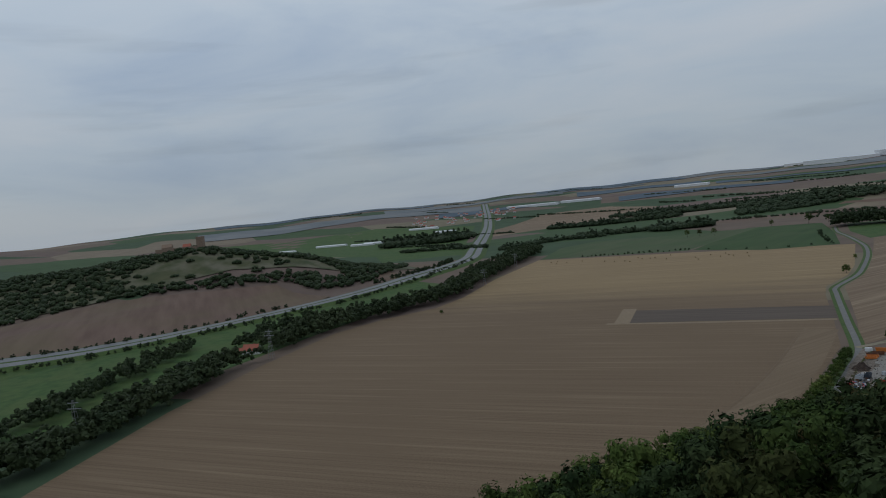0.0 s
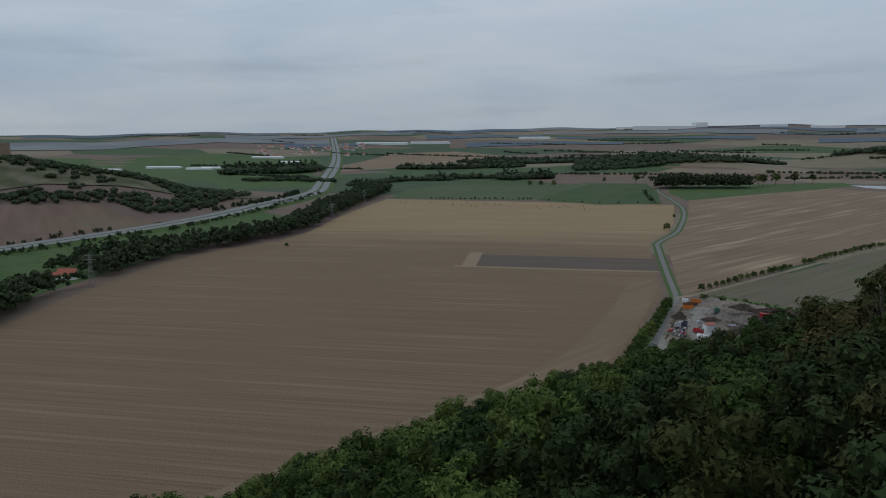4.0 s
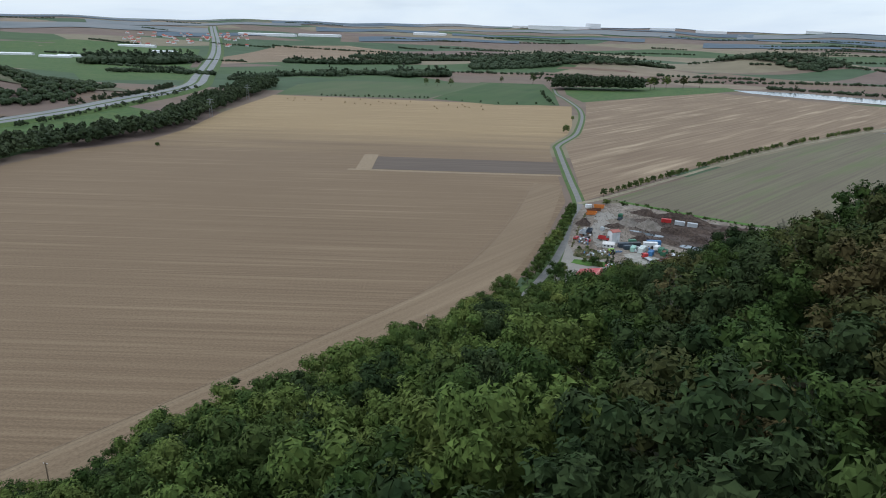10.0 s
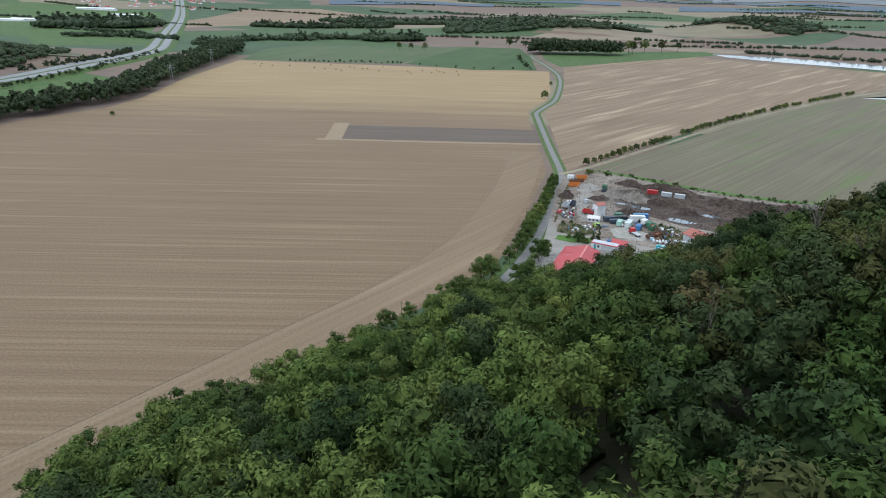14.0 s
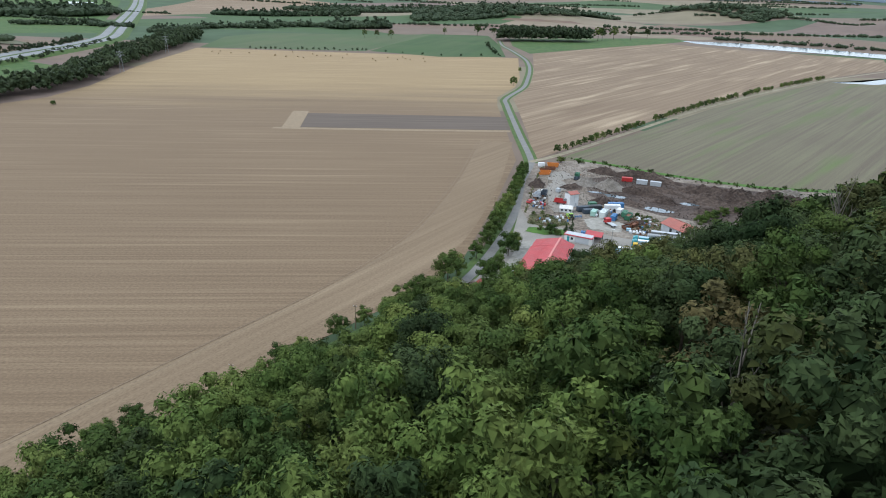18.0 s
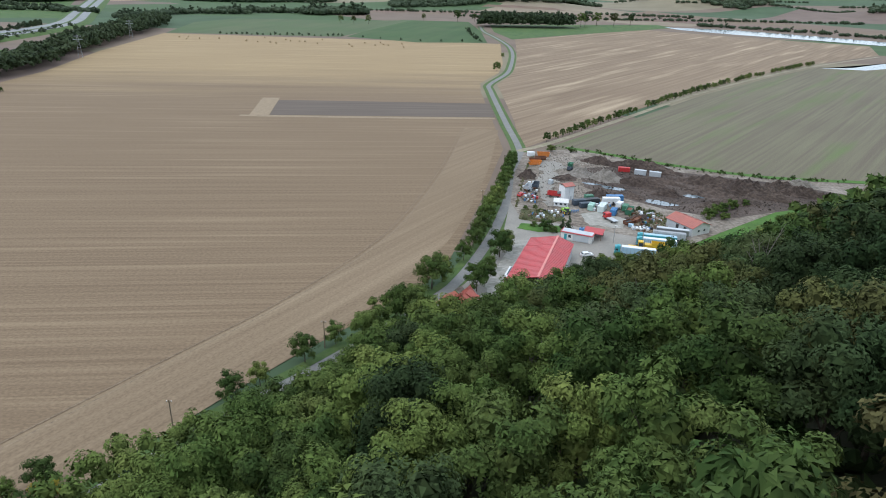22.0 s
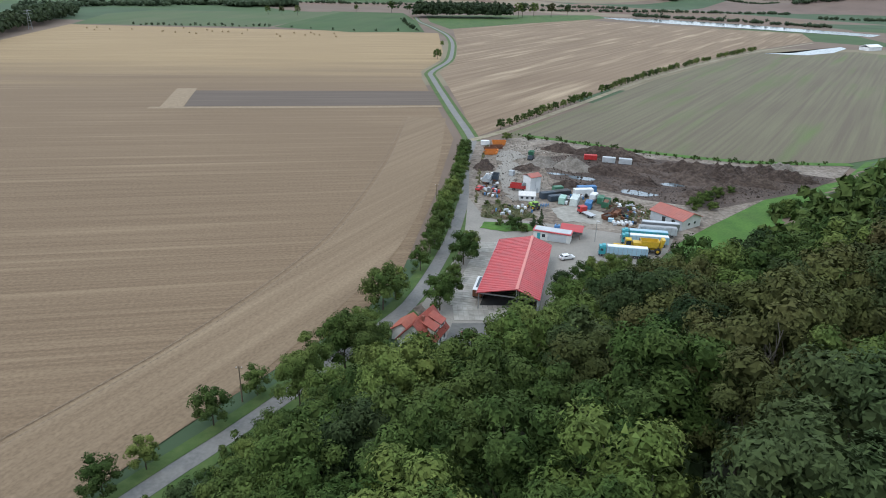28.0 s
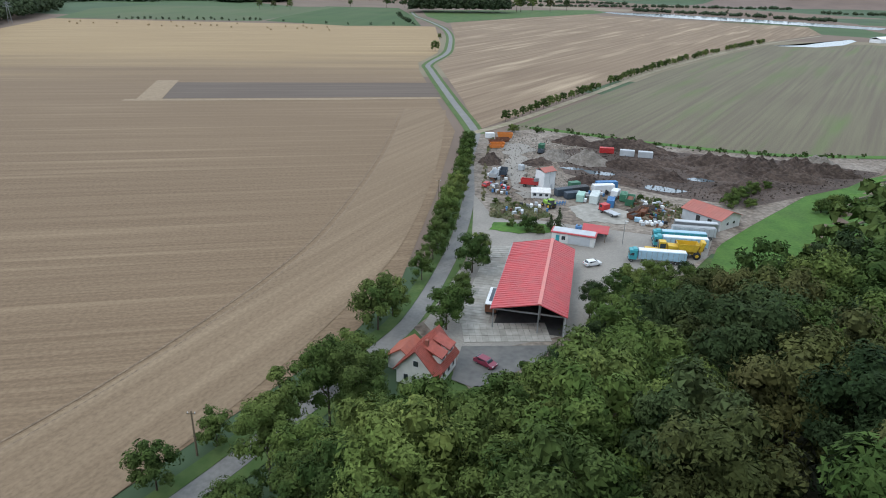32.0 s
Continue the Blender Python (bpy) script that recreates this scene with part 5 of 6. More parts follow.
def cab(parent, x, mat, big=True):
    c = part("cab", box(x, 0, 0.8, 2.2, 2.45, 2.9 if big else 1.9, 0.14, lean=0.08), mat, parent, "truck cab")
    part("windscreen", box(x - 1.06, 0, 2.1 if big else 1.7, 0.12, 2.1, 0.95), M_GLASS, c)
    part("bumper", box(x - 1.1, 0, 0.45, 0.25, 2.4, 0.5, 0.04), M_NAVY, c)
    for s in (-1, 1):
        part("side_window", box(x - 0.2, s * 1.21, 2.1 if big else 1.7, 0.9, 0.08, 0.8), M_GLASS, c)
        part("mirror", box(x - 0.9, s * 1.45, 2.1, 0.15, 0.25, 0.6), M_NAVY, c)
        part("headlight", box(x - 1.13, s * 0.95, 0.95, 0.06, 0.35, 0.22), M_WPAINT, c)
    if big:
        part("roof_deflector", box(x + 0.35, 0, 3.68, 1.4, 2.2, 0.45, 0.1, taper=0.8, lean=0.2), mat, c)
    return c


def lorry(x, y, turn, body, top, label, with_cab=True, z=None):
    """A tractor unit with a tarpaulin-sided semi-trailer; the cab looks along -x."""
    t = thing("lorry", x, y, turn, label, "lorry", "lorries in the yard", z)
    tr = part("trailer", box(1.6, 0, 1.15, 13.4, 2.5, 2.6, 0.06), body, t, "pale trailer body")
    part("roof_tarpaulin", box(1.6, 0, 3.74, 13.2, 2.1, 0.16, 0.05), top, tr, "white tarpaulin roof")
    for k in range(9):
        for s in (-1, 1):
            part("stake", box(-4.4 + k * 1.5, s * 1.27, 1.2, 0.1, 0.06, 2.5), M_STEEL, tr)
    part("chassis", box(1.8, 0, 0.8, 13.0, 1.0, 0.34), M_NAVY, t)
    part("tailgate", box(8.33, 0, 1.2, 0.08, 2.45, 2.5), M_STEEL, tr)
    for xx in (4.2, 5.5, 6.8):
        for s in (-1, 1):
            wheel(t, xx, s * 1.05, 0.5)
    if with_cab:
        cab(t, -6.6, M_TEAL)
        for xx in (-7.0, -3.6):
            for s in (-1, 1):
                wheel(t, xx, s * 1.05, 0.5)
        part("fuel_tank", disc(-5.2, 1.0, 0.7, 0.32, 0.4, 12), M_STEEL, t)
    else:
        for s in (-1, 1):
            part("landing_leg", box(-3.2, s * 0.8, 0, 0.14, 0.14, 1.0), M_STEEL, t)
    t.matrix_basis = t.matrix_basis @ Matrix.Diagonal((0.84, 0.84, 0.84, 1))
    return t


lorry(59.5, 169.2, -8, M_TEAL, M_PALEBLUE, "teal lorry with a pale blue and white tarpaulin trailer")
lorry(58.6, 165.4, -8, M_PALEBLUE, M_WPAINT, "teal lorry with a blue trailer and white roof")
lorry(49.8, 156.2, -8, M_PALEBLUE, M_WPAINT, "lorry with a pale blue trailer beside the trees")
lorry(63.5, 173.0, -8, M_GREYW, M_STEEL, "grey semi-trailer parked without a cab", False)
lorry(65.5, 177.0, -10, M_STEEL, M_GREYW, "silver semi-trailer parked beside the barn", False)

hv = thing("beet_harvester", 56.0, 160.4, -9, "big yellow beet harvester in the yard", "harvester")
part("chassis", box(0, 0, 1.0, 12.0, 1.6, 0.6, 0.05), M_YELLOW, hv)
part("bunker", open_box(5.2, 2.9, 1.9, 0.12, 1.9, 0.8), M_YELLOW, hv, "yellow open hopper").location = (2.6, 0, 0)
cb = part("cab", box(-3.4, 0, 1.7, 1.9, 2.2, 2.1, 0.1, taper=0.9), M_YELLOW, hv, "yellow cab")
part("windscreen", box(-4.36, 0, 2.1, 0.1, 1.9, 1.4), M_GLASS, cb)
for s in (-1, 1):
    part("side_window", box(-3.4, s * 1.08, 2.2, 1.4, 0.1, 1.2), M_GLASS, cb)
part("engine_cover", box(-0.9, 0, 1.6, 2.4, 2.4, 1.4, 0.1), M_YELLOW, hv)
part("exhaust", box(-0.2, 0.9, 3.0, 0.16, 0.16, 1.0), M_RUST, hv)
part("header", box(-6.4, 0, 0.4, 1.8, 3.2, 1.0, 0.1), M_YELLOW, hv, "yellow topper head")
for k in range(6):
    part("lifter", box(-6.2, -1.4 + k * 0.56, 0.05, 1.2, 0.12, 0.6), M_RUST, hv)
part("elevator", box(5.6, 0, 2.0, 0.9, 2.4, 2.4, 0.05, lean=0.7), M_YELLOW, hv)
for k in range(4):
    part("cleaning_star", disc(-1.8 + k * 1.2, 0, 0.85, 0.42, 2.2, 12), M_RUST, hv)
for xx, rr in ((-3.2, 0.85), (2.0, 0.95), (4.9, 0.95)):
    for s in (-1, 1):
        wheel(hv, xx, s * 1.35, rr, 0.7, M_YELLOW)

tr = thing("tractor", 29.8, 194.4, -62, "lime green tractor beside the shed", "tractor")
part("bonnet", box(-1.6, 0, 0.9, 2.4, 0.95, 0.95, 0.12), M_LIME, tr)
tc = part("cab", box(0.5, 0, 1.0, 1.6, 1.6, 1.7, 0.1, taper=0.9), M_GLASS, tr, "glazed cab")
part("cab_roof", box(0.5, 0, 2.7, 1.7, 1.7, 0.2, 0.08), M_LIME, tc)
for s in (-1, 1):
    wheel(tr, 0.9, s * 0.95, 0.88, 0.55, M_YELLOW)
    wheel(tr, -2.2, s * 0.85, 0.6, 0.42, M_YELLOW)
    part("fender", box(0.9, s * 0.95, 1.72, 1.5, 0.6, 0.12, 0.04), M_LIME, tr)
part("exhaust", box(-0.6, 0.55, 1.8, 0.12, 0.12, 1.1), M_NAVY, tr)
implement = thing("cultivator", 33.0, 196.6, 20, "blue folded field cultivator behind the tractor", "implement")
part("beam", box(0, 0, 0.7, 4.4, 0.25, 0.25), M_BLUE, implement)
for k in range(9):
    part("tine", box(-2.0 + k * 0.5, 0.3 * (k % 2), 0.05, 0.08, 0.3, 1.3, lean=0.1), M_BLUE, implement)

rt = thing("flatbed_truck", 46.4, 190.0, -60, "small red flatbed truck", "truck")
cab(rt, -2.0, M_RED, False)
part("bed", box(1.4, 0, 0.95, 4.6, 2.3, 0.18), M_GREYW, rt)
for xx in (-2.0, 2.2):
    for s in (-1, 1):
        wheel(rt, xx, s * 0.95, 0.45)


def car(x, y, turn, mat, label):
    c = thing("car", x, y, turn, label, "car", "cars")
    bm = bmesh.new()
    prof = [(-2.1, 0.35), (2.1, 0.35), (2.15, 0.75), (1.25, 0.95), (0.55, 1.42), (-1.25, 1.45), (-2.0, 0.95), (-2.15, 0.7)]
    a = [bm.verts.new((px, -0.88 + (0.16 if pz > 1 else 0), pz)) for px, pz in prof]
    b = [bm.verts.new((px, 0.88 - (0.16 if pz > 1 else 0), pz)) for px, pz in prof]
    for k in range(8):
        bm.faces.new((a[k], a[(k + 1) % 8], b[(k + 1) % 8], b[k]))
    bm.faces.new(a[::-1])
    bm.faces.new(b)
    part("body", bm, mat, c)
    part("windscreen", box(0.92, 0, 1.0, 0.5, 1.35, 0.34, lean=-0.3), M_GLASS, c)
    part("rear_window", box(-1.72, 0, 1.02, 0.4, 1.3, 0.32, lean=0.25), M_GLASS, c)
    for s in (-1, 1):
        part("side_window", box(-0.4, s * 0.78, 1.0, 1.7, 0.06, 0.34, taper=0.92), M_GLASS, c)
        part("headlight", box(2.1, s * 0.62, 0.66, 0.1, 0.35, 0.16), M_WPAINT, c)
        part("tail_light", box(-2.1, s * 0.66, 0.72, 0.1, 0.25, 0.2), M_RED, c)
    for xx in (-1.3, 1.3):
        for s in (-1, 1):
            wheel(c, xx, s * 0.78, 0.31, 0.2)
    return c


drape("parking", [(-1, 104.5), (1.2, 115.4), (19, 116.4), (15, 111), (9, 106), (3, 102)], M_PARK, 0.225, 3, "dark asphalt forecourt beside the house", "pavement")
car(5.2, 109.2, -42, M_MAROON, "dark maroon car parked beside the house")
car(33.8, 153.5, 20, M_WPAINT, "white car beside the open hall")
car(12.5, 214.5, 60, M_RED, "small red car at the edge of the yard")
wt = thing("covered_trailer", 8.2, 131.0, 77, "brown covered trailer with a pale roof beside the hall", "trailer")
part("body", box(0, 0, 0.8, 7.6, 2.3, 1.7, 0.06), M_RUST, wt)
part("roof", box(0, 0, 2.5, 7.8, 2.4, 0.22, 0.09), M_WPAINT, wt)
part("roof_panel", box(0.4, 0, 2.74, 6.0, 1.2, 0.06), M_NAVY, wt, "dark roof panel")
for xx in (-2.6, 2.6):
    for s in (-1, 1):
        wheel(wt, xx, s * 1.0, 0.42)

container(18.3, 281.5, 8, M_WPAINT, "white tank trailer beside the lane", 4.2, 2.2, 2.3, ribs=False)
skip(24.6, 281.8, 4, M_ORANGE, "large orange skip at the yard corner", 6.5, 2.4, 2.0)
skip(20.4, 268.6, 10, M_ORANGE, "low orange skip on the dirt", 6.0, 2.3, 1.1)
skip(20.0, 272.2, 10, M_RUST, "rusty brown skip beside the orange ones", 6.0, 2.3, 1.2)
skip(19.6, 264.8, 10, M_ORANGE, "low orange skip on the dirt", 6.0, 2.3, 0.9)
skip(23.0, 275.4, 10, M_RUST, "rusty brown skip beside the orange ones", 6.0, 2.3, 1.4)
tipper(26.7, 215.0, -16, M_RED, "bright red tipping trailer beside the tower building")
tipper(15.6, 223.0, 70, M_GREYW, "silver farm trailer at the yard edge", 5.2)
tipper(19.0, 226.5, 78, M_NAVY, "dark farm trailer at the yard edge", 5.2)
container(25.9, 234.0, 60, M_GREYW, "small grey steel box", 2.2, 1.8, 2.2)
container(36.0, 207.0, 22, M_NAVY, "dark blue-grey container beside the tower", 6.1)
container(38.6, 204.4, 22, M_NAVY, "dark blue-grey container beside the tower", 6.1, height=2.3)
container(41.4, 210.0, 22, plain("black_paint", (0.035, 0.04, 0.045), 0.5), "black container with a flat roof", 7.5, 2.8, 2.4)
container(40.8, 214.0, 22, M_GREEN, "dark green container in the yard", 4.0)
container(40.6, 202.4, 70, M_MINT, "mint green container in the yard", 5.0)
container(44.8, 201.8, 70, M_PLASTIC, "mint container under pale plastic sheeting", 7.5, 2.9, 2.9)
container(48.8, 197.8, 70, M_BLUE, "blue steel container in the yard", 5.0)
container(49.6, 211.4, 10, M_WPAINT, "white site cabin among containers", 8.0, 2.6, 2.8)
container(51.6, 215.4, 10, M_BLUE, "blue container behind the white cabin", 8.0)
container(52.4, 206.6, 62, M_WPAINT, "white box container in the yard", 4.2)
container(54.2, 203.6, 70, M_GREEN, "dark green container in the yard", 4.5)
skip(55.2, 199.8, 68, M_GREEN, "open dark green skip with scrap", 6.0, 2.4, 2.2, M_RUST)
skip(56.4, 190.4, 60, M_RUST, "rusty open skip of scrap", 5.0, 2.2, 1.6, M_RUST)
skip(53.0, 187.4, 40, M_RUST, "rusty open skip among weeds", 4.2, 2.2, 1.4, M_DARK)
container(53.4, 184.6, -10, M_PALEBLUE, "small pale blue bin by the skips", 2.0, 1.4, 1.3, ribs=False)
container(62.4, 261.0, -6, M_RED, "bright red open container", 6.1, 2.4, 2.4)
container(69.4, 257.2, -14, M_GREYW, "pale grey container beside the soil", 6.1)
container(76.0, 255.4, -14, M_GREYW, "pale grey container beside the soil", 6.1)
digger = thing("screening_machine", 36.5, 258.5, 70, "green screening machine by a gravel heap", "machine")
part("hopper", open_box(3.2, 2.2, 1.6, 0.1, 2.0, 0.6), M_GREEN, digger)
part("frame", box(0, 0, 0.6, 5.0, 1.8, 1.4, 0.05), M_NAVY, digger)
part("conveyor", box(3.2, 0, 1.2, 4.0, 0.9, 0.3, lean=0.8), M_RUST, digger)
for s in (-1, 1):
    part("track", box(0, s * 1.0, 0, 3.4, 0.5, 0.8, 0.2), M_RUBBER, digger)


def heap(x, y, rx, ry, h, mat, label, seed, turn=0.0, name="soil_mound"):
    """A tipped heap with gullies and a rough surface."""
    r = np.random.default_rng(seed)
    ph = r.random(6) * 6.28
    n, m = 14, 36
    vs, fs = [], []
    for i in range(n + 1):
        t = i / n
        for k in range(m):
            a = k * 2 * math.pi / m
            wob = 1 + 0.16 * math.sin(2 * a + ph[0]) + 0.10 * math.sin(5 * a + ph[1]) + 0.05 * math.sin(9 * a + ph[2])
            px, py = rx * t * wob * math.cos(a), ry * t * wob * math.sin(a)
            zz = h * min(1.0, 1.45 * (1 - t)) ** 1.1 * (1 + 0.25 * math.sin(px * 1.1 + ph[3]) * math.sin(py * 1.3 + ph[4])) + 0.22 * h * (r.random() - 0.5) * (t < 0.98)
            ca, sa = math.cos(radians(turn)), math.sin(radians(turn))
            wx, wy = x + ca * px - sa * py, y + sa * px + ca * py
            vs.append((wx, wy, gz(wx, wy) + 0.1 + max(0.0, zz)))
    for i in range(n):
        for k in range(m):
            fs.append((i * m + k, (i + 1) * m + k, (i + 1) * m + (k + 1) % m, i * m + (k + 1) % m))
    return tagged(mesh_object(name, vs, fs, mat), label, "heap", "heaps in the yard")


for k, (x, y, rx, ry, h, mt, tn) in enumerate((
        (15.6, 243, 5, 4, 2.6, M_SOIL, 0), (40, 251, 8, 5, 2.4, M_GRAVEL, 20), (52, 246, 9, 5, 3.2, M_GRAVEL, -10), (33, 243, 6, 4, 1.6, M_SOIL, 0),
        (64, 240.5, 9, 3.8, 2.2, M_SOIL, -25), (75, 228.5, 9, 3.6, 1.9, M_SOIL, -26), (96, 233, 13, 6, 2.8, M_SOIL, -10), (112, 240, 14, 6, 3.6, M_SOIL, 8),
        (128, 243, 12, 6, 3.0, M_SOIL, 10), (104, 222, 11, 5, 2.2, M_SOIL, 20), (72, 266, 17, 4.5, 3.2, M_SOIL, -20), (52, 274, 8, 4, 2.6, M_SOIL, -15),
        (46, 222, 7, 4, 1.6, M_SOIL, 10), (60, 222, 6, 3, 1.3, M_SOIL, -20), (92, 216, 8, 3.4, 1.6, M_SOIL, 10), (140, 252, 9, 5, 2.2, M_GRAVEL, 0), (70, 238, 13, 3.2, 1.9, M_SOIL, -30), (100, 246, 18, 4, 3.0, M_SOIL, -14), (118, 231, 15, 4, 2.6, M_SOIL, -16), (136, 238, 13, 4, 2.8, M_SOIL, -10), (78, 246, 12, 3, 1.4, M_SOIL, -24), (58, 194, 6, 4, 1.3, M_SOIL, 30))):
    heap(x, y, rx, ry, 1.25 * h, mt, "dark heap of dug soil in the yard" if mt is M_SOIL else "grey gravel heap in the yard", 50 + k, tn)
for k, (x, y, sx, sy) in enumerate(((44.5, 237.6, 4.2, 1.5), (53.0, 232.8, 5.0, 3.0), (70.5, 215.8, 6.5, 2.8), (87, 227.4, 4.2, 2.2))):
    drape("puddle", [(x + sx * (1 + 0.2 * math.sin(3 * a + k)) * math.cos(a), y + sy * (1 + 0.25 * math.sin(2 * a + 2 * k)) * math.sin(a) - 0.25 * (math.cos(a) * sx)) for a in [i * 0.4488 for i in range(14)]],
          M_WATER, 0.34, label="muddy puddle reflecting the sky", category="puddle")
wallb = thing("block_wall", 75, 271.4, -24.2, "retaining wall of pale concrete blocks", "wall")
for k in range(11):
    for row in range(2):
        part("concrete_block", box(-10.6 + k * 2.05 + 0.5 * row, 0, 0.8 * row, 1.98, 0.8, 0.78, 0.03), M_SLAB, wallb)
for k in range(10):
    bags = thing("bulk_bag", 54.0 + (k % 5) * 1.3, 181.6 + (k // 5) * 1.3 + 0.4 * (k % 2), k * 13, "white bulk bag of building material", "bag", "bulk bags")
    part("bag", box(0, 0, 0, 1.0, 1.0, 0.9, 0.16, taper=0.85), M_WPAINT if k % 3 else M_GREYW, bags)
for k in range(16):
    px, py = 57.0 + 9 * rng.random(), 189 + 11 * rng.random()
    scrap = thing("scrap_beam", px, py, 360 * rng.random(), "rusty scrap metal lying in weeds", "scrap", "scrap metal")
    part("beam", box(0, 0, 0, 2.5 + 2 * rng.random(), 0.5, 0.35, 0.03), (M_RUST, M_STEEL, M_GREEN)[k % 3], scrap)
    part("flange", box(0, 0, 0.35, 1.6, 0.9, 0.08), M_RUST, scrap)
for k in range(12):
    px, py = 12.5 + 7 * rng.random(), 206 + 26 * rng.random()
    pal = thing("pallet_stack", px, py, 90 * rng.random(), "stack of goods on a pallet", "pallet", "pallet stacks")
    part("pallet", box(0, 0, 0, 1.2, 0.8, 0.15), M_WOOD, pal)
    part("load", box(0, 0, 0.15, 1.1, 0.75, 0.5 + 0.6 * rng.random(), 0.05), (M_GREYW, M_RED, M_WPAINT, M_WOOD)[k % 4], pal)

# fence, poles, lamp
for k, (x, y) in enumerate(((-59.4, 49.0), (-37.6, 84.6), (-104, -18), (-3.2, 196))):
    p = thing("utility_pole", x, y, 0, "thin wooden utility pole beside the lane", "pole", "utility poles")
    part("pole", box(0, 0, -0.5, 0.26, 0.26, 8.0, 0.05, taper=0.75), M_WOOD, p)
    part("crossarm", box(0, 0, 7.0, 1.3, 0.12, 0.12), M_WOOD, p)
    for s in (-0.5, 0.5):
        part("insulator", box(s, 0, 7.12, 0.1, 0.1, 0.2), M_WPAINT, p)
lamp = thing("street_lamp", 44.5, 167.0, -20, "grey yard lamp on a tall pole", "lamp")
part("pole", box(0, 0, 0, 0.16, 0.16, 6.5, taper=0.7), M_STEEL, lamp)
part("head", box(0.3, 0, 6.45, 0.9, 0.25, 0.14, 0.03), M_WPAINT, lamp)


# ---- rubble, weeds and litter of the yard ----
def disc_stack(r0, z0, h):
    bm = bmesh.new()
    rings = []
    for rr, z in ((r0 * 0.9, z0), (r0, z0 + h * 0.25), (r0, z0 + h * 0.75), (r0 * 0.9, z0 + h)):
        rings.append([bm.verts.new((rr * math.cos(k * 0.7854), rr * math.sin(k * 0.7854), z)) for k in range(8)])
    for s, u in zip(rings, rings[1:]):
        for k in range(8):
            bm.faces.new((s[k], s[(k + 1) % 8], u[(k + 1) % 8], u[k]))
    bm.faces.new(rings[-1])
    bm.faces.new(rings[0][::-1])
    return bm


def litter(name, places, mat, label, category, flat=0.6, seed=5):
    """Loose lumps joined: x, y, size."""
    r = np.random.default_rng(seed)
    vs, fs = [], []
    zz = ground_height(np.array([p[0] for p in places]), np.array([p[1] for p in places]))
    for (x, y, s), z in zip(places, zz):
        a, w, d, h = r.random() * 6.28, s * (0.5 + r.random()), s * (0.4 + 0.5 * r.random()), s * flat * (0.4 + r.random())
        n = len(vs)
        for k in range(5):
            an = a + k * 1.2566
            px, py = w * math.cos(k * 1.2566), d * math.sin(k * 1.2566)
            vs.append((x + px * math.cos(a) - py * math.sin(a), y + px * math.sin(a) + py * math.cos(a), z + 0.15))
            vs.append((x + 0.7 * (px * math.cos(a) - py * math.sin(a)), y + 0.7 * (px * math.sin(a) + py * math.cos(a)), z + 0.35 + h * (0.7 + 0.6 * r.random())))
        for k in range(5):
            j = (k + 1) % 5
            fs.append((n + 2 * k, n + 2 * j, n + 2 * j + 1, n + 2 * k + 1))
        fs.append(tuple(n + 2 * k + 1 for k in range(5)))
    return tagged(mesh_object(name, vs, fs, mat), label, category, kind="stuff")


M_RUBBLE = material("rubble", (0.10, 0.085, 0.07), (0.34, 0.31, 0.27), 0.5, 0.95, per_leaf=0.55, detail=3)
M_CLOD = material("soil_clods", (0.045, 0.033, 0.027), (0.125, 0.095, 0.078), 0.5, 0.97, per_leaf=0.5, detail=3)
M_WEED = material("yard_weeds", (0.060, 0.078, 0.028), (0.125, 0.135, 0.055), 0.4, 0.95, c3=(0.17, 0.14, 0.09), scale3=0.2, per_leaf=0.3, mix3=0.8)
YARD_RUBBLE = [(12, 208), (13, 240), (20, 284), (36, 292), (60, 262), (40, 232), (44, 214), (30, 200), (24, 196)]
SOIL_AREA = [(42, 262), (62, 268), (86, 262), (130, 253), (155, 242), (136, 225), (93, 203), (71, 210), (43, 232)]
litter("rubble", [(x, y, 0.12 + 0.34 * rng.random() ** 3) for x, y, _ in filled(YARD_RUBBLE, 1.35)], M_RUBBLE, "scattered stones and broken concrete on the yard", "rubble")
litter("soil_clods", [(x, y, 0.12 + 0.42 * rng.random() ** 3) for x, y, _ in filled(SOIL_AREA, 1.7)], M_CLOD, "clods and stones of dug soil", "soil", 0.7, 6)
def ragged(pts, step=1.6, amount=0.9):
    """The same outline with a worn, uneven edge."""
    out = []
    for (ax, ay), (bx, by) in zip(pts, pts[1:] + pts[:1]):
        n = max(1, int(math.hypot(bx - ax, by - ay) / step))
        out += [(ax + (bx - ax) * i / n + amount * (rng.random() - 0.5), ay + (by - ay) * i / n + amount * (rng.random() - 0.5)) for i in range(n)]
    return out


ISLAND = [(11.5, 186), (12.5, 197), (20, 199), (27, 194), (30, 187), (24, 184), (16, 184)]
drape("grass_island", ragged(ISLAND), M_WEED, 0.2, 4, "weedy grass island with junk in the yard", "grass")
drape("grass_strip", ragged([(10.5, 176), (12, 181.5), (24, 181), (30, 180), (29, 174.5), (18, 173.5)]), M_PASTURE, 0.2, 4, "lawn strip with bush and conifer", "grass")
drape("pale_slabs", ragged([(23, 204), (21, 222), (19, 236), (23, 252), (22, 270), (30, 274), (36, 262), (29, 256), (30, 240), (26, 228), (30, 214), (34, 203)], 2.2, 3.0), M_YARD, 0.2, 8, "pale worn wheel tracks across the yard", "pavement")
drape("washed_concrete", ragged([(35, 196), (42, 200), (54, 193), (50, 182), (38, 184)], 1.6, 1.6), M_SLAB, 0.2, 5, "pale concrete pad by the containers", "pavement")
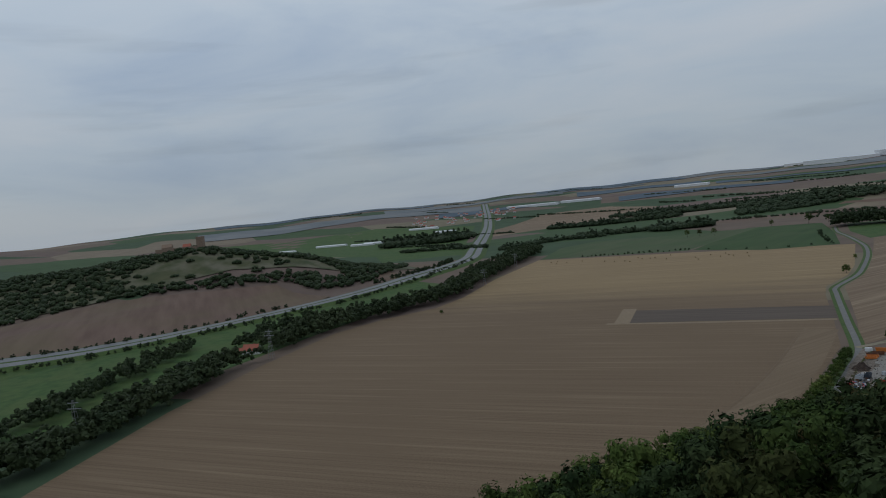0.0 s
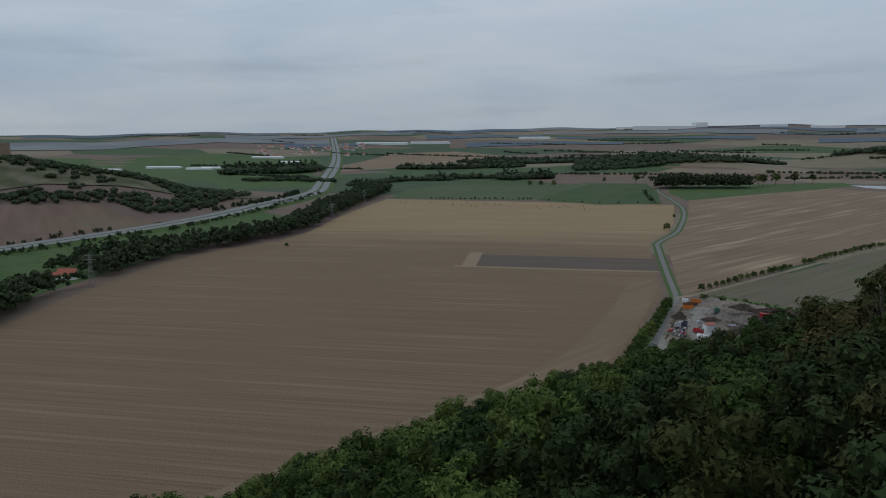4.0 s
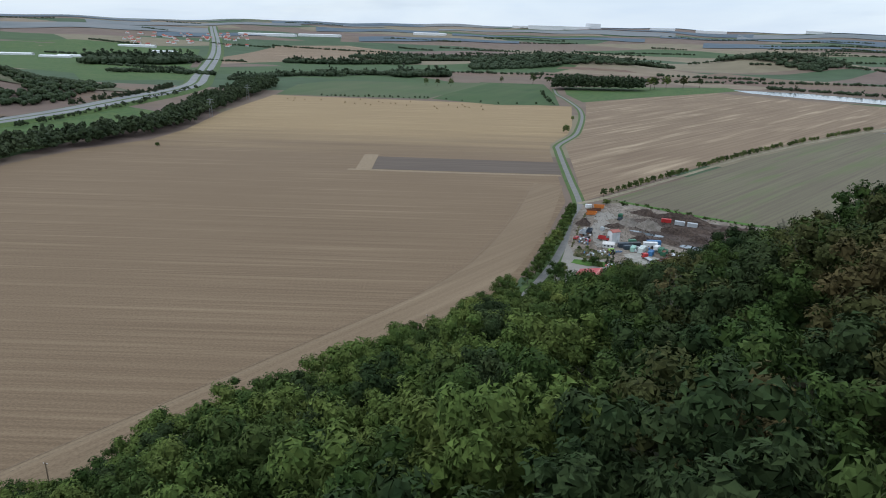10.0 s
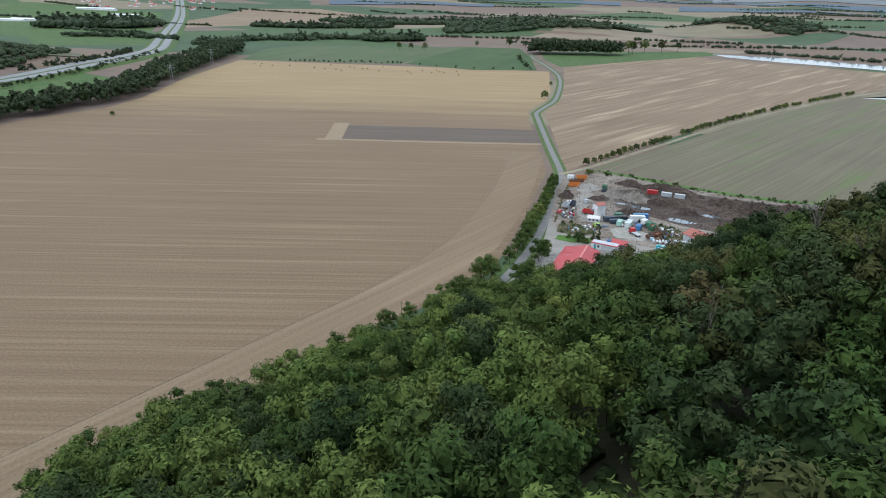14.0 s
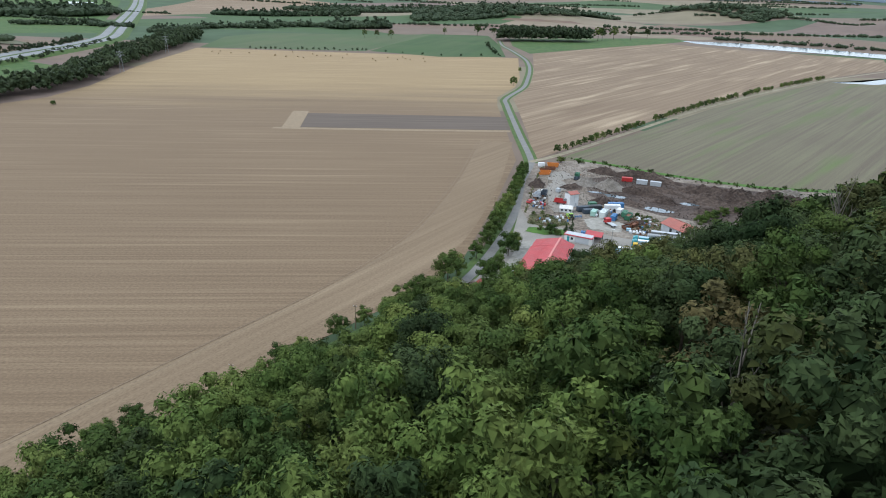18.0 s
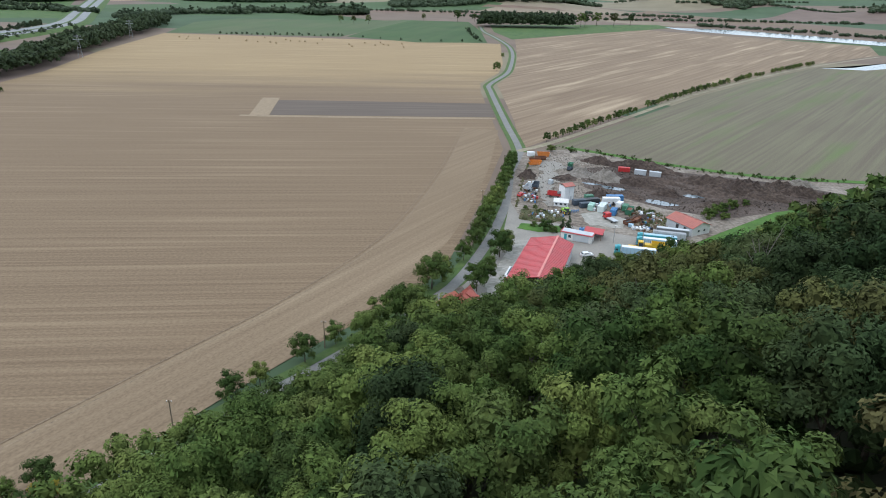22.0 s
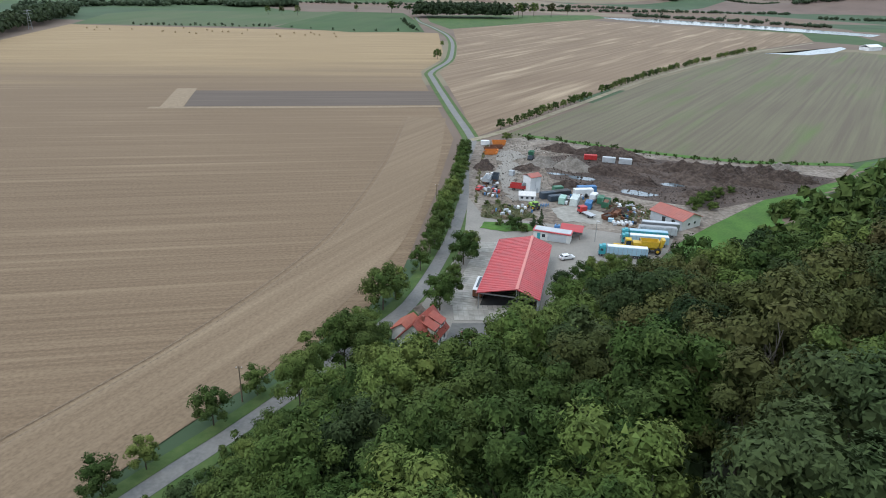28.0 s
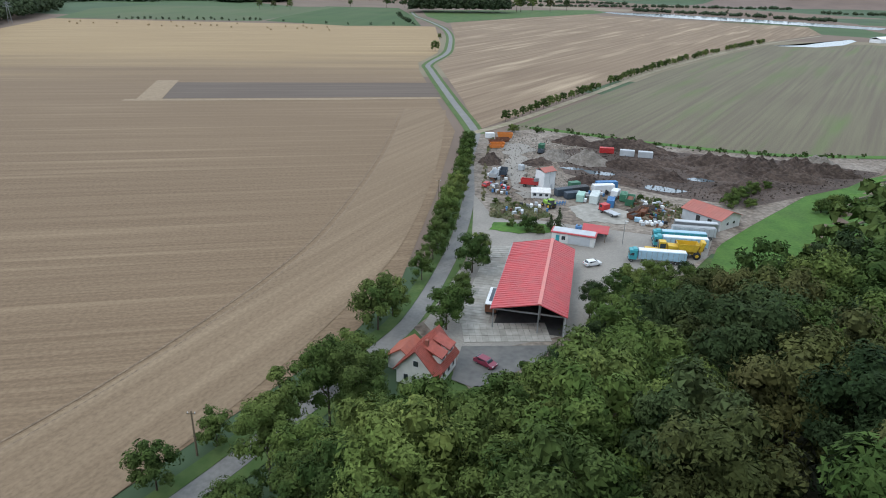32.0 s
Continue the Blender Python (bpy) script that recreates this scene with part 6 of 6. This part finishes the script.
litter("weeds", [(x, y, 0.2 + 0.5 * rng.random() ** 2) for x, y, _ in filled(ISLAND, 1.0)] + [(x, y, 0.25 + 0.6 * rng.random() ** 2) for x, y, _ in filled([(55, 186), (54, 204), (66, 206), (72, 196), (66, 186)], 1.2)]
       + [(x + rng.random(), y, 0.2 + 0.5 * rng.random()) for x, y in curve_points([(10, 200), (12, 225), (15, 255), (19, 282)], 1.2)], M_WEED, "tufts of weeds and grass", "weeds", 1.0, 8)
KINDS_OF_JUNK = (("crate", M_WOOD, "wooden crate lying in the yard"), ("barrel", M_BLUE, "blue plastic barrel standing in the yard"), ("drum", M_RUST, "rusty steel drum standing in the yard"), ("box", M_WPAINT, "white plastic box lying in the yard"),
                 ("tank", M_GREYW, "pale tank on a pallet"), ("machine_part", M_STEEL, "grey steel machine part in the yard"), ("tyre_stack", M_RUBBER, "stack of old black tyres"), ("plank_stack", M_WOOD, "stack of weathered planks"))
JUNK = [(13 + 6 * rng.random(), 204 + 30 * rng.random()) for _ in range(34)] + [(15 + 14 * rng.random(), 185 + 12 * rng.random()) for _ in range(22)] + [(56 + 10 * rng.random(), 180 + 22 * rng.random()) for _ in range(40)] + [(34 + 20 * rng.random(), 201 + 12 * rng.random()) for _ in range(30)]
for k, (px, py) in enumerate(JUNK):
    nm, mt, lb = KINDS_OF_JUNK[int(rng.integers(8))]
    j = thing(nm, px, py, 360 * rng.random(), lb, nm.replace("_", " "), nm.replace("_", " ") + "s in the yard")
    if nm in ("barrel", "drum", "tyre_stack"):
        h, r0 = 0.7 + 0.4 * rng.random(), 0.34 if nm != "tyre_stack" else 0.55
        for q in range(3):
            part("tyre" if nm == "tyre_stack" else "shell", disc_stack(r0, h / 3 * q, h / 3 * 0.96), mt, j)
    elif nm == "plank_stack":
        for q in range(4):
            part("plank", box(0, -0.45 + 0.3 * q, 0.04 * (q % 2), 2.4 + 0.8 * rng.random(), 0.26, 0.25 + 0.1 * rng.random()), mt, j)
    else:
        w = 0.8 + 1.0 * rng.random()
        part("body", box(0, 0, 0.1, w, 0.8, 0.6 + 0.5 * rng.random(), 0.05), mt, j)
        part("lid", box(0, 0, 0.05, w + 0.1, 0.9, 0.08), M_WOOD if nm == "tank" else mt, j)


# ---- trees and hedges round the yard ----
for k, (x, y, s) in enumerate(((-15.6, 121, 1.02), (-13.0, 126.5, 0.74), (-7.6, 143.5, 0.60), (-5.2, 155, 0.66), (-3.9, 161.5, 0.70), (-2.8, 170, 0.72), (-1.6, 178, 0.74), (-0.9, 185.5, 0.74), (0.6, 195, 0.70), (1.6, 203, 0.72),
                              (2.8, 212, 0.64), (3.9, 221, 0.70), (5.0, 230, 0.72), (5.6, 238.5, 0.66), (6.4, 247, 0.70), (7.4, 256, 0.72), (8.0, 264, 0.60))):
    tree(x + 0.7, y, s * 1.28, k, ROUND, label="round leafy tree between lane and field", group="trees along the lane")
for x, y, s, kd in ((-1.6, 121.5, 0.92, 1), (1.2, 127.5, 0.70, 2), (4.6, 148, 0.98, 0), (6.4, 154.5, 0.74, 3), (2.0, 136, 0.56, 4), (-18.6, 105.5, 0.80, 2), (-22.5, 101, 0.8, 1), (-13.5, 106, 0.45, 4)):
    tree(x, y, s * 1.15, kd, ROUND, label="dense green tree between lane and hall", group="trees beside the hall")
for k, (x, y, h) in enumerate(((22, 112.5, 6.5), (27, 118.5, 12), (31.5, 124, 12.5), (27.5, 127, 9), (35.5, 129.5, 11.5), (41, 134, 10.5), (35, 117, 15), (42.5, 126, 12.5), (48.5, 131, 10.5), (54.5, 134.5, 8.5), (37, 138, 7.5), (46, 140, 8), (52, 143, 6.5),
                               (31, 112, 15.5), (49, 123, 13), (59, 139, 6), (24, 107, 12), (38, 112, 16), (56, 127, 11))):
    tree(x, y, h / TALL, (1, 0, 3, 2, 7, 5, 6, 9, 11)[k % 9], label="tall leafy tree at the foot of the wooded hill", group="trees at the hill foot")
for x, y, s, kd in ((-24, 84, 1.02, 0), (-19.5, 90, 1.05, 1), (-15.5, 96, 0.85, 3), (-25.5, 78, 0.95, 5), (-14.5, 89, 1.0, 6)):
    tree(x, y, s, kd, label="tall leafy tree at the edge of the lane", group="trees of the wooded hill")
for x, y, s, kd in ((-51.6, 60.4, 0.52, 0), (-47.6, 66.4, 0.42, 2), (-40.6, 77.6, 0.55, 3), (-35.4, 86.6, 0.45, 5)):
    tree(x, y, s * 1.62, kd, ROUND, label="young round tree on the verge", group="young trees on the verge")
for x, y, s in ((21, 176, 1.15), (24, 174, 0.7), (17, 179, 0.6), (29, 293, 1.0), (40, 293, 0.6), (86, 200, 1.2), (90, 205, 1.3), (94, 210, 1.0), (99, 214, 1.1), (106, 219, 0.8), (92, 199, 0.9),
                (112, 196, 1.2), (117, 198, 1.4), (121, 201, 1.2), (116, 193, 1.1), (125, 199, 1.0), (60, 205, 0.5), (64, 201, 0.55), (62, 196, 0.5), (14, 198, 0.5), (18, 200, 0.45), (20, 196, 0.4)):
    tree(x, y, s, int(x), BUSH, "leafy green bush beside the yard", "bushes round the yard", "bush")
hedge_spots = [(x, y) for x, y in curve_points([(36, 300), (52, 292), (70, 284), (92, 272), (125, 262), (160, 262)], 3.0)]
thicket("boundary_weeds", [(x + 5 * rng.standard_normal(), y + 1.6 * rng.standard_normal() + 1.5, 0.07 + 0.20 * rng.random() ** 2) for x, y in hedge_spots for _ in range(4)], LOW, M_LEAF, "strip of weeds and shrubs along the yard edge", "shrubs")
thicket("verge_shrubs", [(x - 4.6 - 1.5 * rng.random(), y, 0.12 + 0.10 * rng.random()) for x, y in curve_points(ROAD[6:12], 4.0)]
        + [(x + 5.2 + 2.4 * rng.random(), y - 2, 0.28 + 0.26 * rng.random()) for x, y in curve_points(ROAD[1:6], 3.2)], LOW, M_LEAF, "low shrubs beside the lane", "shrubs")


def conifer(x, y, h, r):
    root = tagged(new("conifer"), "dark pointed conifer in the yard", "tree")
    root.matrix_basis = pose(x, y, gz(x, y), 0, 0, 30)
    rg = np.random.default_rng(int(x * 7))
    lobes = [(0.4 * r * (1 - t) * math.cos(9 * t), 0.4 * r * (1 - t) * math.sin(9 * t), 0.6 + h * t * 0.92, r * (1.05 - t) * 0.8) for t in np.linspace(0, 1, 9)]
    v, f = leaf_cloud(rg, lobes, 70, 0.2)
    part_me = cloud_mesh("crown", v, f, M_LEAF_DARK)
    c = new("crown", part_me)
    c.parent = root
    t = new("trunk", trunk_mesh(rg, h * 0.5, 0.14))
    t.parent = root


conifer(29.6, 177.6, 6.0, 1.8)
conifer(27.2, 176.6, 4.2, 1.5)

# bare snags in the wood
def snag(x, y, h):
    root = tagged(new("dead_tree"), "bare pale dead tree among green crowns", "tree", "dead trees")
    root.matrix_basis = pose(x, y, gz(x, y), 0, 0, x * 31)
    rg = random.Random(int(x * 13 + y))
    bm = bmesh.new()

    def limb(a, b, ra, rb):
        q = (b - a).to_track_quat("Z", "Y").to_matrix()
        lo = [bm.verts.new(a + q @ Vector((ra * math.cos(k * 1.5708), ra * math.sin(k * 1.5708), 0))) for k in range(4)]
        hi = [bm.verts.new(b + q @ Vector((rb * math.cos(k * 1.5708), rb * math.sin(k * 1.5708), 0))) for k in range(4)]
        for k in range(4):
            bm.faces.new((lo[k], lo[(k + 1) % 4], hi[(k + 1) % 4], hi[k]))

    limb(Vector((0, 0, -0.5)), Vector((0.3, 0.2, h * 0.7)), 0.22, 0.1)
    part("trunk", bm.copy(), M_SNAG, root)
    bm.clear()
    for k in range(16):
        z0 = h * (0.35 + 0.4 * rg.random())
        an = rg.random() * 6.28
        a = Vector((0.2, 0.1, z0))
        b = a + Vector((math.cos(an) * (1 + 1.8 * rg.random()), math.sin(an) * (1 + 1.8 * rg.random()), h * (0.12 + 0.2 * rg.random())))
        limb(a, b, 0.08, 0.03)
        for j in range(3):
            c2 = a.lerp(b, 0.5 + 0.15 * j)
            limb(c2, c2 + Vector((rg.random() - 0.5, rg.random() - 0.5, 0.6 + 0.6 * rg.random())) * 1.2, 0.035, 0.015)
    part("crown", bm, M_SNAG, root)


M_SNAG = material("dead_wood", (0.11, 0.098, 0.082), (0.19, 0.17, 0.145), 3, 0.95)
for x, y, h in ((24, -38, 18), (43, -26, 18), (52, 12, 18), (39, 30, 17), (46, -50, 18), (22, 26, 16), (8, 12, 14)):
    snag(x, y, h)

# ---- far things ----
castle = tagged(new("castle_ruin"), "ruined stone castle with a square tower on the hill", "castle")
castle.matrix_basis = pose(-909, 499, gz(-909, 499) - 1, 0, 0, 40)
part("tower", box(16, 0, 0, 11, 11, 19), M_STONE, castle, "square stone tower")
part("battlement", open_box(11.4, 11.4, 2.0, 1.2, 19), M_STONE, castle).location = (16, 0, 0)
part("curtain_wall", box(-22, -6, -6, 64, 2.0, 13), M_STONE, castle, "broken stone curtain wall")
part("curtain_wall", box(-30, 20, -6, 50, 2.0, 12), M_STONE, castle)
part("gable", gable_body(16, 9, 9, 14, -38, 4), M_STONE, castle)
part("house", gable_body(12, 9, 7, 11, -8, 8), M_STONE, castle)
part("roof", gable_roof(12, 9, 7, 11, 0.4, 0.3, -8, 8), M_TILE2, castle, "red tiled roof")
thicket("castle_trees", [(-925 + 9 * i, 506 + 12 * rng.random(), 0.6 + 0.3 * rng.random()) for i in range(-1, 3)], FAR, M_LEAF_DARK, "dark trees inside the castle ruin", "trees")


def cottage(x, y, turn, l, w, e, r, wall, roof_mat, label, group=""):
    c = tagged(new("house"), label, "house", group)
    c.matrix_basis = pose(x, y, gz(x, y), 0, 0, turn)
    part("wall", gable_body(l, w, e, r), wall, c)
    part("roof", gable_roof(l, w, e, r, 0.5, 0.25), roof_mat, c)
    return c


fh = cottage(-425, 206, 20, 15, 9, 3.6, 8.0, M_WHITE, M_TILE2, "farmhouse with an orange tiled roof among trees")
for x in (-4, 0, 4):
    window(fh, x, -4.55, 1.2, 1.2, 1.4)
part("chimney", box(2, 0.5, 7, 0.8, 0.8, 2.0), M_RUST, fh)
part("annex", gable_body(7, 6, 3, 5, -11, 1), M_WHITE, fh)
part("roof", gable_roof(7, 6, 3, 5, 0.4, 0.2, -11, 1), M_TILE2, fh)
cottage(-440, 196, 30, 8, 6, 2.6, 4.5, M_STONE, M_BARNROOF, "low outbuilding beside the farmhouse")
for k in range(60):
    a, r0 = 0.50 + 0.17 * rng.random(), 2450 + 700 * rng.random()
    cottage(-r0 * math.sin(a), r0 * math.cos(a), 180 * rng.random(), 11 + 5 * rng.random(), 9, 4.5, 8, M_WHITE, (M_TILE, M_TILE2, M_BARNROOF)[k % 3], "far village house with a red roof", "village houses")


def works(x, y, turn, l, w, h, mat=None, label="long white industrial building far off"):
    b = tagged(new("factory_building"), label, "building", "far industrial buildings")
    b.matrix_basis = pose(x, y, gz(x, y) - 1, 0, 0, turn)
    part("wall", box(0, 0, 0, l, w, h), mat or M_WPAINT, b)
    part("roof", gable_roof(l, w, h, h + 2, 0.5, 0.4), mat or M_WPAINT, b)


for x, y, tn, l, w, h in ((-1500, 1440, 15, 110, 16, 5), (-1330, 1400, 10, 80, 16, 5), (-1310, 1440, 10, 80, 14, 5), (-1590, 1330, 10, 60, 14, 4), (-1230, 1720, 10, 70, 20, 7), (-1450, 1900, 12, 120, 18, 6), (-1400, 2750, 5, 260, 40, 10),
                          (-1180, 2820, 5, 190, 40, 9), (-760, 3200, 0, 160, 40, 10), (-260, 4150, 0, 210, 50, 24), (-90, 4160, 0, 180, 50, 18), (20, 4200, 0, 90, 40, 30), (420, 4150, 0, 140, 40, 14), (700, 4200, 0, 170, 40, 14), (-420, 4300, 0, 120, 30, 14), (1250, 4100, 0, 120, 40, 14), (500, 790, 30, 26, 12, 5)):
    works(x, y, tn, l, w, h)
for x, y, hh in ((-398, 556, 21), (-390, 196, 24), (-444, 730, 21), (-352, 20, 24)):
    p = tagged(new("power_pylon"), "grey lattice power pylon at the field edge", "pylon", "power pylons")
    p.matrix_basis = pose(x, y, 0, 0, 0, 25)
    for sx, sy in ((-1, -1), (1, -1), (1, 1), (-1, 1)):
        bm = bmesh.new()
        for z0, z1, r0, r1 in ((0, hh, 1.9, 0.35),):
            lo = [bm.verts.new((sx * r0 + 0.13 * math.cos(k * 1.57), sy * r0 + 0.13 * math.sin(k * 1.57), z0)) for k in range(4)]
            hi = [bm.verts.new((sx * r1 + 0.10 * math.cos(k * 1.57), sy * r1 + 0.10 * math.sin(k * 1.57), z1)) for k in range(4)]
            for k in range(4):
                bm.faces.new((lo[k], lo[(k + 1) % 4], hi[(k + 1) % 4], hi[k]))
        part("leg", bm, M_STEEL, p)
    for k in range(6):
        rr = 1.9 - 1.5 * (k + 1) / 7
        bm = bmesh.new()
        for dx, dy in ((0, 1), (0, -1)):
            box(0, dy * rr, hh * (k + 1) / 7, 2 * rr, 0.12, 0.14, 0, bm)
        for dx in (1, -1):
            box(dx * rr, 0, hh * (k + 1) / 7, 0.12, 2 * rr, 0.14, 0, bm)
        part("brace", bm, M_STEEL, p)
    for zz, ll in ((hh * 0.78, 9.0), (hh * 0.92, 7.0)):
        part("crossarm", box(0, 0, zz, ll, 0.35, 0.4, taper=0.9), M_STEEL, p)
for k, (f, side) in enumerate(((0.30, 1), (0.36, -1), (0.42, 1), (0.47, 1), (0.53, -1), (0.58, 1), (0.62, -1), (0.67, 1), (0.72, 1), (0.76, -1))):
    cl = curve_points(MWAY, 20)
    i = int(f * len(cl))
    (ax, ay), (bx, by) = cl[i], cl[i + 1]
    tx, ty = (bx - ax) / math.hypot(bx - ax, by - ay), (by - ay) / math.hypot(bx - ax, by - ay)
    v = car(ax - ty * 8.0 * side, ay + tx * 8.0 * side, math.degrees(math.atan2(ty, tx)), (M_WPAINT, M_NAVY, M_RED, M_STEEL)[k % 4], "car driving on the motorway")
    v.location.z = gz(ax, ay) + 0.55
for side in (-1, 1):
    ribbon("crash_barrier", MWAY[2:12], 0.12, M_STEEL, 1.1, "grey crash barrier along the motorway", "barrier", 20, side * 15.2)
# round bales far up the field
for k in range(26):
    bx = -400 + 330 * rng.random()
    b = tagged(new("straw_bale"), "round straw bale on the stubble", "bale", "straw bales")
    by = 735 + 60 * rng.random()
    b.matrix_basis = pose(bx, by, 0.15, 0, 0, 180 * rng.random())
    part("bale", disc(0, 0, 0.75, 0.75, 1.3, 14), M_GOLD, b)

# concrete slabs of the apron
for i in range(14):
    for j in range(3):
        ob = new("slab", SLAB_ME) if (i or j) else None
        if ob is None:
            apron = tagged(new("apron"), "apron of worn concrete slabs before the hall", "pavement", kind="structure")
            SLAB_ME = bpy.data.meshes.new("slab")
            bm = box(0, 0, 0, 1.14, 2.3, 0.09, 0.02)
            bm.to_mesh(SLAB_ME)
            bm.free()
            SLAB_ME.materials.append(M_SLAB)
            ob = new("slab", SLAB_ME)
        ob.parent = apron
        ob.matrix_basis = pose(2.2 + 1.2 * i - 0.1 * j, 118.0 + 2.4 * j + 0.07 * i, 0.20 + 0.02 * rng.random(), 0, 0, 3 + 2 * rng.random())
for i in range(26):
    for j in range(3):
        ob = new("slab", SLAB_ME)
        ob.parent = apron
        ob.matrix_basis = pose(1.6 + 0.235 * i * 1.2 + 1.9 * j, 124.6 + 1.2 * i - 0.4 * j, 0.20 + 0.02 * rng.random(), 0, 0, 77 - 90 + 90 + 2 * rng.random())
for i in range(6):
    for j in range(5):
        ob = new("slab", SLAB_ME)
        ob.parent = apron
        ob.matrix_basis = pose(9 + 2.4 * j - 0.2 * i, 157.5 + 1.25 * i, 0.20 + 0.02 * rng.random(), 0, 0, 88 + 3 * rng.random())
